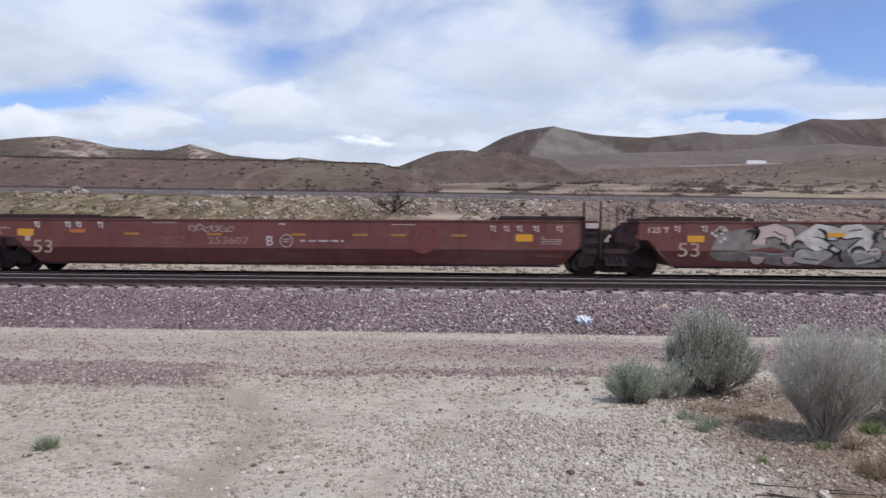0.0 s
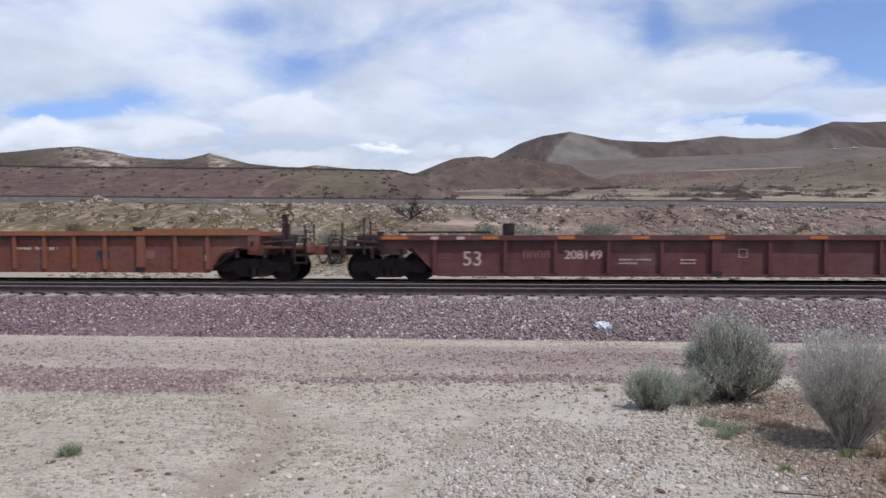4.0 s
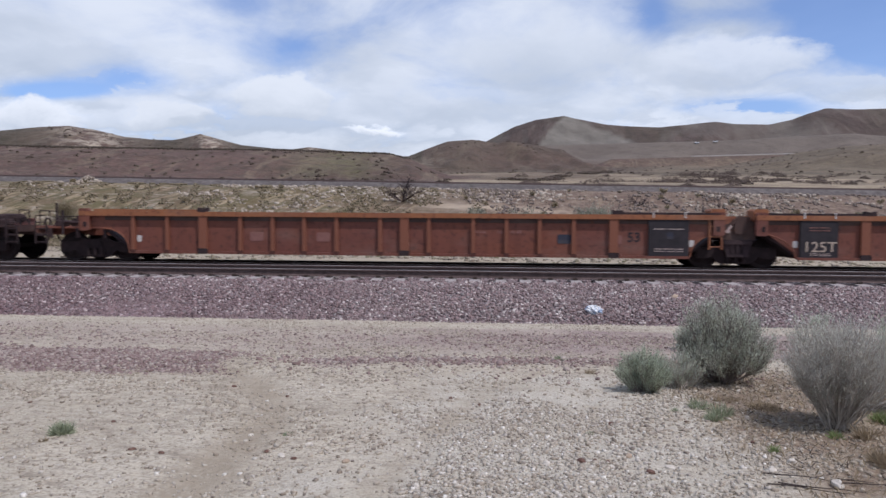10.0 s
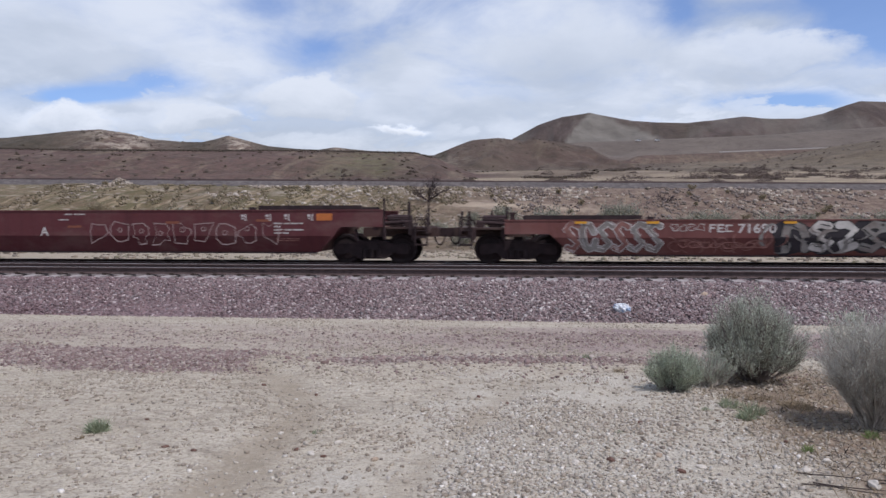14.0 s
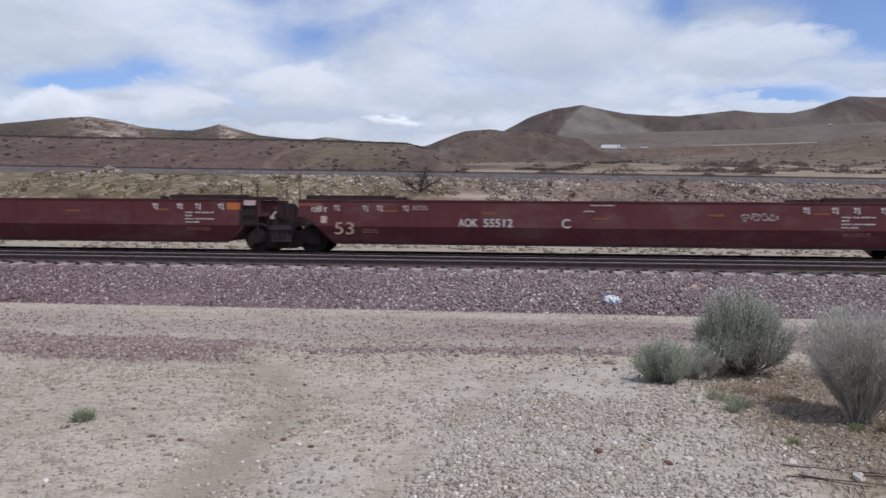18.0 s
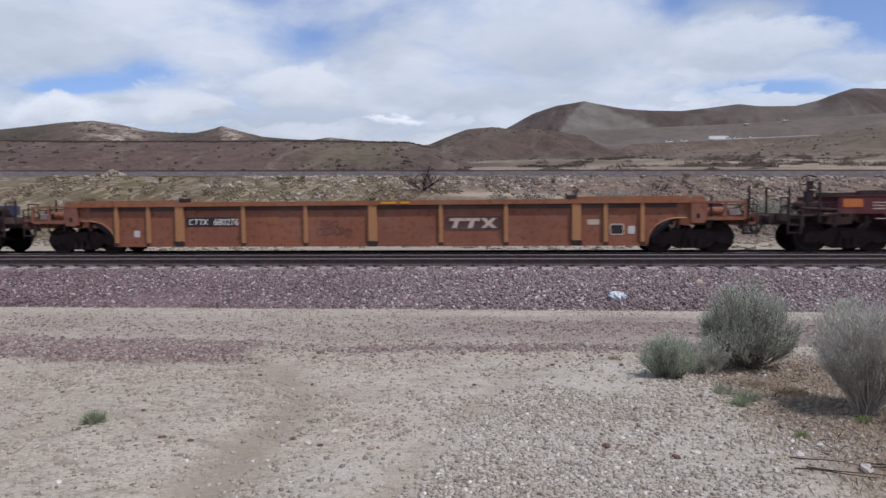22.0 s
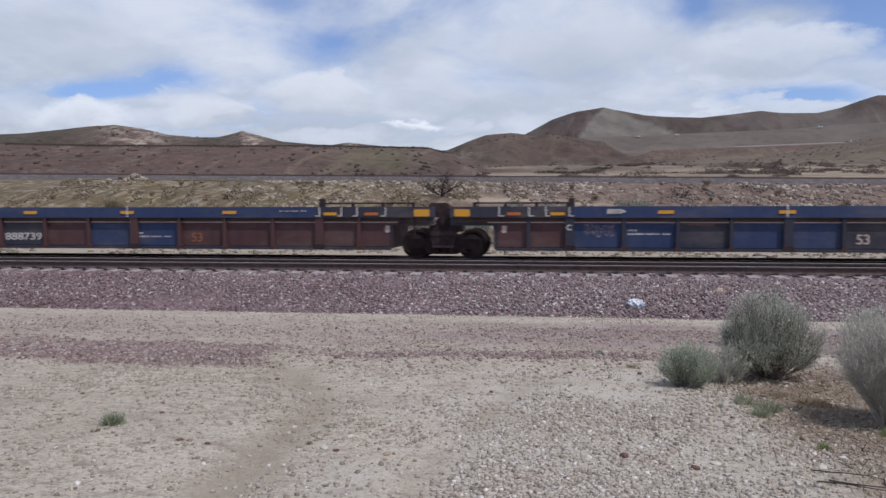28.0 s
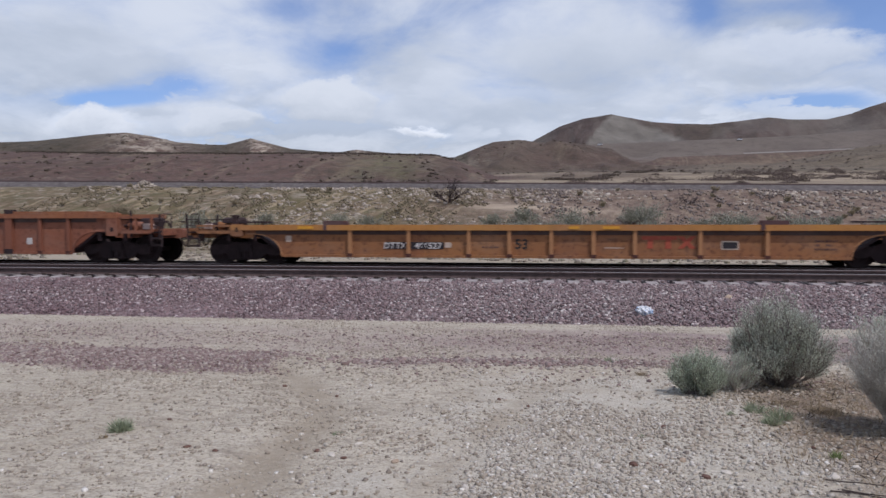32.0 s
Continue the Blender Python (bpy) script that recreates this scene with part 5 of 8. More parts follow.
def spray(parent, x0, x1, z0, z1, count, fill, edge, seed, y=-HALF, zc=0.72, lean=0.0, open_=False, low=0.24, inner=True):
    """Spray-painted abstract letter shapes on a car side, each with outline, fill and inner strokes."""
    r = random.Random(seed)
    w = (x1 - x0) / count
    def yat(z):
        return y - 0.006 if z >= zc or lean == 0 else y - 0.006 + lean * (zc - z) / (zc - low)
    def sheet(rings, off):
        s = Build()
        for ring in rings:
            n = len(ring)
            c = (sum(p[0] for p in ring) / n, sum(p[1] for p in ring) / n)
            mid = [((p[0] + c[0]) / 2, (p[1] + c[1]) / 2) for p in ring]
            pts = [(p[0], yat(p[1]) - off, p[1]) for p in ring] + [(p[0], yat(p[1]) - off, p[1]) for p in mid] + [(c[0], yat(c[1]) - off, c[1])]
            s.add(pts, [(i, (i + 1) % n, n + (i + 1) % n, n + i) for i in range(n)] + [(n + i, n + (i + 1) % n, 2 * n) for i in range(n)])
        return s
    for i in range(count):
        cx = x0 + (i + 0.5) * w + r.uniform(-0.06, 0.06) * w
        h = (z1 - z0) * r.uniform(0.86, 1.0)
        cz = (z0 + z1) / 2 + r.uniform(-0.03, 0.03)
        ring = blob(cx, cz, w * 1.16, h, r)
        ins = [(cx + (p[0] - cx) * 0.93, cz + (p[1] - cz) * 0.92) for p in ring]
        g = part("graffiti_shape", sheet([ring], 0.0), edge, parent, "sprayed outline")
        part("graffiti_fill", sheet([ins], 0.004), fill, g)
        if inner:
            strokes = []
            for k in range(r.choice((2, 3, 3))):
                a, b = r.uniform(-0.28, 0.28) * w, r.uniform(-0.30, 0.30) * h
                L, ang = r.uniform(0.25, 0.55) * h, r.uniform(0.6, 2.5)
                dx, dz, t = math.cos(ang) * L / 2, math.sin(ang) * L / 2, 0.028
                bend = r.uniform(-0.1, 0.1)
                top, bot = [], []
                for q in range(7):
                    f = q / 6 * 2 - 1
                    px, pz = cx + a + dx * f + bend * (1 - f * f), cz + b + dz * f
                    top.append((px - math.sin(ang) * t, pz + math.cos(ang) * t))
                    bot.append((px + math.sin(ang) * t, pz - math.cos(ang) * t))
                strokes.append((top, bot))
            s = Build()
            for top, bot in strokes:
                p = [(q[0], yat(q[1]) - 0.008, q[1]) for q in top + bot[::-1]]
                n = len(top)
                s.add(p, [(j, j + 1, 2 * n - 2 - j, 2 * n - 1 - j) for j in range(n - 1)])
            part("graffiti_stroke", s, edge, g)


def fat_strokes(parent, x0, x1, z0, z1, count, fill, edge, seed, y=-HALF, zc=0.70, lean=0.15, low=0.19, fat=0.20, rim=0.035, shade=None):
    """Plump sprayed forms: each is two or three fat round-ended strokes with a dark rim and thin inner lines."""
    r = random.Random(seed)
    w, h = (x1 - x0) / count, z1 - z0

    def yat(z, off):
        return y - off if z >= zc or lean == 0 else y - off + lean * (zc - z) / (zc - low)

    def band(s, pts, rad, off):
        n, m = len(pts), 6
        left, right = [], []
        for i, q in enumerate(pts):
            d = Vector(pts[min(i + 1, n - 1)]) - Vector(pts[max(i - 1, 0)])
            d = d.normalized() if d.length > 1e-6 else Vector((1, 0))
            left.append((q[0] - d.y * rad, q[1] + d.x * rad)), right.append((q[0] + d.y * rad, q[1] - d.x * rad))
        rows = [left, list(pts), right]
        v = [(a, yat(min(max(c, z0 - 0.03), z1 + 0.03), off), min(max(c, z0 - 0.03), z1 + 0.03)) for row in rows for a, c in row]
        s.add(v, [(k * n + i, k * n + i + 1, (k + 1) * n + i + 1, (k + 1) * n + i) for k in (0, 1) for i in range(n - 1)])
        for e, o in ((0, 1), (n - 1, n - 2)):
            c, b = Vector(pts[e]), Vector(pts[e]) - Vector(pts[o])
            a0 = math.atan2(b.y, b.x)
            fan = [(c.x, c.y)] + [(c.x + rad * math.cos(a0 - math.pi / 2 + math.pi * j / m), c.y + rad * math.sin(a0 - math.pi / 2 + math.pi * j / m)) for j in range(m + 1)]
            v = [(a, yat(min(max(q, z0 - 0.03), z1 + 0.03), off), min(max(q, z0 - 0.03), z1 + 0.03)) for a, q in fan]
            s.add(v, [(0, j, j + 1) for j in range(1, m + 1)])
    for i in range(count):
        cx, cz = x0 + (i + 0.5) * w, (z0 + z1) / 2
        rad = min(fat, w * 0.165)
        a, b = w * 0.5 - rad * 0.75, h * 0.5 - rad * 0.8
        ring = [(a * math.cos(0.7 * k + 0.4), b * math.sin(0.7 * k + 0.4)) for k in range(9)]
        lines = r.choice(([[(-a, -b), (-a, 0), (-a * 0.8, b * 0.8), (0, b), (a * 0.8, b * 0.7), (a, 0), (a, -b)]],
                          [[(-a, b), (-a, 0), (-a * 0.7, -b * 0.8), (0, -b), (a * 0.8, -b * 0.7), (a, 0), (a, b)]],
                          [[(-a, b), (0, b * 0.9), (a, b * 0.8), (0, 0), (-a, -b * 0.8), (0, -b), (a, -b)]],
                          [[(a, b * 0.8), (0, b), (-a * 0.9, b * 0.55), (0, 0), (a * 0.9, -b * 0.5), (0, -b), (-a, -b * 0.8)]],
                          [ring],
                          [[(-a, b * 0.9), (-a * 0.2, b), (a * 0.6, b * 0.6), (a * 0.2, -b * 0.1), (-a * 0.4, -b * 0.6), (0, -b), (a, -b * 0.7)]]))
        tilt = r.uniform(-0.18, 0.18)
        lines = [[(cx + q[0] + tilt * q[1] + r.gauss(0, 0.012), cz + q[1] + r.gauss(0, 0.012)) for q in ln] for ln in lines]
        outer, inner, thin = Build(), Build(), Build()
        step = 0.006 + 0.0025 * (i % 2)
        for ln in lines:
            band(outer, ln, rad + rim, step)
            band(inner, ln, rad, step + 0.005)
        for ln in lines:
            for _ in range(2):
                k = r.randint(0, len(ln) - 2)
                c, d = Vector(ln[k]), Vector(ln[k + 1])
                o = Vector((r.uniform(-0.5, 0.5), r.uniform(-0.5, 0.5))) * rad
                band(thin, [tuple(c + o), tuple((c + d) / 2 + o * 1.2), tuple(d + o)], 0.014, step + 0.010)
        g = part("graffiti_shape", outer.mesh("graffiti_shape", edge, 1e-4), None, parent, "sprayed dark rim")
        part("graffiti_fill", inner.mesh("graffiti_fill", fill if not shade or i % 3 else shade, 1e-4), None, g)
        part("graffiti_stroke", thin, edge, g)["kind"] = "stuff"


def swirls(parent, x0, x1, z0, z1, count, mat, seed, y=-HALF, zc=0.70, lean=0.15, low=0.19, thick=(0.014, 0.04)):
    """Curved spray strokes that fill a stretch of the side between the larger shapes."""
    r = random.Random(seed)
    s = Build()
    for _ in range(count):
        cx, cz = r.uniform(x0, x1), r.uniform(z0 + 0.1, z1 - 0.1)
        R, a0, da, t = r.uniform(0.10, 0.32), r.uniform(0, 6.28), r.uniform(1.2, 3.6) * r.choice((-1, 1)), r.uniform(*thick)
        p, n = [], 9
        for i in range(n):
            f = i / (n - 1)
            a, k = a0 + da * f, t * (0.35 + math.sin(math.pi * f))
            for e in (-k, k):
                px, pz = cx + (R + e) * 1.3 * math.cos(a), min(max(cz + (R + e) * math.sin(a), z0), z1)
                yy = y - 0.022 if pz >= zc else y - 0.022 + lean * (zc - pz) / (zc - low)
                p.append((px, yy, pz))
        s.add(p, [(2 * i, 2 * i + 1, 2 * i + 3, 2 * i + 2) for i in range(n - 1)])
    part("graffiti_stroke", s, mat, parent, "curved sprayed strokes")["kind"] = "stuff"


def outline_letters(parent, x0, x1, z0, z1, count, mat, seed, y=-HALF):
    """Hollow sprayed shapes: outlines only."""
    r = random.Random(seed)
    w = (x1 - x0) / count
    for i in range(count):
        cx, cz = x0 + (i + 0.5) * w, (z0 + z1) / 2 + r.uniform(-0.03, 0.03)
        h = (z1 - z0) * r.uniform(0.85, 1)
        n = r.choice((8, 9, 11))
        ring = []
        for j in range(n):
            a = 2 * math.pi * (j + r.uniform(-0.25, 0.25)) / n
            k = max(abs(math.cos(a)), abs(math.sin(a)))
            f = r.uniform(0.78, 1.0) / k if r.random() < 0.75 else 0.55
            ring.append((cx + w * 0.50 * f * math.cos(a), cz + h * 0.50 * f * math.sin(a)))
        s = Build()
        rings = [(ring, max(0.80, 1 - 0.07 / h))]
        if r.random() < 0.7:
            q, t = r.uniform(-0.1, 0.1) * w, r.uniform(-0.05, 0.2) * h
            rings.append(([(cx + q + 0.13 * w * math.cos(b), cz + t + 0.12 * h * math.sin(b)) for b in (0.4, 1.7, 2.9, 4.1, 5.4)], 0.70))
        for ring, f in rings:
            n = len(ring)
            mx, mz = sum(p[0] for p in ring) / n, sum(p[1] for p in ring) / n
            ins = [(mx + (p[0] - mx) * f, mz + (p[1] - mz) * f) for p in ring]
            s.add([(p[0], y - 0.008, p[1]) for p in ring] + [(p[0], y - 0.008, p[1]) for p in ins], [(j, (j + 1) % n, n + (j + 1) % n, n + j) for j in range(n)])
        part("graffiti_outline", s, mat, parent, "sprayed hollow outline")


def mark_blocks(parent, x, z, w, h, count, mat, y=-HALF):
    """A company mark as plain upright blocks."""
    s = Build()
    k = w / count
    for i in range(count):
        a = x - w / 2 + i * k
        l, r_, e = a + 0.08 * k, a + 0.86 * k, h * 0.2
        s.box(l, l + e, y - 0.010, y - 0.005, z - h / 2, z + h / 2).box(r_ - e, r_, y - 0.010, y - 0.005, z - h / 2, z + h / 2).box(l + e, r_ - e, y - 0.010, y - 0.005, z + h / 2 - e, z + h / 2)
    return part("company_mark", s, mat, parent, "company mark in plain blocks")


def plain_mark(parent, forms, x, z, w, h, mat, y=-HALF, slant=0.0):
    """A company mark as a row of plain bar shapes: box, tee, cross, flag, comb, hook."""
    strokes = {"box": ((0, 0, 0, 1), (0, 1, 0.7, 0.92), (0.7, 0.92, 0.7, 0.08), (0.7, 0.08, 0, 0)), "tee": ((0, 1, 0.8, 1), (0.4, 1, 0.4, 0)),
               "cross": ((0, 0, 0.75, 1), (0, 1, 0.75, 0)), "flag": ((0, 0, 0, 1), (0, 1, 0.65, 1), (0, 0.55, 0.5, 0.55)),
               "comb": ((0, 0, 0, 1), (0, 1, 0.65, 1), (0, 0.52, 0.5, 0.52), (0, 0, 0.65, 0)), "hook": ((0, 0.1, 0, 0.9), (0, 0.95, 0.65, 0.95), (0, 0.05, 0.65, 0.05))}
    s = Build()
    k, t = w / len(forms), h * 0.09
    for i, f in enumerate(forms):
        for n, (a, b, c, d) in enumerate(strokes[f]):
            p = Vector((x - w / 2 + k * (i + a) + slant * h * b, 0, z - h / 2 + t + (h - 2 * t) * b))
            q = Vector((x - w / 2 + k * (i + c) + slant * h * d, 0, z - h / 2 + t + (h - 2 * t) * d))
            u = (q - p).normalized()
            e = Vector((-u.z, 0, u.x)) * t
            p, q = p - u * t * 0.8, q + u * t * 0.8
            s.prism([((p - e).x, (p - e).z), ((q - e).x, (q - e).z), ((q + e).x, (q + e).z), ((p + e).x, (p + e).z)], y - 0.011 - 0.0012 * n, y - 0.006)
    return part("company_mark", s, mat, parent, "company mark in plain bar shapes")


def capacity_marks(well, xs, z, y=-HALF, mat=PALE_TAG, seed=3):
    """Small load marks: two short strokes beside an upright one."""
    for i, x in enumerate(xs):
        s = Build().box(x - 0.10, x - 0.01, y - 0.010, y - 0.005, z + 0.02, z + 0.09).box(x - 0.08, x - 0.02, y - 0.010, y - 0.005, z - 0.06, z - 0.01)
        s.box(x + 0.03, x + 0.065, y - 0.010, y - 0.005, z - 0.10, z + 0.10).box(x + 0.015, x + 0.08, y - 0.012, y - 0.0105, z - 0.10, z - 0.07)
        part("stencil", s, mat, well, "small painted load mark")["kind"] = "stuff"


# -- smooth brown three-unit car
def car_brown():
    car, m, x = well_car([130.21, 149.94, 169.5, 189.1], "faded brown three-unit container well car with graffiti", "train cars")
    ends = (("end", "joint"), ("joint", "joint"), ("joint", "end"))
    wells = [smooth_unit(car, x[i], x[i + 1], BROWN, 0.23, 0.70, 1.57, ends[i]) for i in range(3)]
    for i in (1, 2):
        joint(car, x[i], BROWN)
        rung_ladder(car, x[i] - 0.78, 0.55, 2.16, DARK)
        for q in (0.0, 0.45):
            part("grab_post", Build().rod((x[i] + q, -1.3, 1.05), (x[i] + q, -1.3, 2.02), 0.022, 6), DARK, car)
    end_deck(car, x[0], -1, BROWN, posts=(0.7, 1.1, 1.5), tall=2.0, wheel=True)
    end_deck(car, x[3], 1, BROWN)
    w, b = wells[0], m
    letter(w, "53", 132.08 - b, 0.72, 0.40, TAN_LETTERS, 0.62)
    letter(w, "253607", 138.0 - b, 0.93, 0.22, PINK_LETTERS, 1.30)
    plain_mark(w, ("box", "flag", "hook", "flag"), 136.3 - b, 0.93, 0.9, 0.22, FAINT)
    letter(w, "B", 139.30 - b, 0.93, 0.30, WHITE)
    ring = Build()
    for i in range(20):
        a, c = 2 * math.pi * i / 20, 2 * math.pi * (i + 1) / 20
        ring.rod((139.83 - b + 0.19 * math.cos(a), -HALF - 0.006, 0.93 + 0.19 * math.sin(a)), (139.83 - b + 0.19 * math.cos(c), -HALF - 0.006, 0.93 + 0.19 * math.sin(c)), 0.012, 4)
    part("stencil_ring", ring, WHITE, w, "white stencilled circle")
    bars(w, 139.83 - b, 0.94, 0.2, 0.14, WHITE, 2, seed=4, words=1)
    bars(w, 140.95 - b, 0.93, 1.35, 0.12, WHITE, 1, seed=8, words=5)
    bars(w, 140.1 - b, 1.44, 1.0, 0.10, WHITE, 1, seed=9, words=4)
    bars(w, 143.5 - b, 1.44, 0.8, 0.06, WHITE, 1, seed=10, words=3)
    bars(w, 136.0 - b, 1.47, 0.75, 0.05, WHITE, 1, seed=11, words=3)
    for q in (134.94, 137.56, 140.21, 142.12, 143.30, 145.15):
        tape(w, q - b, 1.12, 0.46, 0.075, DULL_AMBER)
    for q in (131.51, 147.13):
        tape(w, q - b, 1.15 if q < 140 else 1.06, 0.52, 0.22, AMBER)
    tape(w, 133.2 - b, 1.2, 0.5, 0.11, BURNT)
    tape(w, 131.58 - b, 0.97, 0.16, 0.17, PALE_TAG, name="paper_tag")
    disc = Build()
    disc.add([(144.05 - b + 0.46 * math.cos(a), -HALF - 0.006, 1.02 + 0.46 * math.sin(a)) for a in (2 * math.pi * i / 28 for i in range(28))], [tuple(range(28))])
    part("faded_emblem", disc, plain("faded_emblem_paint", (0.148, 0.047, 0.041), 0.2, 5), w, "faded round emblem")
    part("emblem_bar", Build().box(143.83 - b, 143.92 - b, -HALF - 0.012, -HALF - 0.008, 0.8, 1.24).box(144.18 - b, 144.27 - b, -HALF - 0.012, -HALF - 0.008, 0.8, 1.24).box(143.92 - b, 144.18 - b, -HALF - 0.012, -HALF - 0.008, 0.97, 1.06), BROWN, w)
    outline_letters(w, 136.75 - b, 138.2 - b, 1.18, 1.42, 6, PALE_TAG, 5)
    capacity_marks(w, [131.9 - b, 132.9 - b, 133.25 - b, 133.95 - b], 1.40, mat=WHITE)
    capacity_marks(w, [146.2 - b, 146.6 - b, 147.0 - b, 147.5 - b, 148.2 - b], 1.34)
    bars(w, 147.95 - b, 0.98, 0.62, 0.26, PALE_TAG, 4, seed=21, words=3)
    bars(w, 147.9 - b, 0.52, 0.8, 0.10, FAINT, 2, seed=22, y=-HALF + 0.06)
    bars(w, 130.75 - b, 1.2, 0.5, 0.26, PALE_TAG, 3, seed=25, words=2)
    w = wells[1]
    letter(w, "53", 152.04 - b, 0.74, 0.42, TAN_LETTERS, 0.64)
    letter(w, "125 T", 151.12 - b, 1.32, 0.16, CREAM, 0.62)
    tape(w, 152.24 - b, 1.06, 0.5, 0.20, AMBER)
    capacity_marks(w, [151.7 - b, 152.5 - b, 153.0 - b], 1.36)
    spray(w, 153.0 - b, 163.7 - b, 0.27, 1.55, 4, GREY_SPRAY, GREY_SPRAY, 30, y=-HALF + 0.005, zc=0.70, lean=0.14, low=0.23, inner=False)
    fat_strokes(w, 153.9 - b, 158.9 - b, 0.34, 1.50, 4, CHALK, INK, 31, lean=0.14, low=0.23, fat=0.24, rim=0.05, shade=PALE_TAG)
    fat_strokes(w, 158.7 - b, 163.5 - b, 0.36, 1.48, 4, CHALK, PATCH, 32, lean=0.14, low=0.23, fat=0.22, rim=0.045, shade=SILVER)
    swirls(w, 153.6 - b, 158.9 - b, 0.4, 1.5, 14, INK, 147, low=0.23)
    swirls(w, 158.5 - b, 163.6 - b, 0.4, 1.46, 18, WHITE, 148, low=0.23, thick=(0.010, 0.025))
    dots = Build()
    r = random.Random(6)
    for k in range(9):
        q, z, n = 152.72 - b + r.uniform(0, 0.5), 0.82 + r.uniform(0, 0.62), 10
        dots.add([(q + 0.055 * math.cos(6.2832 * j / n), -HALF - 0.012, z + 0.055 * math.sin(6.2832 * j / n)) for j in range(n)], [tuple(range(n))])
    part("graffiti_dots", dots, CHALK, w, "sprayed pale dots")
    tape(w, 156.3 - b, 1.2, 0.5, 0.12, AMBER, y=-HALF - 0.02)


# -- single ribbed brown car
def car_oxide():
    car, m, x = well_car([106.20, 125.78], "dark brown single-unit ribbed container well car")
    light = [107.70, 109.86, 111.37, 112.95, 114.52, 117.64, 119.22, 120.78, 122.30, 124.40]
    w = ribbed_unit(car, x[0], x[1], OXIDE, OXIDE, [q - m for q in light], [116.09 - m], 0.13, 1.17, 1.32, ("end", "end"), cut=slope, reach=(1.55, 1.40), rods=False, guides=False, depth=0.10, tails=(-0.20, -0.40))
    b = m
    yy = -HALF + 0.10
    letter(w, "53", 108.85 - b, 0.62, 0.44, CREAM, y=yy)
    letter(w, "208149", 112.2 - b, 0.74, 0.26, CREAM, 1.12, y=yy)
    mark_blocks(w, 110.8 - b, 0.74, 0.85, 0.24, 4, FAINT, y=yy)
    bars(w, 113.75 - b, 0.53, 0.95, 0.22, PALE_TAG, 2, yy, 5, 2)
    bars(w, 115.3 - b, 0.53, 0.45, 0.2, PALE_TAG, 2, yy, 6, 2)
    bars(w, 108.0 - b, 0.7, 0.4, 0.2, FAINT, 3, yy, 7, 1)
    sq = Build()
    for a in ((-1, -1, 1, -1), (1, -1, 1, 1), (1, 1, -1, 1), (-1, 1, -1, -1)):
        sq.rod((116.88 - b + 0.12 * a[0], yy - 0.006, 0.78 + 0.12 * a[1]), (116.88 - b + 0.12 * a[2], yy - 0.006, 0.78 + 0.12 * a[3]), 0.010, 4)
    part("stencil_square", sq, PALE_TAG, w)
    tape(w, 123.3 - b, 0.62, 0.34, 0.36, FAINT, yy, "faded_panel")
    tape(w, 124.62 - b, 0.66, 0.18, 0.20, WHITE, yy, "paper_tag")
    for q, k in ((106.48, 0.8), (109.4, 0.5), (111.68, 0.5), (113.88, 0.5), (116.1, 0.45), (119.0, 0.5), (121.3, 0.5), (125.2, 1.5)):
        tape(w, q - b, 1.245, k, 0.09, BURNT, -HALF - 0.04)
    for q in (107.7, 108.5, 122.1, 123.6, 124.4):
        tape(w, q - b, 1.24, 0.24, 0.09, PALE_TAG, -HALF - 0.04, "stencil_patch")
    for q in (109.95, 122.25):
        part("container_guide", Build().box(q - b - 0.18, q - b + 0.18, -HALF + 0.02, -HALF + 0.16, 1.32, 1.68, 0.02).box(q - b - 0.10, q - b + 0.10, -HALF, -HALF + 0.02, 1.40, 1.60), DARK, w, "upright corner guide")
    for x0, x1 in ((106.6, 109.4), (122.6, 125.7)):
        part("walkway_rail", Build().rod((x0 - b, -HALF + 0.1, 1.42), (x1 - b, -HALF + 0.1, 1.42), 0.028).rod((x0 - b, -HALF + 0.1, 1.3), (x0 - b, -HALF + 0.1, 1.42), 0.02).rod((x1 - b, -HALF + 0.1, 1.3), (x1 - b, -HALF + 0.1, 1.42), 0.02), DARK, w)
    end_deck(car, x[0], -1, OXIDE, 0.98, posts=(0.70, 1.0, 1.38), tall=1.88)
    end_deck(car, x[1], 1, OXIDE, 0.98, posts=(0.5, 0.85, 1.68), tall=1.85, wheel=True)


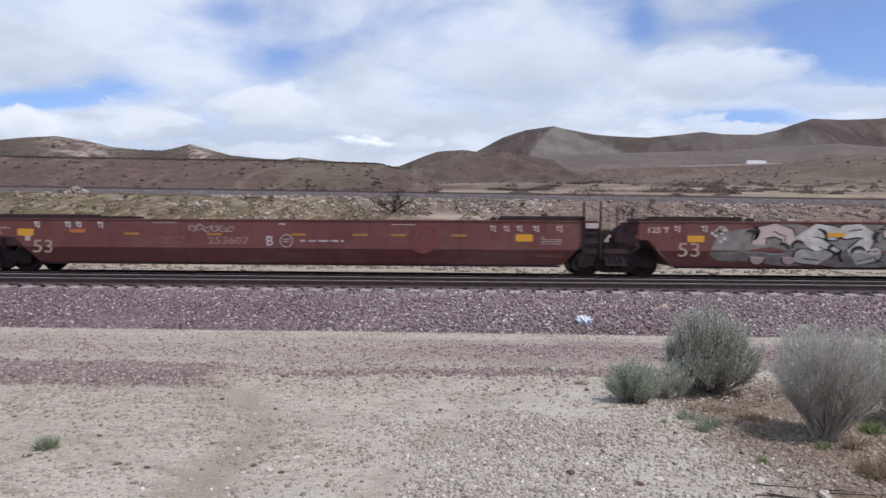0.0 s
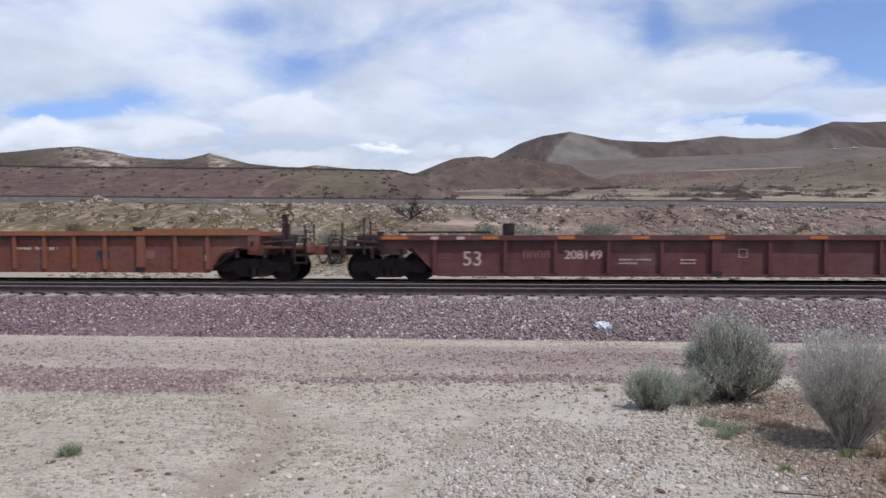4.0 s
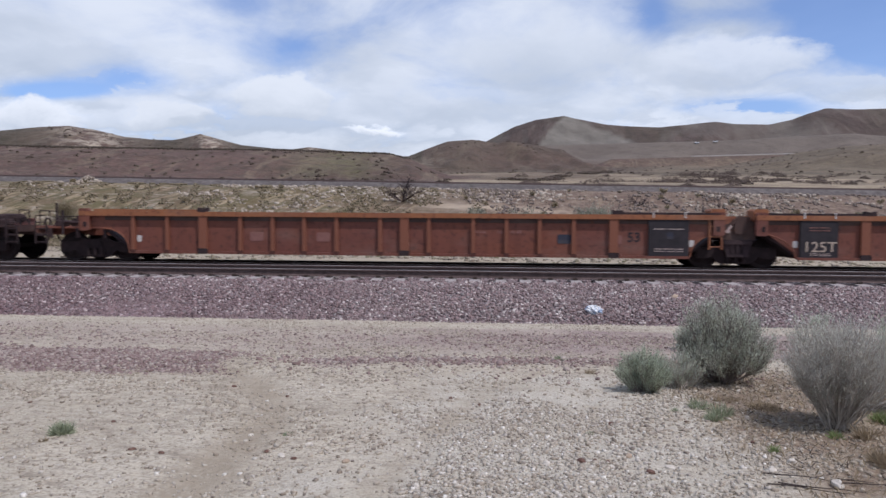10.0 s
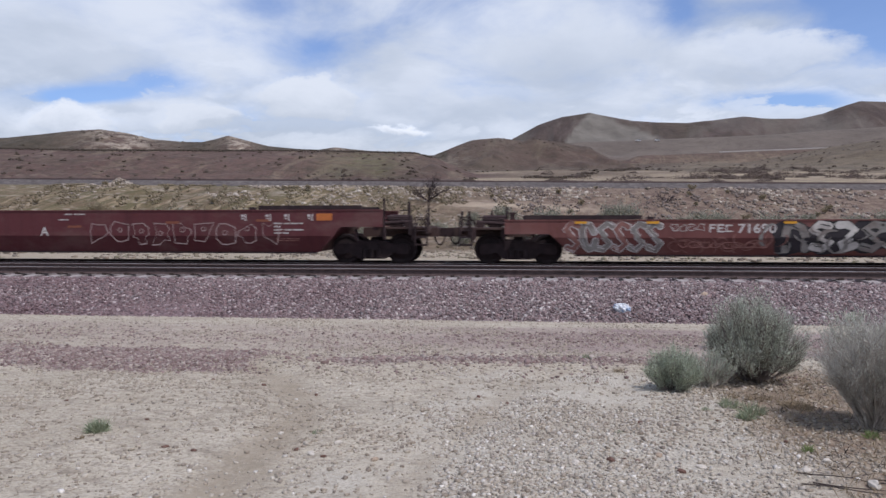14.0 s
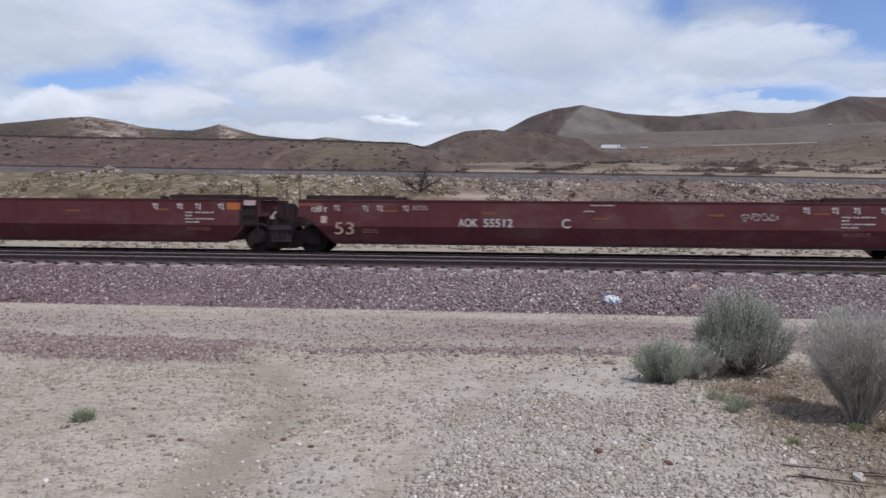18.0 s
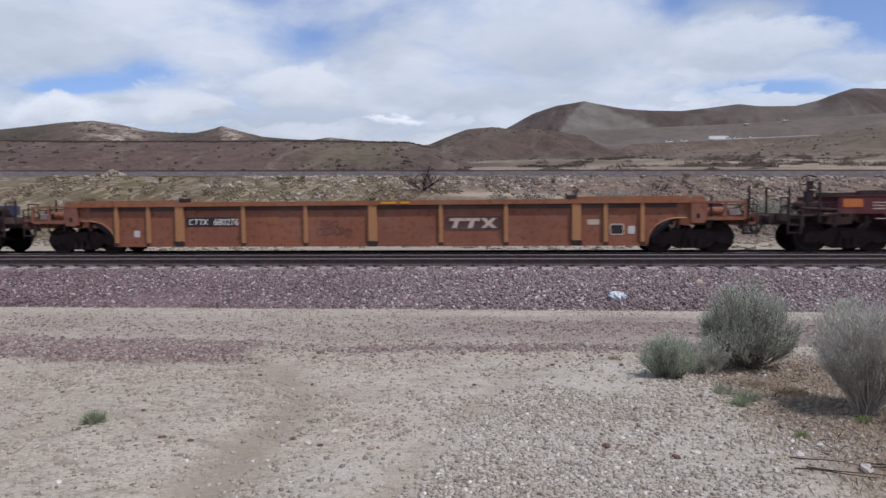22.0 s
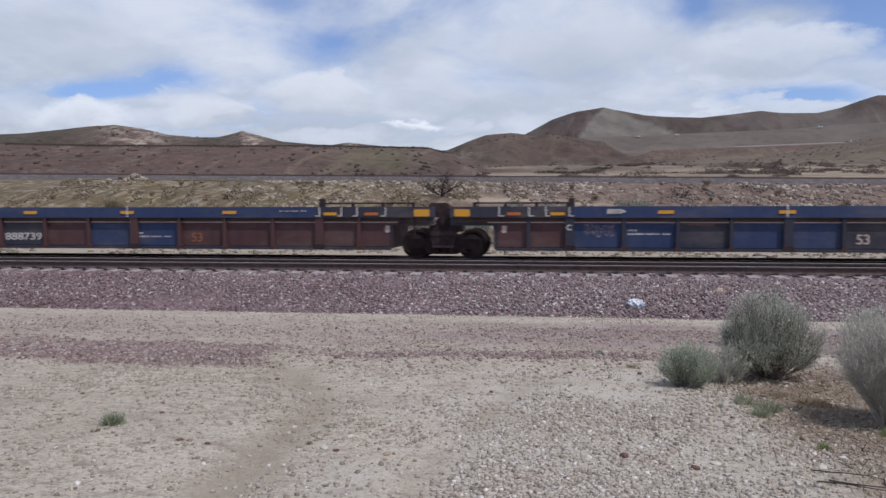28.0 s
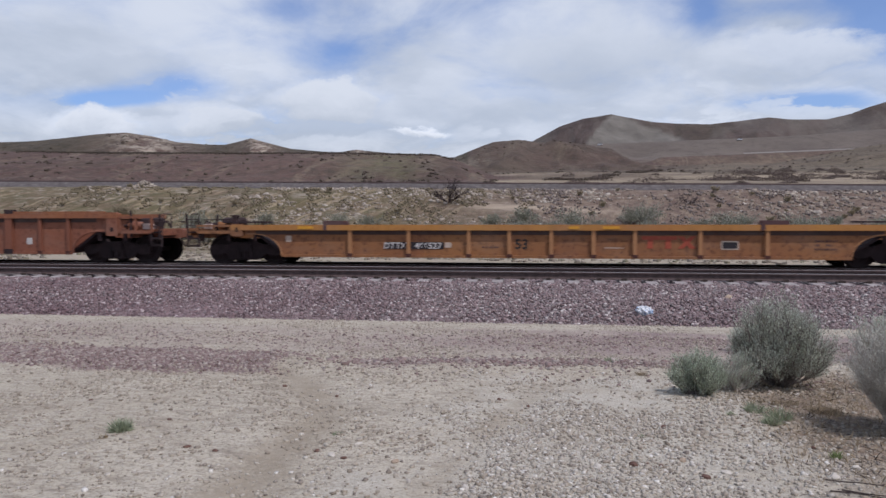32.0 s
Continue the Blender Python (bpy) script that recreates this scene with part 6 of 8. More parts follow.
# -- rusty orange three-unit car
def car_orange():
    car, m, x = well_car([42.28, 62.35, 82.19, 101.89], "rusty orange three-unit ribbed container well car")
    ends = (("end", "joint"), ("joint", "joint"), ("joint", "end"))
    for i in range(3):
        xa, xb = x[i], x[i + 1]
        L = xb - xa
        c = xa + L / 2
        light = [c + d * q for d in (-1, 1) for q in (0.75, 2.11, 3.12, 4.12, 5.14)]
        heavy = [c - 6.33, c, c + 6.33]
        if ends[i][0] == "end":
            light += [xa + 1.45, xa + 2.55]
        if ends[i][1] == "end":
            light += [xb - 2.4, xb - 1.35]
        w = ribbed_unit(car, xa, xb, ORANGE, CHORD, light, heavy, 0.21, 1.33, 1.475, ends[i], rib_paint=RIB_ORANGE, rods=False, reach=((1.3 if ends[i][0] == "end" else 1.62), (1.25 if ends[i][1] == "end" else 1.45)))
        yy = -HALF + 0.09
        if ends[i][0] == "joint":
            part("dark_panel", Build().box(xa + 1.72, xa + 2.80, -HALF - 0.005, -HALF + 0.12, 0.24, 1.315, 0.01), PATCH, w, "dark repainted panel at the joint")
            letter(w, "125T", xa + 2.28, 0.56, 0.30, CREAM, 0.88, -HALF - 0.006)
            bars(w, xa + 2.28, 1.08, 0.6, 0.16, FAINT, 2, -HALF - 0.006, 61, 2)
            bars(w, xa + 2.30, 0.33, 0.6, 0.10, PALE_TAG, 2, -HALF - 0.006, 62, 2)
            for q in (1.82, 2.70):
                part("white_grab", Build().rod((xa + q, -HALF - 0.03, 1.38), (xa + q, -HALF - 0.03, 1.56), 0.022), WHITE, w)
            rung_ladder(car, xa - 0.72, 0.45, 1.35, CHORD, 0.36, -HALF + 0.02)
        if ends[i][1] == "joint":
            part("dark_panel", Build().box(xb - 2.68, xb - 1.50, -HALF - 0.005, -HALF + 0.12, 0.24, 1.315, 0.01), PATCH, w, "dark repainted panel at the joint")
            for q in (2.55, 1.62):
                part("white_grab", Build().rod((xb - q, -HALF - 0.03, 1.38), (xb - q, -HALF - 0.03, 1.56), 0.022), WHITE, w)
            bars(w, xb - 2.08, 0.42, 0.85, 0.14, PALE_TAG, 2, -HALF - 0.006, 63, 3)
            bars(w, xb - 2.08, 1.05, 0.9, 0.07, PALE_TAG, 1, -HALF - 0.006, 64, 2)
            tape(w, xb - 2.05, 0.85, 0.18, 0.2, NAVY, -HALF - 0.006, "stencil_patch")
            letter(w, "53", xb - 3.1, 0.80, 0.28, PATCH, y=yy)
        bars(w, xa + L * 0.62, 0.92, 0.55, 0.2, PALE_TAG if i == 2 else FAINT, 1, yy, 65 + i, 3)
        bars(w, xa + L * 0.66, 0.92, 0.75, 0.2, PALE_TAG if i == 2 else FAINT, 1, yy, 69 + i, 4)
        for q, mt in ((4.9, FAINT), (7.0, FAINT), (14.4, NAVY), (15.9, FAINT)):
            tape(w, xa + q + 0.5, 0.72, 0.42, 0.28, FAINT if mt is FAINT else NAVY, yy, "stencil_patch")
        for q in (xa + 1.62, xb - 1.4):
            tape(w, q, 0.62, 0.14, 0.2, WHITE, yy, "paper_tag")
        for e, q, s in ((ends[i][0], xa, 1), (ends[i][1], xb, -1)):
            o = 0.45 if e == "joint" else -0.30
            part("end_bulkhead", Build().box(min(q + s * o, q + s * (o + 0.34)), max(q + s * o, q + s * (o + 0.34)), -HALF - 0.02, -HALF + 0.10, 0.86, 1.56, 0.04), ORANGE, w, "end post of the side")
            part("bulkhead_slot", Build().box(q + s * (o + 0.2) - 0.05, q + s * (o + 0.2) + 0.05, -HALF - 0.03, -HALF - 0.015, 0.98, 1.14, 0.02), DARK, w)
            if e == "joint":
                part("end_box", Build().box(min(q + s * 0.40, q + s * 0.85), max(q + s * 0.40, q + s * 0.85), -HALF + 0.10, -HALF + 0.7, 1.30, 1.66, 0.05), CHORD, w)
    for i in (1, 2):
        joint(car, x[i], ORANGE)
        part("hinge_plate", Build().box(x[i] - 0.42, x[i] + 0.42, -1.10, -1.04, 0.85, 1.42, 0.05), BRICK, car, "rusted plate over the joint")
        for q in (-0.55, -1.02):
            part("grab_post", Build().rod((x[i] + q, -1.2, 1.4), (x[i] + q, -1.2, 1.95), 0.018), DARK, car)
    end_deck(car, x[0], -1, ORANGE, 0.98, posts=(0.9, 1.5), tall=1.5)
    end_deck(car, x[3], 1, ORANGE, 0.98, posts=(1.05, 1.3, 1.75), tall=1.80, wheel=True)


# -- single low car covered with graffiti
def car_graffiti():
    car, m, x = well_car([18.34, 38.09], "low dark red-brown single-unit well car covered with silver graffiti")
    w = smooth_unit(car, x[0], x[1], BROWN, 0.19, 0.70, 1.22, ("end", "end"))
    b = m
    fat_strokes(w, 19.7 - b, 22.6 - b, 0.26, 1.18, 6, GREY_SPRAY, WHITE, 41, fat=0.15, rim=0.03, shade=FAINT)
    outline_letters(w, 22.8 - b, 23.8 - b, 0.86, 1.12, 4, CHALK, 42)
    plain_mark(w, ("flag", "comb", "hook"), 24.30 - b, 0.98, 0.70, 0.24, WHITE)
    letter(w, "71690", 25.28 - b, 0.98, 0.26, WHITE, 1.08)
    swirls(w, 22.7 - b, 25.9 - b, 0.25, 0.80, 22, FAINT, 142, thick=(0.01, 0.02))
    spray(w, 25.8 - b, 31.2 - b, 0.24, 1.20, 5, PATCH, PATCH, 40, y=-HALF + 0.004, zc=0.70, lean=0.15, low=0.19, inner=False)
    fat_strokes(w, 26.0 - b, 31.0 - b, 0.28, 1.19, 7, CHALK, INK, 43, fat=0.17, rim=0.04, shade=GREY_SPRAY)
    swirls(w, 25.7 - b, 31.2 - b, 0.24, 1.18, 24, GREY_SPRAY, 143)
    swirls(w, 30.6 - b, 32.7 - b, 0.35, 1.18, 44, PALE_TAG, 146, thick=(0.010, 0.024))
    spray(w, 32.6 - b, 36.5 - b, 0.28, 1.19, 5, SILVER, SILVER, 45, y=-HALF + 0.004, zc=0.70, lean=0.15, low=0.19, inner=False)
    fat_strokes(w, 32.65 - b, 36.45 - b, 0.28, 1.19, 6, CREAM_SPRAY, PATCH, 49, fat=0.17, rim=0.035)
    for q in (20.2, 22.3, 26.2, 30.6):
        tape(w, q - b, 1.15, 0.36, 0.07, AMBER, -HALF - 0.028)
    tape(w, 37.2 - b, 1.02, 0.6, 0.2, BURNT)
    outline_letters(w, 23.0 - b, 25.6 - b, 0.36, 0.62, 8, FAINT, 46, y=-HALF + 0.02)
    end_deck(car, x[0], -1, BROWN, 1.0, posts=(0.35, 0.9, 1.5), tall=1.62)
    end_deck(car, x[1], 1, BROWN, 1.0, posts=(0.9, 1.35), tall=1.85)


# -- maroon three-unit car
def car_maroon():
    car, m, x = well_car([-45.60, -25.61, -5.83, 13.75], "maroon three-unit container well car with white lettering")
    ends = (("end", "joint"), ("joint", "joint"), ("joint", "end"))
    for i, unit in enumerate("BCA"):
        xa, xb = x[i], x[i + 1]
        w = smooth_unit(car, xa, xb, MAROON, 0.24, 0.74, 1.54, ends[i])
        letter(w, "53", xa + 2.08, 0.68, 0.38, TAN_LETTERS, 0.60)
        letter(w, "AOK", xa + 5.90, 0.88, 0.24, WHITE, 0.58)
        letter(w, "55512", xa + 6.81, 0.88, 0.24, WHITE, 0.88)
        letter(w, unit, xa + 8.85, 0.88, 0.27, WHITE)
        if unit == "B":
            sq = Build()
            for a in ((-1, -1, 1, -1), (1, -1, 1, 1), (1, 1, -1, 1), (-1, 1, -1, -1)):
                sq.rod((xa + 9.30 + 0.13 * a[0], -HALF - 0.006, 0.95 + 0.13 * a[1]), (xa + 9.30 + 0.13 * a[2], -HALF - 0.006, 0.95 + 0.13 * a[3]), 0.012, 4)
            part("stencil_square", sq, WHITE, w)
        bars(w, xa + 9.95, 1.43, 0.75, 0.09, WHITE, 1, seed=71, words=2)
        bars(w, xa + 9.95, 1.25, 1.15, 0.08, WHITE, 1, seed=72, words=2)
        for q, z in ((6.55, 1.17), (9.90, 1.03), (13.22, 1.16), (3.5, 1.22), (16.2, 1.22)):
            tape(w, xa + q, z, 0.46, 0.07, DIM_TAPE)
        capacity_marks(w, [xa + q for q in (1.3, 1.85, 2.75, 3.2, 4.0)], 1.30, mat=PALE_TAG, seed=73)
        capacity_marks(w, [xb - q for q in (4.0, 3.2, 2.6, 1.85)], 1.32, mat=WHITE, seed=77)
        bars(w, xa + 4.45, 1.32, 0.5, 0.16, PALE_TAG, 3, seed=80, words=2)
        bars(w, xb - 2.55, 0.98, 0.95, 0.40, WHITE, 4, seed=81, words=3)
        bars(w, xb - 2.6, 0.62, 0.75, 0.12, FAINT, 2, seed=82, words=3)
        tape(w, xb - 1.42, 1.33, 0.5, 0.22, BURNT)
        tape(w, xa + 1.43, 0.94, 0.19, 0.22, CREAM, name="paper_tag")
        if ends[i][0] == "joint":
            tape(w, xa + 1.0, 1.40, 0.75, 0.09, DIM_TAPE)
            letter(w, "125 T", xa + 1.27, 1.25, 0.13, WHITE, 0.5)
        else:
            tape(w, xa - 0.02, 1.33, 0.55, 0.24, BURNT)
            bars(w, xa + 0.95, 1.25, 0.85, 0.26, PALE_TAG, 3, seed=84, words=2)
            bars(w, xa + 0.9, 0.88, 0.6, 0.05, WHITE, 1, seed=85, words=2)
        bars(w, xa + 2.9, 0.60, 0.5, 0.14, FAINT, 2, seed=86, words=2)
        if unit == "A":
            outline_letters(w, 4.55 - m, 10.9 - m, 0.42, 1.22, 9, SILVER, 88)
        if unit == "C":
            outline_letters(w, -11.7 - m, -10.6 - m, 1.0, 1.25, 4, WHITE, 89)
    for i in (1, 2):
        joint(car, x[i], MAROON)
        rung_ladder(car, x[i] - 0.92, 0.72, 2.04, DARK)
        for q in (0.20, 0.62):
            part("grab_post", Build().rod((x[i] + q, -1.3, 1.05), (x[i] + q, -1.3, 1.9), 0.022, 6), DARK, car)
    end_deck(car, x[0], -1, MAROON, posts=(0.9, 1.45, 1.75, 2.0), tall=1.95, wheel=True)
    end_deck(car, x[3], 1, MAROON, posts=(0.45, 0.8, 1.25, 1.5), tall=1.92)


# -- single ribbed cars in red and in orange
def ribbed_single(trucks, label, z0, zk, z1, panel, chord, lay, end_posts, ribs=None):
    car, m, x = well_car(trucks, label)
    light, heavy = lay
    w = ribbed_unit(car, x[0], x[1], panel, chord, [q - m for q in light], [q - m for q in heavy], z0, zk, z1, ("end", "end"), reach=(1.36, 1.36), rods=False, guides=z1 > 1.3, rib_paint=ribs)
    for q, s in ((x[0], 1), (x[1], -1)):
        part("end_bulkhead", Build().box(min(q - s * 0.30, q + s * 0.10), max(q - s * 0.30, q + s * 0.10), -HALF - 0.02, -HALF + 0.14, 0.78, z1 + 0.03, 0.04), panel, w, "end post of the side")
        part("bulkhead_slot", Build().box(q - s * 0.10 - 0.05, q - s * 0.10 + 0.05, -HALF - 0.03, -HALF - 0.015, 0.92, 1.06, 0.02), DARK, w)
        f = Build()
        e, h = q - s * 1.45, min(z1 - 0.06, 1.36)
        for k in (q - s * 0.34, q - s * 0.90, e):
            f.box(k - 0.035, k + 0.035, -HALF + 0.02, -HALF + 0.10, 0.90, h, 0.01)
        f.box(min(q - s * 0.3, e - 0.03), max(q - s * 0.3, e + 0.03), -HALF + 0.01, -HALF + 0.11, h, h + 0.06, 0.01).box(min(q - s * 0.3, e), max(q - s * 0.3, e), -HALF + 0.03, -HALF + 0.09, 0.86, 0.96)
        part("end_frame", f, panel, car, "painted frame round the end platform")
        t = Build().lathe([(0.001, -0.27), (0.10, -0.25), (0.13, -0.20), (0.13, 0.20), (0.10, 0.25), (0.001, 0.27)], 12)
        part("air_tank", t, panel, car, "round painted air tank", pose(q - s * 0.68, -1.05, 1.12, 0, 0, 90))
        part("valve_box", Build().box(q - s * 1.18 - 0.12, q - s * 1.18 + 0.12, -1.3, -1.0, 0.98, 1.18, 0.03), PALE_TAG, car, "pale valve box")
    end_deck(car, x[0], -1, panel, min(1.0, z1), posts=end_posts[0], tall=1.45)
    end_deck(car, x[1], 1, panel, min(1.0, z1), posts=end_posts[1], tall=1.6)
    return car, m, x, w


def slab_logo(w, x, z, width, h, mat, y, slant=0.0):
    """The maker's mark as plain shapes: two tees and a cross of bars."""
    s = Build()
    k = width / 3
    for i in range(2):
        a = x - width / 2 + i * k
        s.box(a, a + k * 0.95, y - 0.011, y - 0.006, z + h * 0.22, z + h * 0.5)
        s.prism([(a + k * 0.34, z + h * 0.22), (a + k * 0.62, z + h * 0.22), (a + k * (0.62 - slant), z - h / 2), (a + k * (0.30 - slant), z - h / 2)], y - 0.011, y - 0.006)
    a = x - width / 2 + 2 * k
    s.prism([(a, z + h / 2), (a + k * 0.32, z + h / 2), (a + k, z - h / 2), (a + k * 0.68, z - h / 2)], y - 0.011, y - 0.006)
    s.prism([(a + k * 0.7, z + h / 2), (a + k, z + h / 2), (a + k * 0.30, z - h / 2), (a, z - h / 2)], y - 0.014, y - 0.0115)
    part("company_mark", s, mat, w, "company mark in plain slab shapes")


def car_brick():
    lay = ([-68.05, -66.98, -63.85, -61.84, -57.60, -55.61, -52.64, -51.56], [-65.94, -59.72, -53.50])
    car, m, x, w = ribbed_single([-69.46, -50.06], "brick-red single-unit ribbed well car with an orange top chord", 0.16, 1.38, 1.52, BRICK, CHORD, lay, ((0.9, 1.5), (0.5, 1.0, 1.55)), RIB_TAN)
    yy = -HALF + 0.09
    tape(w, -64.95 - m, 0.89, 1.62, 0.28, PATCH, yy, "dark_panel")
    plain_mark(w, ("hook", "tee", "tee", "cross"), -65.33 - m, 0.89, 0.62, 0.19, WHITE, yy - 0.006, 0.12)
    letter(w, "680276", -64.43 - m, 0.89, 0.20, WHITE, 0.82, yy - 0.010)
    tape(w, -56.62 - m, 0.81, 1.75, 0.42, UMBER, yy, "dark_panel")
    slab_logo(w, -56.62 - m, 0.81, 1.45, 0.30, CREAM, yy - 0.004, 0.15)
    tape(w, -62.88 - m, 0.92, 0.34, 0.26, CHORD, yy, "stencil_patch")
    outline_letters(w, -61.5 - m, -60.4 - m, 0.40, 0.72, 6, UMBER, 91, yy)
    outline_letters(w, -61.4 - m, -60.8 - m, 0.74, 0.94, 3, UMBER, 92, yy)
    tape(w, -67.4 - m, 0.52, 0.2, 0.22, WHITE, yy, "paper_tag")
    tape(w, -52.30 - m, 0.60, 0.42, 0.34, CREAM, yy, "placard")
    tape(w, -52.30 - m, 0.60, 0.34, 0.26, PATCH, yy - 0.005, "placard")
    tape(w, -51.87 - m, 0.58, 0.2, 0.24, WHITE, yy, "paper_tag")
    tape(w, -53.0 - m, 0.82, 0.36, 0.16, CREAM, yy, "placard")
    for q, k in ((-59.2, 0.5), (-58.7, 0.3)):
        tape(w, q - m, 1.45, k, 0.06, AMBER, -HALF - 0.04)


def car_yellow():
    lay = ([-154.49, -152.63, -150.76, -149.52, -148.26, -147.01, -145.81, -143.94, -142.07], [])
    car, m, x, w = ribbed_single([-158.09, -138.40], "low dusty yellow single-unit ribbed well car", 0.18, 0.97, 1.14, YELLOW, GOLD, lay, ((0.8, 1.3), (0.6, 1.1)), RIB_TAN)
    yy = -HALF + 0.09
    tape(w, -152.45 - m, 0.50, 1.85, 0.22, PATCH, yy, "dark_panel")
    plain_mark(w, ("box", "tee", "tee", "cross"), -153.05 - m, 0.50, 0.70, 0.19, WHITE, yy - 0.006, 0.1)
    letter(w, "466527", -152.02 - m, 0.50, 0.18, WHITE, 0.85, yy - 0.006)
    letter(w, "53", -149.15 - m, 0.56, 0.29, INK, y=yy)
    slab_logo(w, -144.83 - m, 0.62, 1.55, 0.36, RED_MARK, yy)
    tape(w, -143.10 - m, 0.54, 0.50, 0.26, CREAM, yy, "placard")
    tape(w, -143.10 - m, 0.54, 0.42, 0.19, PATCH, yy - 0.005, "placard")
    bars(w, -150.1 - m, 0.46, 0.5, 0.08, UMBER, 1, yy, 93, 3)
    bars(w, -146.4 - m, 0.45, 0.55, 0.09, CREAM, 1, yy, 94, 1)
    tape(w, -151.4 - m, 0.52, 0.2, 0.16, CREAM, yy, "paper_tag")
    for q in (-140.3, -140.6):
        bars(w, q - m, 0.55, 0.3, 0.35, UMBER, 3, yy, 95, 2)
    tape(w, -156.5 - m, 0.7, 0.18, 0.2, CREAM, yy, "paper_tag")
    for q in (-154.92, -141.85):
        part("container_guide", Build().box(q - m - 0.36, q - m + 0.36, -HALF - 0.02, -HALF + 0.2, 1.14, 1.27, 0.02).box(q - m - 0.42, q - m - 0.3, -HALF - 0.04, -HALF + 0.2, 0.98, 1.27), UMBER, w, "corner guide on the chord")
    for q, k in ((-155.9, 0.5), (-146.5, 0.5), (-147.6, 0.3)):
        tape(w, q - m, 1.055, k, 0.08, AMBER, -HALF - 0.04)
    for x0, x1 in ((-158.7, -157.2), (-139.6, -138.1)):
        part("walkway_grating", Build().box(x0 - m, x1 - m, -1.45, -0.9, 1.20, 1.25).rod((x0 - m + 0.1, -1.4, 0.95), (x0 - m + 0.1, -1.4, 1.2), 0.02).rod((x1 - m - 0.1, -1.4, 0.95), (x1 - m - 0.1, -1.4, 1.2), 0.02), DARK, car)


def car_last():
    lay = ([-164.05, -165.07, -168.4, -170.5, -174.8, -176.9, -180.0, -181.0], [-166.21, -172.5, -178.8])
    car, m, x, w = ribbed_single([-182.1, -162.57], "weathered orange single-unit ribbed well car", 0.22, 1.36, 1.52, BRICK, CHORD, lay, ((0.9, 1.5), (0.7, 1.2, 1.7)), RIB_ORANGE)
    tape(w, -165.5 - m, 0.6, 0.2, 0.22, WHITE, -HALF + 0.09, "paper_tag")


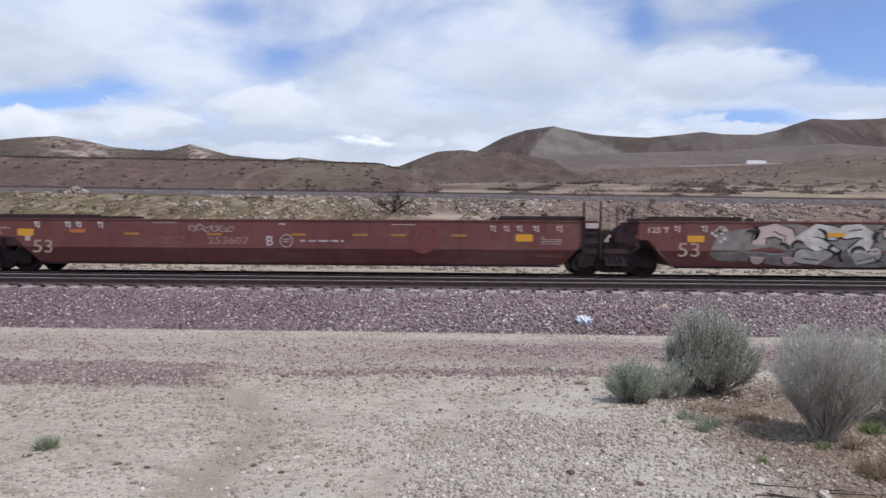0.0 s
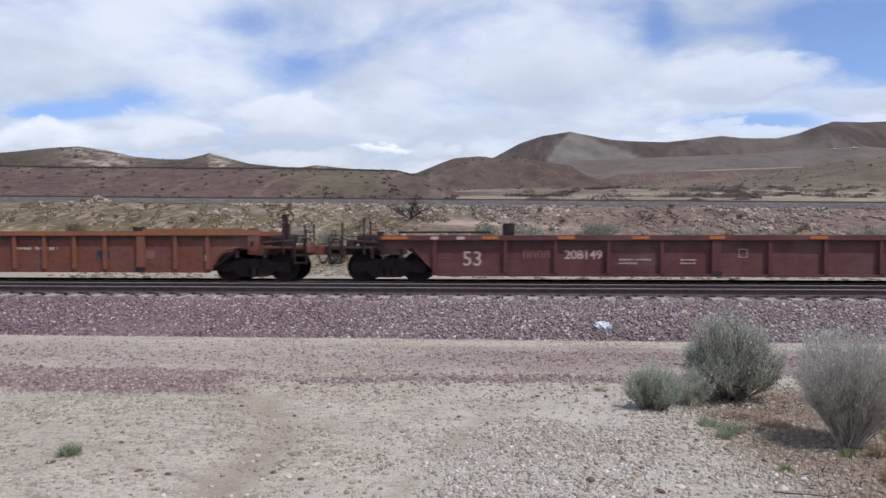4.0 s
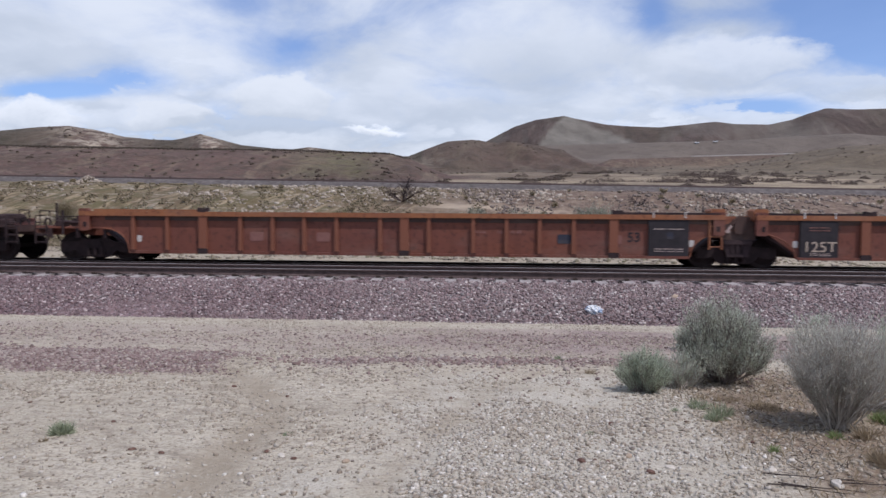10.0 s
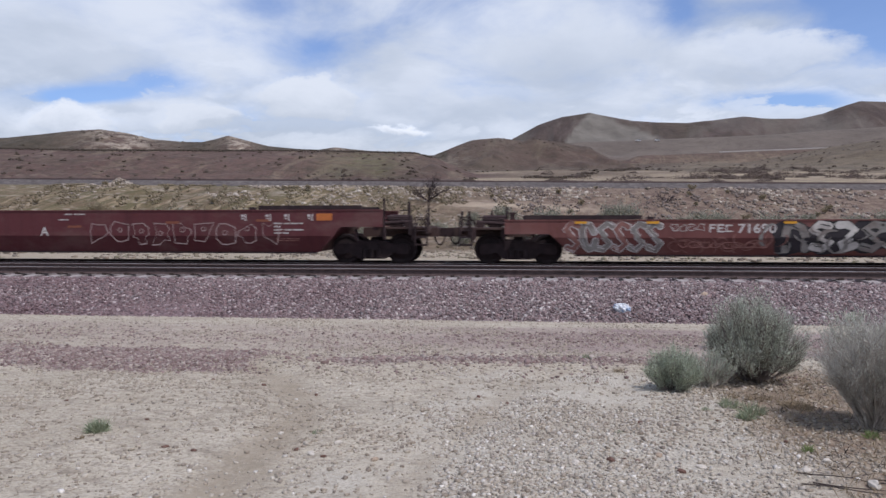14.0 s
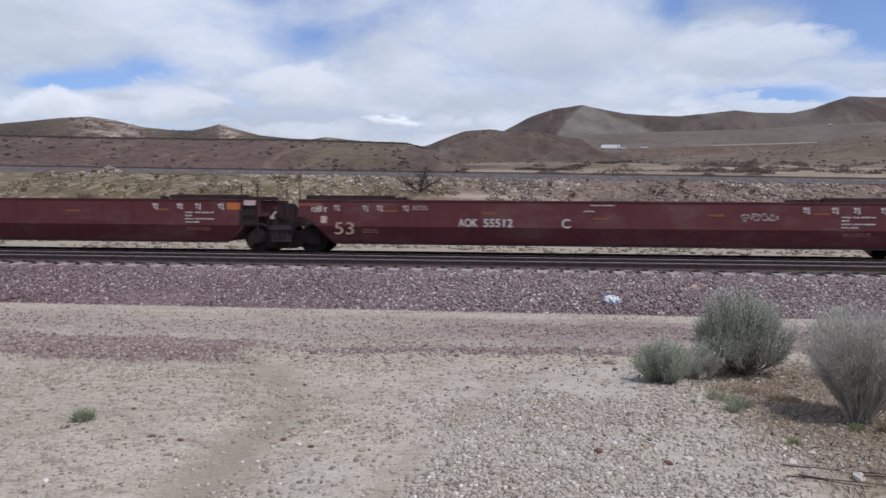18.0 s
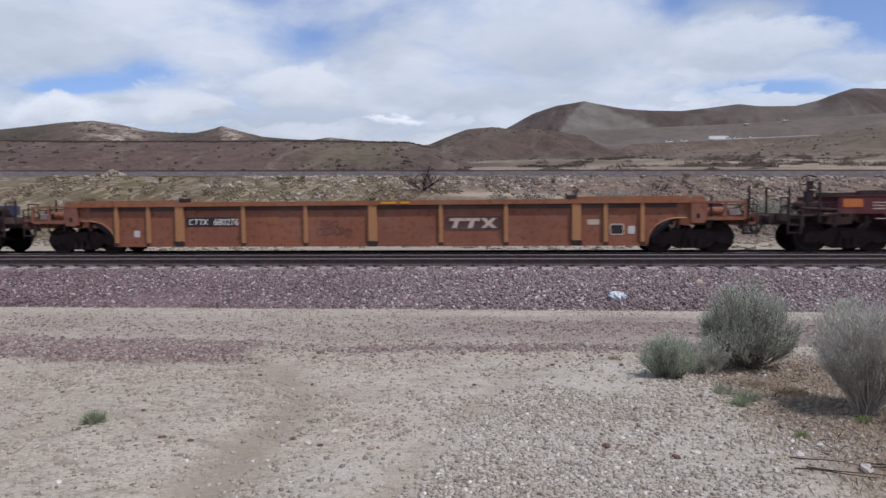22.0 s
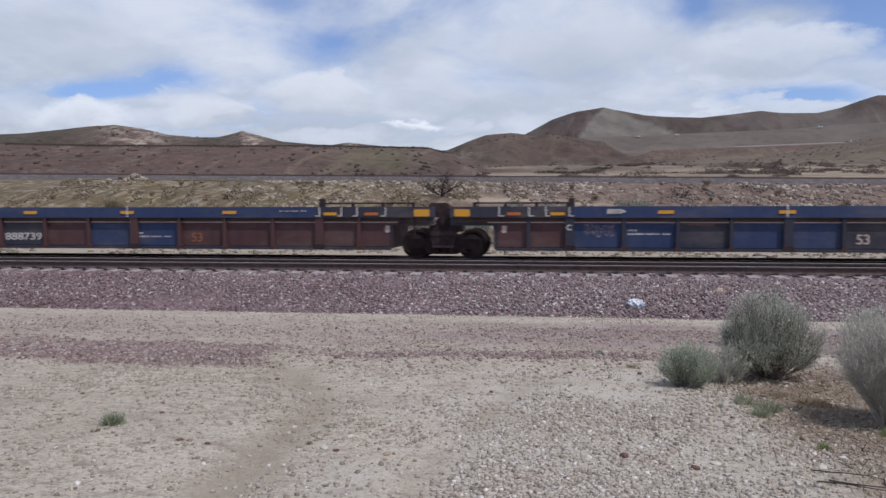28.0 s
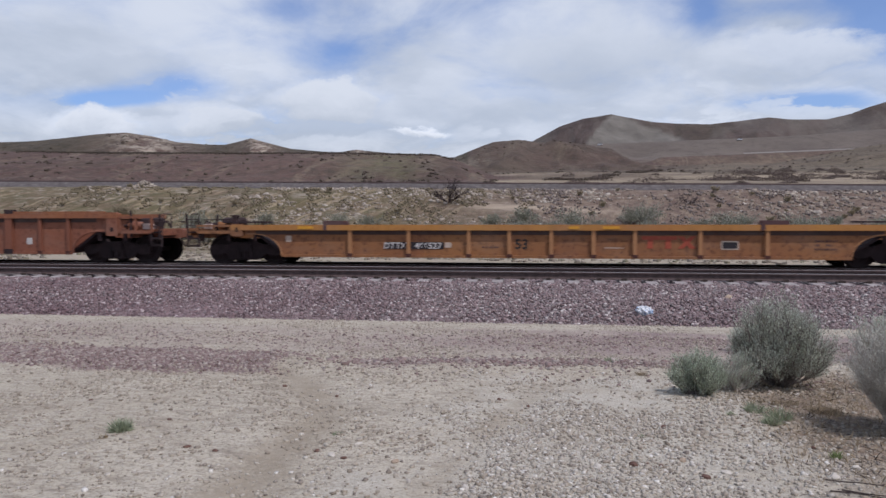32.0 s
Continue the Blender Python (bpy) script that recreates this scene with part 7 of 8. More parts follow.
# -- blue three-unit car
def car_blue():
    car, m, x = well_car([-134.16, -113.86, -93.82, -73.90], "blue and primer-brown three-unit well car with a deep blue chord")
    ends = (("end", "joint"), ("joint", "joint"), ("joint", "end"))
    offs = (2.62, 5.42, 6.97, 8.48, 11.56, 13.06, 14.62, 17.36)
    hv = (3.84, 10.05, 16.12)
    cuts = (1.64, 2.62, 3.84, 5.42, 6.97, 8.48, 10.05, 11.56, 13.06, 14.62, 16.12, 17.36, 18.35)
    looks = ((UMBER, UMBER, NAVY, NAVY, UMBER, BLUE, BLUE, UMBER, UMBER, UMBER, UMBER, UMBER),
             (UMBER, UMBER, BLUE, BLUE, NAVY, BLUE, BLUE, NAVY, UMBER, BLUE, UMBER, UMBER),
             (UMBER, UMBER, NAVY, NAVY, UMBER, BLUE, BLUE, UMBER, UMBER, UMBER, UMBER, UMBER))
    yy = -HALF + 0.12

    def square(xe, z_low, z_top, reach, way):
        return [(xe + way * reach, z_low), (xe + way * (reach - 0.02), z_top)]
    for i in range(3):
        xa, xb = x[i], x[i + 1]
        k = (xb - xa) / 19.92
        w = ribbed_unit(car, xa, xb, NAVY, BLUE, [xa + q * k for q in offs], [xa + q * k for q in hv], 0.20, 1.15, 1.49, ends[i], depth=0.12, rib_paint=NAVY if i == 1 else UMBER, cut=square, reach=(1.62, 1.57), guides=False, rods=True, tails=(-0.1 if ends[i][0] == "end" else 0.25, -0.35 if ends[i][1] == "end" else 0.25))
        for j, mt in enumerate(looks[i]):
            p = Build().box(xa + cuts[j] * k + 0.05, xa + cuts[j + 1] * k - 0.05, yy - 0.012, yy - 0.004, 0.26, 1.14)
            part("side_panel", p, mt, w, {"deep_blue_car_paint": "blue painted panel", "primer_brown_paint": "brown primer panel"}.get(mt.name, "sooty panel"))
        yp = yy - 0.012
        if i != 1:
            letter(w, "888739", xa + 6.28, 0.54, 0.23, WHITE, 1.32, yp)
            plain_mark(w, ("box", "tee", "tee", "cross"), xa + 4.72, 0.54, 1.02, 0.22, WHITE, yp, 0.12)
        if i == 1:
            letter(w, "53", xa + 12.18, 0.53, 0.28, CREAM, y=yp)
        bars(w, xa + (6.2 if i == 1 else 10.85), 0.60 if i != 1 else 0.72, 1.25, 0.22, WHITE, 2, yp, 114, 3)
        if i == 0:
            letter(w, "53", xa + 12.35, 0.53, 0.28, CHORD, y=yp)
        letter(w, "ACB"[i] if i else "A", xa + 3.84, 0.86, 0.16, WHITE, y=-HALF - 0.012)
        outline_letters(w, xa + 4.3, xa + 5.2, 0.55, 0.95, 5, FAINT if i != 1 else SILVER, 102 + i, yp)
        bars(w, xa + 7.7, 0.95, 0.75, 0.08, FAINT, 1, yp, 105, 2)
        yc = -HALF - 0.04
        for q, s, e in ((xa, 1, ends[i][0]), (xb, -1, ends[i][1])):
            st = 0.27 if e == "joint" else (-0.09 if s > 0 else -0.34)
            part("chord_patch", Build().box(min(q + s * st, q + s * 3.95), max(q + s * st, q + s * 3.95), -HALF - 0.036, -HALF - 0.031, 1.16, 1.485), NAVY, w, "sooty repainted end of the chord")
        for q in (6.65, 10.05, 13.5):
            tape(w, xa + q, 1.32, 0.46, 0.10, AMBER, yc)
        part("white_bracket", Build().box(xa + 10.03, xa + 10.07, yc - 0.015, yc - 0.011, 1.17, 1.54), WHITE, w)
        for q in (0.62, 19.3):
            tape(w, xa + q if q < 10 else xb - 0.62, 1.30, 0.48, 0.22, AMBER, yc)
        for q in (1.75, 2.65, 3.15, 3.85):
            part("white_bracket", Build().box(xa + q - 0.02, xa + q + 0.02, yc - 0.012, yc - 0.004, 1.20, 1.47).box(xa + q - 0.02, xa + q + 0.14, yc - 0.012, yc - 0.004, 1.19, 1.22), WHITE, w)
            part("white_bracket", Build().box(xb - q - 0.02, xb - q + 0.02, yc - 0.012, yc - 0.004, 1.20, 1.47).box(xb - q - 0.14, xb - q + 0.02, yc - 0.012, yc - 0.004, 1.19, 1.22), WHITE, w)
        for q in (3.50, 2.2):
            tape(w, xa + q, 1.27, 0.42, 0.09, AMBER if q > 3 else BURNT, yc)
            tape(w, xb - q, 1.27, 0.42, 0.09, AMBER if q > 3 else BURNT, yc)
        arrow = Build().prism([(xa + 4.95, 1.27), (xa + 5.35, 1.27), (xa + 5.52, 1.34), (xa + 5.35, 1.41), (xa + 4.95, 1.41)], yc - 0.010, yc - 0.005)
        part("arrow_stencil", arrow, CHALK, w, "pale arrow stencil")
        bars(w, xb - 4.7, 1.36, 0.9, 0.08, PALE_TAG, 1, yc, 108, 4)
        tape(w, xa + 1.9, 0.80, 0.14, 0.22, PALE_TAG, yp, "paper_tag")
        tape(w, xb - 1.72, 0.80, 0.14, 0.22, PALE_TAG, yp, "paper_tag")
        for a, c in ((xa + 1.0, xa + 3.8), (xb - 3.75, xb - 0.9)):
            r = Build().rod((a, -HALF + 0.05, 1.60), (c, -HALF + 0.05, 1.60), 0.024)
            for f in range(4):
                q = a + (c - a) * f / 3
                r.box(q - 0.05, q + 0.05, -HALF + 0.02, -HALF + 0.10, 1.49, 1.62)
            part("walkway_rail", r, DARK, w, "railing along the top corner")
        for q in (xa + 3.92, xb - 3.78):
            part("container_guide", Build().box(q - 0.09, q + 0.09, -HALF, -HALF + 0.14, 1.49, 1.74, 0.02), DARK, w, "upright corner guide")
    for i in (1, 2):
        joint(car, x[i], NAVY)
        rung_ladder(car, x[i] - 1.05, 0.55, 1.25, DARK, 0.4)
        part("grab_post", Build().rod((x[i] - 1.05, -1.42, 1.2), (x[i] - 1.05, -1.42, 1.84), 0.024), DARK, car)
        part("grab_post", Build().rod((x[i] + 1.1, -1.42, 1.45), (x[i] + 1.1, -1.42, 1.72), 0.018), DARK, car)
        part("joint_box", Build().box(x[i] - 0.5, x[i] + 0.15, -0.9, -0.3, 1.2, 1.62, 0.08), STEEL, car)
    end_deck(car, x[0], -1, NAVY, 1.1, posts=(1.1, 1.45, 1.6), tall=1.72)
    end_deck(car, x[3], 1, NAVY, 1.06, posts=(1.6, 1.9, 2.35), tall=1.74, wheel=True, reach=2.2)


for make in (car_brown, car_oxide, car_orange, car_graffiti, car_maroon, car_brick, car_blue, car_yellow, car_last):
    make()

# ---- stones on the ground ----
TAN_STONES = stones("tan_and_grey_stones", [(0.17, 0.14, 0.118), (0.50, 0.455, 0.385), (0.36, 0.32, 0.265), (0.76, 0.72, 0.66), (0.26, 0.22, 0.18), (0.46, 0.415, 0.345), (0.42, 0.375, 0.31), (0.55, 0.50, 0.43)])
CLODS = stones("sandy_clods", [(0.20, 0.162, 0.125), (0.38, 0.33, 0.26), (0.44, 0.388, 0.315), (0.30, 0.252, 0.198), (0.40, 0.352, 0.28), (0.52, 0.47, 0.40)])
PURPLE_STONES = stones("purple_grey_stones", [(0.115, 0.078, 0.073), (0.24, 0.162, 0.152), (0.34, 0.262, 0.24), (0.19, 0.128, 0.12), (0.48, 0.42, 0.37), (0.25, 0.215, 0.195)])


def lying(g, n, x0, x1, y0, y1, want, bias=1.0):
    """Random places where want(masks, x, y) is likely."""
    y = y0 + (y1 - y0) * g.random(n) ** bias
    x = g.uniform(-0.86, 0.78, n) * (y + 0.6)
    keep = (g.random(n) < want(ground_masks(x, y), x, y) * smooth(y, y0 - 0.1, y0 + 0.9)) & (x > x0) & (x < x1)
    x, y = x[keep], y[keep]
    return np.stack([x, y, near_ground(x, y) + 0.003], -1)


def sizes(lo, hi, power=3.0):
    return lambda g, n: lo + (hi - lo) * g.random(n) ** power


scatter("pale_gravel", 200000, lambda g, n: lying(g, n, -4.5, 7, 3.2, 9.4, lambda m, x, y: np.clip(m[1] * 0.50 + 0.03, 0, 1) * np.clip(0.45 + 2.8 * value_noise(x, y, 1.1, 90, 4), 0.06, 1), 1.2),
        sizes(0.003, 0.021, 2.7), TAN_STONES, "pale broken gravel strewn over the sand", "gravel", 0.75, 11)
scatter("purple_gravel", 80000, lambda g, n: lying(g, n, -12, 9, 7.8, 13.2, lambda m, x, y: np.clip(m[0] * 0.95 + 0.03, 0, 1) * (1 - 0.45 * (y > 10.4))),
        sizes(0.010, 0.032, 2.4), PURPLE_STONES, "windrow of spilled purple ballast stones", "gravel", 0.7, 12)
scatter("windrow_stones", 7000, lambda g, n: lying(g, n, -3.2, 3.4, 8.7, 10.2, lambda m, x, y: np.exp(-((y - (9.30 + 0.09 * x)) / 0.22) ** 2) * np.clip(0.6 + value_noise(x, y, 0.7, 97), 0.1, 1)),
        sizes(0.014, 0.055, 2.4), PURPLE_STONES, "ridge of larger stones bladed to the side of the track road", "stones", 0.75, 24)
scatter("sand_pebbles", 100000, lambda g, n: lying(g, n, -11, 8, 3.2, 14.6, lambda m, x, y: (1 - m[3] * 0.8) * (0.14 + 0.6 * smooth(value_noise(x, y, 0.9, 91), 0.0, 0.35))),
        sizes(0.005, 0.026, 2.2), CLODS, "scattered pebbles and clods on bare sand", "pebbles", 0.6, 13)

ROCK_DARK = plain("reddish_dark_rock", (0.13, 0.075, 0.06), 0.35, 14, 0.95)
ROCK_WHITE = plain("white_quartz_rock", (0.50, 0.455, 0.40), 0.15, 14, 0.95)
ROCK_TAN = plain("tan_rock", (0.36, 0.28, 0.21), 0.2, 12, 0.95)


def make_rock(x, y, size, mat, label, seed, z=None):
    r = random.Random(seed)
    bm = bmesh.new()
    bmesh.ops.create_icosphere(bm, subdivisions=2, radius=1)
    a, b, c = r.uniform(0.8, 1.2), r.uniform(0.6, 0.9), r.uniform(0.45, 0.7)
    for v in bm.verts:
        n = noise.noise(v.co * 1.3 + Vector((seed, 0, 0))) * 0.35 + noise.noise(v.co * 3 + Vector((0, seed, 0))) * 0.12
        v.co = Vector((v.co.x * a, v.co.y * b, v.co.z * c)) * (1 + n) * size
    me = bpy.data.meshes.new("rock")
    bm.to_mesh(me)
    bm.free()
    me.materials.append(mat)
    ob = new("rock", me)
    zz = float(near_ground(np.array([x]), np.array([y]))[0]) if z is None else z
    ob.matrix_basis = pose(x, y, zz + size * c * 0.35, 0, 0, r.uniform(0, 360))
    return tagged(ob, label, "rock", group="loose rocks")


for k, (x, y, s, mt) in enumerate([(1.09, 6.38, 0.055, 'd'), (0.68, 5.21, 0.055, 'd'), (0.79, 5.27, 0.03, 'd'), (0.88, 5.24, 0.04, 'd'), (0.42, 5.13, 0.05, 'w'), (1.15, 5.06, 0.05, 'd'), (1.32, 5.19, 0.055, 'w'), (2.16, 5.9, 0.035, 'd'), (1.79, 6.5, 0.03, 'd'), (2.02, 5.13, 0.06, 'w'), (2.34, 4.85, 0.08, 'w'), (2.26, 5.38, 0.05, 'w'), (1.06, 5.4, 0.05, 't'), (-0.1, 7.0, 0.04, 'd'), (-0.4, 7.24, 0.05, 'd'), (-2.71, 5.14, 0.045, 'd'), (-2.45, 5.08, 0.035, 'd'), (-1.7, 5.25, 0.045, 'd'), (-1.55, 5.14, 0.06, 'w'), (-1.44, 5.08, 0.035, 'd'), (-1.41, 5.4, 0.055, 'w'), (-1.99, 5.73, 0.045, 'w'), (-2.82, 7.59, 0.05, 'd'), (-3.52, 7.83, 0.045, 'd'), (-3.29, 5.93, 0.035, 'd'), (-0.48, 4.59, 0.05, 'w'), (-1.05, 5.06, 0.05, 't'), (-2.11, 7.2, 0.04, 'd'), (-4.49, 6.57, 0.03, 'd')]):
    mat = {"d": ROCK_DARK, "w": ROCK_WHITE, "t": ROCK_TAN}[mt]
    make_rock(x, y, s * 0.62, mat, {"d": "dark reddish stone lying on the gravel", "w": "white quartz stone lying on the gravel", "t": "tan stone lying on sand"}[mt], 100 + k)
make_rock(4.1, 16.0, 0.085, ROCK_TAN, "pale orange stone on the ballast slope", 151, -0.44)

# ---- crumpled litter on the ballast ----


def make_litter():
    def build(nt, b):
        v = coords(nt)
        c = blend(nt, span(nt, tex(nt, v, 9, 3), 0.45, 0.6), (0.62, 0.64, 0.67), (0.20, 0.28, 0.42))
        colour(nt, b, c)
    mat = material("crumpled_film", build, 0.35, 0.0, 0.5)
    bm = bmesh.new()
    bmesh.ops.create_icosphere(bm, subdivisions=4, radius=1)
    for v in bm.verts:
        n = noise.noise(v.co * 2.2) * 0.45 + abs(noise.noise(v.co * 5 + Vector((3, 1, 0)))) * 0.30
        v.co = Vector((v.co.x * 0.20, v.co.y * 0.13, v.co.z * 0.12)) * (0.85 + n)
    me = bpy.data.meshes.new("plastic_bag")
    bm.to_mesh(me)
    bm.free()
    me.materials.append(mat)
    ob = new("plastic_bag", me)
    ob.matrix_basis = pose(2.19, 14.98, -0.64, 12, 18, 30)
    tagged(ob, "crumpled white and blue plastic bag on the ballast", "litter")


make_litter()

# ---- shrubs ----


def leaf_material(name, a, b_, rough=0.75, through=0.3):
    """Thin leaves and blades: a matt face, and some light let through."""
    def build(nt, b):
        n = nt.nodes.new("ShaderNodeNewGeometry")
        f = tex(nt, position(nt), 5, 3)
        m = calc(nt, "ADD", calc(nt, "MULTIPLY", n.outputs["Random Per Island"], 0.6), calc(nt, "MULTIPLY", f, 0.4))
        c = blend(nt, m, a, b_)
        colour(nt, b, c)
        thin = nt.nodes.new("ShaderNodeBsdfTranslucent")
        nt.links.new(c, thin.inputs["Color"])
        both = nt.nodes.new("ShaderNodeMixShader")
        both.inputs[0].default_value = through
        nt.links.new(b.outputs[0], both.inputs[1]), nt.links.new(thin.outputs[0], both.inputs[2])
        nt.links.new(both.outputs[0], nt.nodes["Material Output"].inputs["Surface"])
    return material(name, build, rough)


SAGE = leaf_material("sage_leaf", (0.40, 0.435, 0.345), (0.58, 0.61, 0.51), 0.75, 0.4)
SAGE_GREEN = leaf_material("green_sage_leaf", (0.33, 0.375, 0.275), (0.50, 0.545, 0.43), 0.75, 0.4)
GREY_TWIG = leaf_material("dry_grey_twig_leaf", (0.44, 0.435, 0.38), (0.62, 0.61, 0.55), 0.75, 0.4)
SAGE_WOOD = plain("dark_sagebrush_wood", (0.20, 0.165, 0.15), 0.35, 12, 0.95)
TWIG = plain("grey_brown_twig", (0.39, 0.35, 0.31), 0.3, 12, 0.95)
TREE_BARK = plain("purple_brown_bark", (0.058, 0.042, 0.045), 0.3, 12, 0.95)
DEAD = plain("dark_dead_twig", (0.05, 0.038, 0.035), 0.3, 12, 0.95)
STRAW = leaf_material("dry_straw", (0.19, 0.140, 0.098), (0.40, 0.325, 0.215))
WEED = leaf_material("dull_green_weed", (0.20, 0.235, 0.145), (0.37, 0.40, 0.28))
FRESH = leaf_material("fresh_green_blade", (0.12, 0.17, 0.06), (0.28, 0.33, 0.15))


def tubes(paths, sides=3):
    """Tapered twigs from lists of (point, radius)."""
    v, f = [], []
    for path in paths:
        base = len(v)
        for i, (p, r) in enumerate(path):
            q = path[min(i + 1, len(path) - 1)][0] - path[max(i - 1, 0)][0]
            s = q.orthogonal().normalized() if q.length > 1e-6 else Vector((1, 0, 0))
            t = q.normalized().cross(s)
            for k in range(sides):
                a = 2 * math.pi * k / sides
                v.append(p + s * (math.cos(a) * r) + t * (math.sin(a) * r))
        for i in range(len(path) - 1):
            for k in range(sides):
                a, b = base + i * sides + k, base + i * sides + (k + 1) % sides
                f.append((a, b, b + sides, a + sides))
    return v, f


def twig_mesh(name, paths, mat, sides=3):
    v, f = tubes(paths, sides)
    return raw_mesh(name, np.array([tuple(p) for p in v]), np.array(f), mat)


def leaf_mesh(name, points, normals, length, width, mat, g):
    """Small pointed leaves at the points, each a bent diamond of two triangles."""
    n = len(points)
    d = np.asarray(normals) + g.normal(0, 0.55, (n, 3))
    d /= np.linalg.norm(d, axis=1)[:, None]
    s = np.cross(d, g.normal(0, 1, (n, 3)))
    s /= np.linalg.norm(s, axis=1)[:, None] + 1e-9
    L = (length * (0.6 + 0.8 * g.random(n)))[:, None]
    W = (width * (0.6 + 0.8 * g.random(n)))[:, None]
    p = np.asarray(points)
    v = np.stack([p, p + d * L * 0.5 + s * W, p + d * L, p + d * L * 0.5 - s * W], 1).reshape(-1, 3)
    f = np.arange(4 * n).reshape(n, 4)
    return raw_mesh(name, v, f, mat)


def grow_bush(name, x, y, width, height, stems, forks, leaves, leaf, mats, label, seed, droop=0.0, lean=0.0, bare=0.35, gnarl=0.12, radius=0.011, fan=0.75, low=0.22, ragged=0.10):
    """A desert shrub: stems from one root that fork into twigs, with small leaves along the outer twigs."""
    r = random.Random(seed)
    g = np.random.default_rng(seed)
    paths, tips = [], []
    for _ in range(stems):
        az = r.uniform(0, 2 * math.pi)
        spread = math.sqrt(r.random())
        top = Vector((math.cos(az) * spread * width / 2 * 0.9 + lean, math.sin(az) * spread * width / 2 * 0.9, height * (low + (1 - low) * math.sqrt(max(0, 1 - spread ** 2 * 0.9))) * r.uniform(0.66, 1.0) * (1 + ragged * spread * math.sin(3 * az + seed) + ragged * 0.6 * spread * math.sin(5 * az + 2 * seed))))
        mid = Vector((top.x * fan, top.y * fan, top.z * (0.75 - 0.6 * fan))) + Vector((r.gauss(0, gnarl), r.gauss(0, gnarl), 0)) * width * 0.3
        base = Vector((r.gauss(0, 0.04), r.gauss(0, 0.04), -0.03))
        pts = []
        for i in range(6):
            t = i / 5
            p = base * (1 - t) ** 2 + mid * 2 * t * (1 - t) + top * t * t
            pts.append((p + Vector((r.gauss(0, 0.006), r.gauss(0, 0.006), 0)), radius * (1 - 0.8 * t)))
        paths.append(pts)
        for _ in range(forks):
            t = r.uniform(bare, 0.98)
            i = int(t * 4.99)
            p = pts[i][0].lerp(pts[i + 1][0], t * 5 - i)
            d = (pts[min(i + 1, 5)][0] - pts[i][0]).normalized() + Vector((r.gauss(0, 0.55), r.gauss(0, 0.55), r.gauss(0.15, 0.35)))
            d.normalize()
            ln = height * r.uniform(0.10, 0.26)
            q = [(p, radius * 0.35), (p + d * ln * 0.5 + Vector((0, 0, 0.01)), radius * 0.25), (p + d * ln + Vector((0, 0, 0.03 - droop)), radius * 0.10)]
            paths.append(q)
            tips.append((q[0][0], q[2][0], d))
    pts, nrm = [], []
    for _ in range(leaves):
        a, b, d = r.choice(tips)
        t = r.uniform(0.15, 1.05)
        p = a.lerp(b, t) + Vector((r.gauss(0, 0.012), r.gauss(0, 0.012), r.gauss(0, 0.012)))
        pts.append(tuple(p)), nrm.append(tuple(d + Vector((0, 0, 0.6))))
    root = new(name)
    z = float(land(np.array([x]), np.array([y]))[0])
    root.matrix_basis = pose(x, y, z)
    tagged(root, label, "bush", group="desert shrubs")
    part("stem", twig_mesh("branches", paths, mats[1]), None, root, "woody grey-brown branches")
    part("foliage", leaf_mesh("foliage", pts, nrm, leaf[0], leaf[1], mats[0], g), None, root, "small narrow leaves")
    return root


grow_bush("sagebrush", 2.72, 8.45, 1.14, 0.98, 120, 26, 46000, (0.021, 0.0036), (SAGE, SAGE_WOOD), "large grey-green sagebrush with woody base", 11, bare=0.36, radius=0.008, low=0.16, ragged=0.22, gnarl=0.2)
grow_bush("sagebrush", 1.67, 7.75, 0.62, 0.43, 70, 16, 26000, (0.018, 0.0036), (SAGE_GREEN, SAGE_WOOD), "small rounded green sagebrush", 6, bare=0.2, radius=0.007)
grow_bush("sagebrush", 2.16, 8.1, 0.56, 0.42, 34, 12, 5200, (0.02, 0.0036), (SAGE, TWIG), "thin sagebrush beside a larger one", 9, bare=0.25)
grow_bush("desert_broom", 3.12, 6.45, 1.00, 0.98, 230, 14, 30000, (0.026, 0.0024), (GREY_TWIG, TWIG), "tall grey twiggy shrub of bare upright stems", 7, bare=0.4, gnarl=0.06, radius=0.006, fan=0.6, low=0.6)
grow_bush("desert_broom", 4.15, 7.1, 1.0, 0.95, 90, 8, 7000, (0.045, 0.005), (SAGE_GREEN, TWIG), "dull green twiggy shrub behind a grey one", 8, bare=0.3, gnarl=0.08, radius=0.007, fan=0.65, low=0.5)
grow_bush("sagebrush", 3.05, 11.0, 0.5, 0.35, 18, 8, 1800, (0.03, 0.006), (SAGE, TWIG), "low grey sagebrush beside the track road", 19, bare=0.2)
grow_bush("sagebrush", 4.6, 10.2, 0.9, 0.7, 30, 9, 4200, (0.03, 0.006), (SAGE, TWIG), "grey sagebrush near the ballast", 20, bare=0.25)


def make_tuft(name, x, y, w, h, blades, mat, label, seed):
    g = np.random.default_rng(seed)
    a, rad = g.uniform(0, 2 * np.pi, blades), w / 2 * np.sqrt(g.random(blades))
    p = np.stack([np.cos(a) * rad * 0.6, np.sin(a) * rad * 0.6, np.zeros(blades)], -1)
    n = np.stack([np.cos(a) * 0.6, np.sin(a) * 0.6, np.full(blades, 1.0)], -1)
    ob = new(name, leaf_mesh(name, p * 0.75, n, h * 0.62, 0.0035, mat, g))
    ob.matrix_basis = pose(x, y, float(near_ground(np.array([x]), np.array([y]))[0]) - 0.005)
    tagged(ob, label, "plant", group="small plants")


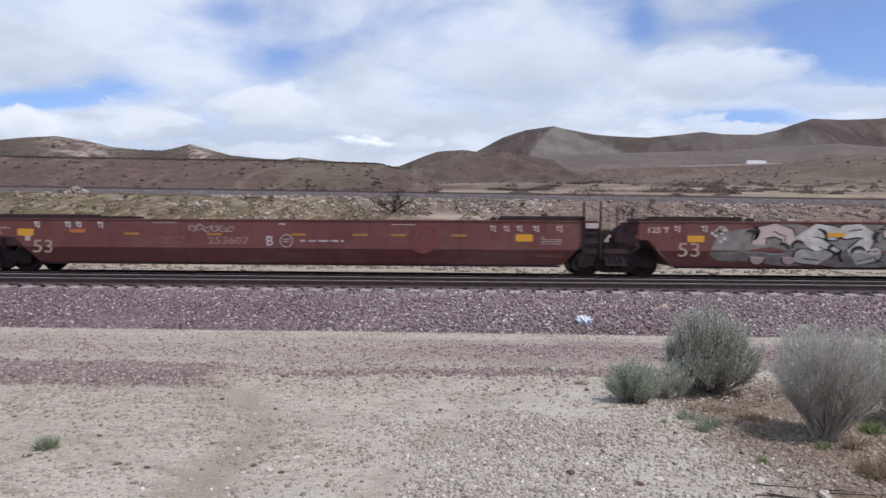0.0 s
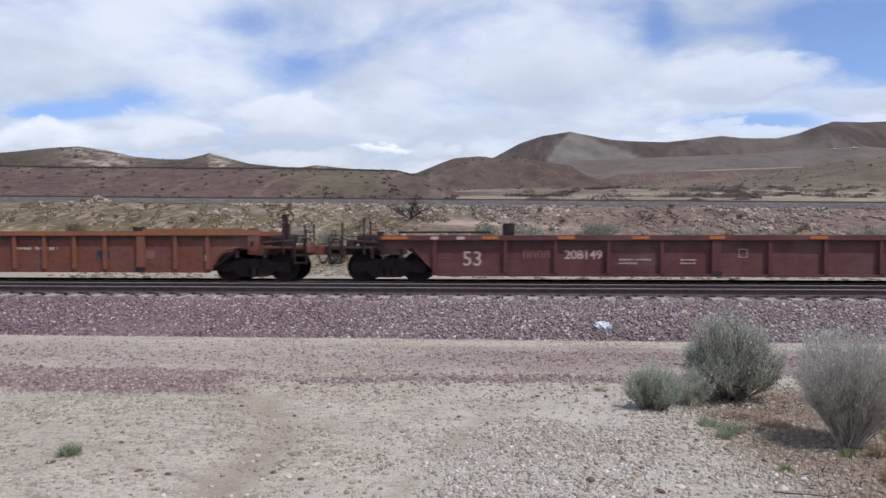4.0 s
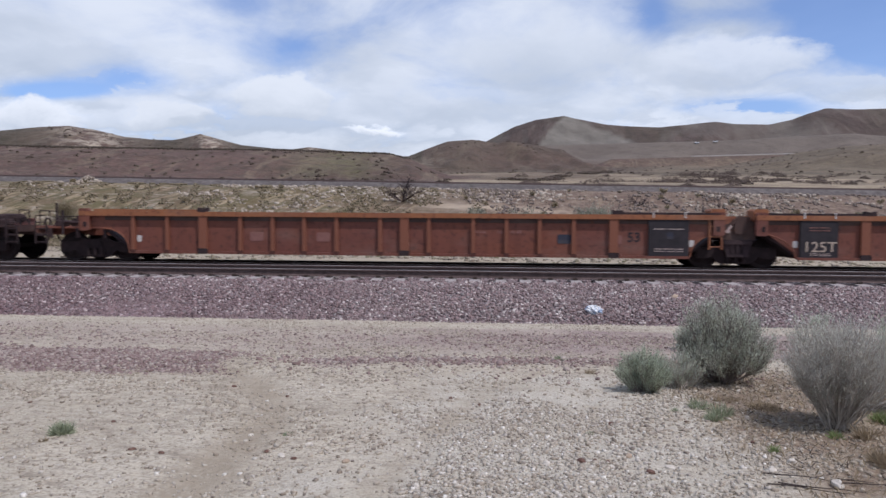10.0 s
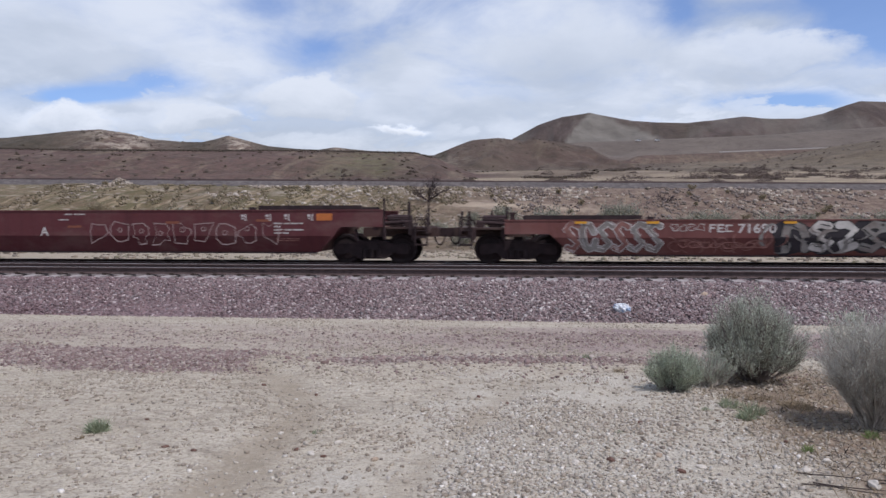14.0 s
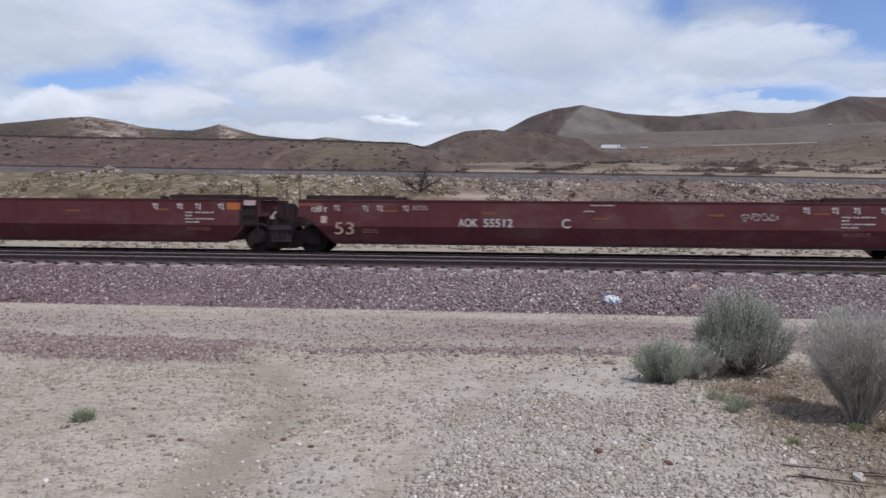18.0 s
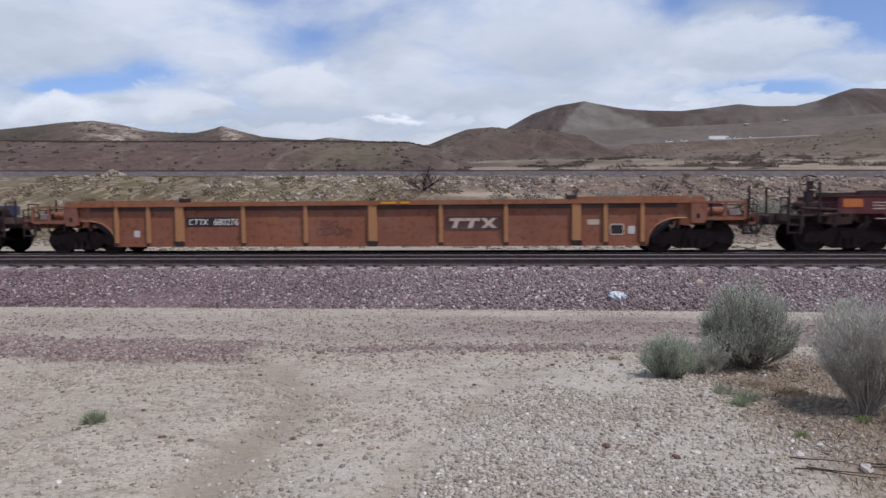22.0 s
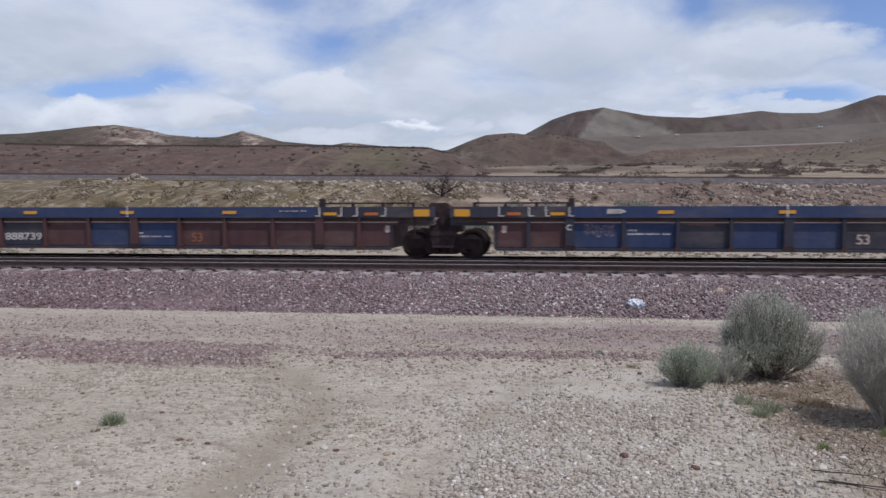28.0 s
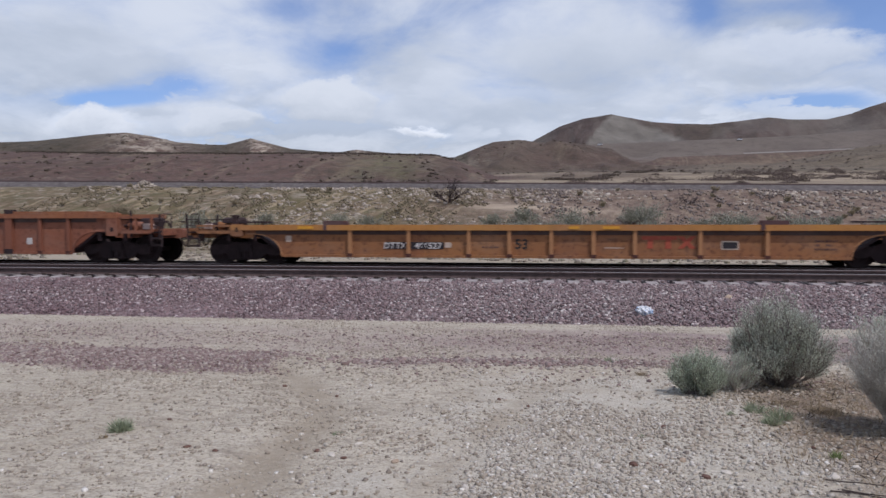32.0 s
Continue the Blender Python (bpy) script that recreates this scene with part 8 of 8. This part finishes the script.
for k, (x, y, w, h, n, mt) in enumerate([(-3.49, 5.5, 0.24, 0.17, 300, 's'), (-3.5, 5.27, 0.12, 0.05, 60, 'd'), (2.92, 6.11, 0.16, 0.1, 160, 'g'), (2.06, 6.58, 0.22, 0.13, 200, 's'), (2.23, 5.63, 0.1, 0.1, 70, 'g'), (3.65, 6.73, 0.35, 0.16, 300, 'g'), (0.94, 9.37, 0.25, 0.1, 150, 's'), (1.79, 6.9, 0.12, 0.06, 70, 's'), (-1.67, 5.71, 0.15, 0.05, 80, 's'), (0.86, 6.03, 0.1, 0.05, 50, 's'), (3.15, 6.08, 0.2, 0.2, 160, 'd'), (2.72, 7.15, 0.6, 0.10, 420, 'd'), (2.45, 7.45, 0.55, 0.07, 260, 'd'), (2.95, 5.35, 0.4, 0.22, 380, 'd'), (3.3, 5.6, 0.4, 0.24, 360, 'd'), (2.05, 7.05, 0.3, 0.14, 160, 's'), (2.18, 6.75, 0.26, 0.2, 170, 's'), (1.25, 8.75, 0.3, 0.07, 120, 'd'), (2.2, 7.6, 0.5, 0.06, 200, 'd')]):
    make_tuft("weed_tuft", x, y, w, h, n, {"g": FRESH, "s": WEED, "d": STRAW}[mt], {"g": "small fresh green weed on bare ground", "s": "small grey-green weed on gravel", "d": "dry straw-coloured weed on gravel"}[mt], 300 + k)


def make_dry_grass():
    g = np.random.default_rng(77)
    n = 26000
    x, y = g.uniform(1.2, 8.0, n), g.uniform(3.6, 9.8, n)
    m = ground_masks(x, y)[2]
    keep = (g.random(n) < m * 0.75) & (value_noise(x, y, 0.5, 93) > -0.35)
    x, y = x[keep], y[keep]
    p = np.stack([x, y, near_ground(x, y) - 0.004], -1)
    up = np.stack([g.normal(0, 0.5, len(x)), g.normal(0, 0.5, len(x)), np.full(len(x), 0.7)], -1)
    ob = new("dry_grass", leaf_mesh("dry_grass", p, up, 0.075, 0.004, STRAW, g))
    tagged(ob, "matted dry brown grass below the shrubs", "grass", kind="stuff")


make_dry_grass()


def make_brush_litter():
    g = np.random.default_rng(79)
    n = 5200
    x, y = g.uniform(1.2, 6.5, n), g.uniform(3.8, 9.2, n)
    keep = (g.random(n) < ground_masks(x, y)[2]) & (value_noise(x, y, 0.6, 98) > -0.1)
    x, y = x[keep], y[keep]
    p = np.stack([x, y, near_ground(x, y) + 0.004], -1)
    way = np.stack([g.normal(0, 1, len(x)), g.normal(0, 1, len(x)), np.full(len(x), 0.12)], -1)
    ob = new("twig_litter", leaf_mesh("twig_litter", p, way, 0.10, 0.0032, DEAD, g))
    tagged(ob, "dark dead twigs fallen below the shrubs", "twigs", kind="stuff")


make_brush_litter()


def make_sticks():
    r = random.Random(12)
    for k in range(5):
        x, y = 2.35 + r.uniform(-0.25, 0.5), 4.75 + r.uniform(-0.2, 0.35)
        z = float(near_ground(np.array([x]), np.array([y]))[0]) + 0.012
        a, L = r.uniform(-0.5, 0.5), r.uniform(0.25, 0.55)
        pts = [(Vector((L * (t - 0.5), 0.03 * math.sin(5 * t + k), 0.01 * math.sin(3 * t))), 0.0055 * (1 - 0.6 * t)) for t in (0, 0.25, 0.5, 0.75, 1.0)]
        ob = new("dead_stick", twig_mesh("dead_stick", [pts], DEAD, 5))
        ob.matrix_basis = pose(x, y, z, 0, 0, math.degrees(a))
        tagged(ob, "dark dead stick lying on gravel", "stick", group="dead sticks")


make_sticks()

# ---- the bank behind the train ----
BANK_GREEN = leaf_material("bank_shrub_leaf", (0.19, 0.195, 0.145), (0.33, 0.33, 0.265))
BANK_TAWNY = leaf_material("tawny_brush", (0.21, 0.175, 0.115), (0.36, 0.30, 0.20))


def clump_shrub(name, width, height, leaves, mat, twig, seed, leaf=0.16):
    """A shrub seen from afar: short stems and a few hundred leaf sprays with an uneven outline."""
    r = random.Random(seed)
    g = np.random.default_rng(seed)
    paths, tips = [], []
    for _ in range(14):
        az, s = r.uniform(0, 6.28), math.sqrt(r.random())
        top = Vector((math.cos(az) * s * width / 2, math.sin(az) * s * width / 2, height * r.uniform(0.55, 1.0)))
        paths.append([(Vector((0, 0, -0.1)), 0.03), (top * 0.5 + Vector((0, 0, 0.05)), 0.02), (top, 0.006)])
        tips.append(top)
    pts, nrm = [], []
    for _ in range(leaves):
        t = r.choice(tips)
        p = t * r.uniform(0.35, 1.0) + Vector((r.gauss(0, 0.12), r.gauss(0, 0.12), r.gauss(0, 0.10))) * width * 0.6
        pts.append((p.x, p.y, max(p.z, 0.02))), nrm.append((p.x, p.y, 0.8))
    return twig_mesh("branches", paths, twig), leaf_mesh("foliage", pts, nrm, leaf, leaf * 0.28, mat, g)


def plant_bank():
    r = random.Random(5)
    kinds = [clump_shrub("shrub", 1.8 + 0.4 * k, 0.95 + 0.12 * k, 1500, BANK_GREEN, TWIG, 40 + k, 0.10) for k in range(3)]
    tawny = [clump_shrub("shrub", 1.2, 0.8, 500, BANK_TAWNY, TWIG, 50 + k) for k in range(2)]
    for k in range(70):
        x, y = -26 + k * 0.86 + r.uniform(-0.8, 0.8), r.uniform(46.5, 53.5)
        if r.random() < 0.3 and x < -4:
            continue
        s = r.uniform(0.6, 1.35)
        root = new("shrub")
        z = float(land(np.array([x]), np.array([y]))[0])
        root.matrix_basis = pose(x, y, z, 0, 0, r.uniform(0, 360)) @ Matrix.Scale(s, 4)
        a, b = r.choice(kinds)
        part("stem", a, None, root), part("foliage", b, None, root)
        tagged(root, "dull green shrub at the foot of the rocky bank", "bush", group="bank shrubs")
    for k in range(50):
        x, y = r.uniform(-42, 40), r.uniform(50, 67)
        s = r.uniform(0.25, 0.6)
        root = new("shrub")
        root.matrix_basis = pose(x, y, float(land(np.array([x]), np.array([y]))[0]), 0, 0, r.uniform(0, 360)) @ Matrix.Scale(s, 4)
        a, b = r.choice(tawny)
        part("stem", a, None, root), part("foliage", b, None, root)
        tagged(root, "low tawny brush on the rocky bank", "bush", group="bank brush")

    root = new("shrub")
    root.matrix_basis = pose(-33.7, 54.0, float(land(np.array([-33.7]), np.array([54.0]))[0]))
    a, b = clump_shrub("shrub", 2.3, 1.5, 5000, BANK_TAWNY, TWIG, 58, 0.09)
    part("stem", a, None, root), part("foliage", b, None, root)
    tagged(root, "round olive-tan shrub standing on the rocky bank", "bush", group="bank brush")


plant_bank()


def bare_tree(x, y, h, seed, forks=3, thick=0.065):
    r = random.Random(seed)
    paths = []

    def limb(p, d, ln, rad, depth):
        pts = [(p, rad)]
        for i in range(3):
            d = (d + Vector((r.gauss(0, 0.16), r.gauss(0, 0.16), r.gauss(0.03, 0.1)))).normalized()
            p = p + d * ln / 3
            pts.append((p, rad * (1 - 0.2 * (i + 1))))
        paths.append(pts)
        if depth:
            for _ in range(4):
                k = r.randint(1, 3)
                limb(pts[k][0], (d + Vector((r.gauss(0, 0.6), r.gauss(0, 0.6), r.gauss(0.1, 0.3)))).normalized(), ln * r.uniform(0.5, 0.75), rad * 0.5, depth - 1)
    for k in range(9):
        a = r.uniform(0, 6.28)
        limb(Vector((0, 0, -0.1)), Vector((math.cos(a) * 0.95, math.sin(a) * 0.95, 0.55)).normalized(), h * r.uniform(0.40, 0.56), thick, forks)
    root = new("bare_tree")
    root.matrix_basis = pose(x, y, float(land(np.array([x]), np.array([y]))[0]))
    tagged(root, "small dark leafless tree on the bank below the upper railway", "tree")
    part("trunk", twig_mesh("trunk", paths[:1], TREE_BARK, 5), None, root)
    part("crown", twig_mesh("crown", paths[1:], TREE_BARK, 3), None, root, "bare dark twigs")


bare_tree(-7.5, 59.5, 3.0, 3, 3, 0.05)
bare_tree(12.2, 59.5, 1.5, 4, 2, 0.035)

BANK_ROCK = stones("bank_rock", [(0.19, 0.155, 0.12), (0.41, 0.355, 0.295), (0.29, 0.24, 0.19), (0.54, 0.485, 0.42)])


def on_bank(g, n):
    x, y = g.uniform(-46, 40, n), g.uniform(50, 68, n)
    keep = value_noise(x * 0.6 + y * 0.5, y, 4, 94, 4) > 0.10 - 0.14 * ((x > -20) & (x < -2)) + 0.06 * (x > 0)
    x, y = x[keep], y[keep]
    return np.stack([x, y, land(x, y)], -1)


scatter("bank_rocks", 11000, on_bank, sizes(0.04, 0.26, 3.0), BANK_ROCK, "white broken rock on the bank", "rocks", 0.6, 15)



def heap(g, n):
    a, r = g.uniform(0, 6.28, n), np.sqrt(g.random(n))
    x, y = -40.2 + 1.6 * r * np.cos(a), 68.3 + 0.9 * r * np.sin(a)
    return np.stack([x, y, bench_z(x) - 0.70 + 0.9 * (1 - r) * g.random(n)], -1)


scatter("rock_heap", 520, heap, sizes(0.06, 0.22, 1.8), BANK_ROCK, "heap of pale broken rock beside the upper railway", "rocks", 0.7, 18)


TRACKSIDE = stones("trackside_rubble", [(0.10, 0.08, 0.06), (0.26, 0.21, 0.16), (0.16, 0.15, 0.09), (0.36, 0.31, 0.25), (0.07, 0.06, 0.045)])


def beside_far_track(g, n):
    x, y = g.uniform(-46, 42, n), 26.2 + 20 * g.random(n) ** 1.9
    keep = value_noise(x, y, 3, 99, 4) > -0.15
    x, y = x[keep], y[keep]
    return np.stack([x, y, land(x, y)], -1)


scatter("trackside_rubble", 15000, beside_far_track, sizes(0.03, 0.17, 2.6), TRACKSIDE, "rubble and dry weeds on the flat behind the train", "rocks", 0.7, 21)

BANK_BRUSH = stones("bank_brush", [(0.125, 0.108, 0.066), (0.17, 0.140, 0.085), (0.21, 0.17, 0.11), (0.135, 0.105, 0.075)])
GREY_BRUSH = stones("grey_bank_brush", [(0.14, 0.108, 0.100), (0.185, 0.150, 0.136), (0.23, 0.19, 0.17), (0.16, 0.135, 0.108)])


def brush_on_bank(x0, x1, cut):
    def place(g, n):
        x, y = g.uniform(x0, x1, n), g.uniform(45, 68, n)
        keep = (value_noise(x + 0.35 * y, y * 0.3, 0.8, 101, 3) + 0.4 * value_noise(x, y, 5, 106, 3) > cut) & (g.random(n) < smooth(np.abs(x - (x1 if x1 < 20 else x0)), 0, 7))
        x, y = x[keep], y[keep]
        return np.stack([x, y, land(x, y) + 0.05], -1)
    return place


scatter("bank_brush", 26000, brush_on_bank(-46, 2, 0.10), lambda g, n: 0.03 + 0.10 * g.random(n) ** 2.5, BANK_BRUSH, "low dry olive brush over the rocky bank", "brush", 0.8, 22)
scatter("grey_brush", 15000, brush_on_bank(-6, 42, 0.14), lambda g, n: 0.04 + 0.12 * g.random(n) ** 2.2, GREY_BRUSH, "grey-purple twiggy brush over the bank", "brush", 0.9, 26)

# ---- upper railway ----


def make_upper_line():
    grey = ballast_material("grey_ballast")
    xs = np.linspace(-150, 150, 240)
    prof_y = np.array([67.9, 68.4, 69.4, 69.6, 72.6, 73.0, 75.5])
    prof_z = np.array([-0.85, -0.55, -0.06, 0.0, 0.0, -0.1, -1.2])
    x, i = np.meshgrid(xs, np.arange(len(prof_y)))
    y = prof_y[i]
    z = bench_z(x) + prof_z[i] + 0.05 * value_noise(x, y, 3, 95)
    idx = np.arange(x.size).reshape(x.shape)
    f = np.stack([idx[:-1, :-1], idx[:-1, 1:], idx[1:, 1:], idx[1:, :-1]], -1).reshape(-1, 4)
    ob = new("upper_ballast", raw_mesh("upper_ballast", np.stack([x, y, z], -1).reshape(-1, 3), f, GREY_BED))
    tagged(ob, "grey stone bed of a railway along the bank", "ballast", kind="structure")
    for y in (70.35, 71.85):
        s = Build()
        a, b = bench_z(-150), bench_z(150)
        s.add([(-150, y - 0.07, a), (-150, y + 0.07, a), (-150, y + 0.04, a + 0.19), (-150, y - 0.04, a + 0.19), (150, y - 0.07, b), (150, y + 0.07, b), (150, y + 0.04, b + 0.19), (150, y - 0.04, b + 0.19)],
              [(0, 1, 2, 3), (4, 7, 6, 5), (0, 4, 5, 1), (1, 5, 6, 2), (2, 6, 7, 3), (3, 7, 4, 0)])
        ob = new("upper_rail", s.mesh("upper_rail", MAT_RAIL_SIDE))
        tagged(ob, "dark rusty rail of the upper railway", "rail", group="upper rails", kind="structure")


GREY_BED = plain("grey_track_stone", (0.105, 0.092, 0.088), 0.45, 2.2, 0.95, 0.0, (0.072, 0.060, 0.055))
make_upper_line()

# ---- far brush, highway and its traffic ----
BRUSH = stones("far_brush", [(0.064, 0.046, 0.037), (0.078, 0.057, 0.046), (0.066, 0.056, 0.036), (0.088, 0.066, 0.053)])


def far_brush(g, n):
    # each shrub is a low heap of six to ten small clumps
    m = n // 8
    y = 110 + 330 * g.random(m) ** 1.1
    x = y * g.uniform(-0.82, 0.68, m)
    keep = (value_noise(x, y, 30, 96, 4) > -0.15) & ~((x > -0.06 * y) & (y < 240))
    x, y = x[keep], y[keep]
    wide = 0.22 + 0.62 * g.random(len(x)) ** 2
    k = g.integers(0, len(x), n)
    a, r = g.uniform(0, 6.28, n), np.sqrt(g.random(n))
    px, py = x[k] + wide[k] * 1.25 * r * np.cos(a), y[k] + wide[k] * r * np.sin(a)
    return np.stack([px, py, land(px, py) + 0.75 * wide[k] * (1 - r * r) * g.random(n)], -1)


scatter("hill_brush", 15000, far_brush, lambda g, n: 0.10 + 0.26 * g.random(n) ** 2.5, BRUSH, "dark brush dotted over the hillsides", "brush", 0.8, 16)


def crest_brush(g, n):
    # a broken dark line of scrub along the brow of the front ridge
    a = g.uniform(-0.80, -0.12, n)
    y = 205 + g.normal(0, 1.6, n)
    x = a * y
    keep = value_noise(x, y * 0, 14, 105, 3) > -0.45
    x, y = x[keep], y[keep]
    return np.stack([x, y, land(x, y) + 0.25 * g.random(len(x))], -1)


scatter("crest_brush", 3200, crest_brush, lambda g, n: 0.12 + 0.24 * g.random(n) ** 2, stones("crest_scrub", [(0.045, 0.034, 0.026), (0.06, 0.046, 0.034), (0.05, 0.044, 0.028)]), "dark scrub along the brow of the ridge", "brush", 0.8, 25)


def wash_brush(g, n):
    # thickets: many small twig clumps heaped about each root
    m = 130
    cy = 100 + 170 * g.random(m)
    ca = np.where(g.random(m) < 0.6, g.normal(0.33, 0.07, m), g.uniform(0.02, 0.62, m))
    k = g.integers(0, m, n)
    a, r = g.uniform(0, 6.28, n), np.sqrt(g.random(n))
    wide, tall = (0.8 + 2.6 * g.random(m) ** 2)[k], (0.35 + 1.3 * g.random(m) ** 2)[k]
    x, y = cy[k] * ca[k] + 1.6 * wide * r * np.cos(a), cy[k] + wide * r * np.sin(a)
    return np.stack([x, y, land(x, y) + tall * (1 - r * r) * g.random(n)], -1)


scatter("wash_brush", 36000, wash_brush, lambda g, n: 0.04 + 0.10 * g.random(n) ** 2.2, stones("purple_brush", [(0.112, 0.082, 0.074), (0.155, 0.120, 0.104), (0.13, 0.103, 0.080)]), "purple-brown thicket along the wash", "brush", 0.8, 17)


def brush_row(g, n):
    t = g.random(n)
    x, y = 3 + 45 * t + g.normal(0, 1.2, n), 142 + 150 * t + g.normal(0, 2.0, n)
    keep = value_noise(x, y, 9, 103, 3) > -0.25
    x, y = x[keep], y[keep]
    return np.stack([x, y, land(x, y) + 0.5 * g.random(len(x))], -1)


scatter("brush_row", 3000, brush_row, lambda g, n: 0.08 + 0.22 * g.random(n) ** 2, BRUSH, "dark brush in a row at the foot of the hill", "brush", 0.8, 23)


def make_highway():
    s = Build()
    xs = [78 + 10 * i for i in range(15)]
    n = len(xs)
    p = []
    for x in xs:
        z = highway_z(x)
        p += [(x, HIGHWAY_Y - 6, z - 1.5), (x, HIGHWAY_Y - 5, z), (x, HIGHWAY_Y + 9, z), (x, HIGHWAY_Y + 9.5, z - 1.5)]
    f = [(4 * i + k, 4 * i + 4 + k, 4 * i + 5 + k, 4 * i + 1 + k) for i in range(n - 1) for k in range(3)]
    s.add(p, f)
    road = new("highway", s.mesh("highway", plain("pale_road_shoulder", (0.16, 0.14, 0.125), 0.2, 0.1, 0.9)))
    tagged(road, "highway on a low embankment before the mesa", "road", kind="structure")
    b = Build()
    q = []
    for x in xs[5:]:
        z = highway_z(x)
        q += [(x, HIGHWAY_Y - 4.6, z), (x, HIGHWAY_Y - 4.6, z + 0.5), (x, HIGHWAY_Y - 4.3, z + 0.5), (x, HIGHWAY_Y - 4.3, z)]
    m = len(xs[5:])
    b.add(q, [(4 * i + k, 4 * i + 4 + k, 4 * i + 5 + k, 4 * i + 1 + k) for i in range(m - 1) for k in range(3)])
    part("road_barrier", b, plain("pale_concrete_barrier", (0.44, 0.41, 0.39), 0.1, 0.2, 0.9), road, "pale concrete barrier")


make_highway()
TRUCK_WHITE = plain("white_trailer_paint", (0.80, 0.80, 0.80), 0.05, 1.0, 0.5)
TYRE = plain("black_tyre", (0.02, 0.02, 0.02), 0.2, 5, 0.9)
CAR_PAINT = plain("pale_car_paint", (0.62, 0.63, 0.65), 0.08, 1.0, 0.35)
GLASS = plain("dark_window_glass", (0.03, 0.035, 0.04), 0.1, 1.0, 0.1)


def make_lorry(way):
    root = new("lorry")
    root.scale = (0.72, 0.72, 0.72)
    tagged(root, "white articulated lorry on the highway", "truck", group="highway traffic")
    part("trailer", Build().box(-8.0, 6.0, -1.3, 1.3, 1.1, 4.1, 0.15), TRUCK_WHITE, root, "long white box trailer")
    cab = Build().prism([(6.6, 0.6), (10.2, 0.6), (10.3, 1.7), (9.3, 2.0), (8.8, 3.4), (8.0, 3.9), (6.6, 3.9)], -1.2, 1.2)
    part("cab", cab, TRUCK_WHITE, root)
    part("windscreen", Build().prism([(9.32, 2.05), (9.34, 2.05), (8.86, 3.35), (8.84, 3.35)], -1.1, 1.1), GLASS, root)
    w = Build().lathe([(0.001, -0.15), (0.5, -0.15), (0.5, 0.15), (0.001, 0.15)], 12).mesh("wheel", TYRE)
    for x in (-7.0, -5.8, 7.0, 9.4):
        for y in (-1.1, 1.1):
            part("wheel", w, None, root, "", pose(x, y, 0.5))
    return root


def make_car(way):
    root = new("car")
    tagged(root, "pale car on the highway", "car", group="highway traffic")
    part("body", Build().prism([(-2.2, 0.4), (2.2, 0.4), (2.3, 0.9), (1.2, 1.1), (0.6, 1.75), (-1.6, 1.75), (-2.2, 1.1)], -0.9, 0.9), CAR_PAINT, root)
    part("window", Build().prism([(1.0, 1.15), (0.55, 1.65), (-1.5, 1.65), (-1.9, 1.15)], -0.92, 0.92), GLASS, root)
    w = Build().lathe([(0.001, -0.1), (0.33, -0.1), (0.33, 0.1), (0.001, 0.1)], 12).mesh("wheel", TYRE)
    for x in (-1.4, 1.4):
        for y in (-0.85, 0.85):
            part("wheel", w, None, root, "", pose(x, y, 0.33))
    return root


ROAD_TRAFFIC = []
# kind, time at which it stands at azimuth tangent a, speed in m/s, road
for kind, t0, a, v, road in [('lorry', 0, 0.3781, 16.5, 'low'), ('lorry', 0, 0.5407, 16.5, 'low'), ('lorry', 19, 0.1744, 16.5, 'low'), ('car', 23, 0.2502, 16.5, 'low'), ('car', 23, 0.2704, 16.5, 'low'), ('car', 23, 0.3296, 17.0, 'low'), ('car', 23, 0.3428, 17.5, 'low'), ('car', 23, 0.3611, 16.5, 'low'), ('car', 2, 0.5392, -20, 'up'), ('car', 19, 0.4013, -19.5, 'up'), ('car', 19, 0.4521, -19.5, 'up'), ('car', 28, 0.382, -19.5, 'up'), ('car', 11, 0.253, -20, 'up')]:
    ob = make_lorry(1) if kind == "lorry" else make_car(1)
    rows = []
    for t in range(0, 33, 4):
        y = HIGHWAY_Y if road == "low" else UPPER_ROAD_Y
        x = a * y + v * (t - t0)
        z = highway_z(x) if road == "low" else float(land(np.array([x]), np.array([y]))[0]) + 0.3
        rows.append((t, pose(x, y, z, 0, 0, 0 if v > 0 else 180)))
    ROAD_TRAFFIC.append((ob, rows))


def motions():
    """The train rolls past, its wheels turn, and lorries pass on the far highway."""
    for car, mid in CARS:
        walk(car, [(t, pose(mid + travel(t), FAR_TRACK_Y, 0)) for t in range(0, 33)])
    times = [i / 15 for i in range(0, 481)]
    turns = [math.degrees(travel(t) / WHEEL_R) for t in times]
    for k, (wheel, d) in enumerate(WHEELSETS):
        walk(wheel, [(t, pose(d, 0, WHEEL_R) @ Matrix.Rotation(radians(a + 37 * k), 4, "Y")) for t, a in zip(times, turns)])
    for ob, rows in ROAD_TRAFFIC:
        walk(ob, rows)


motions()
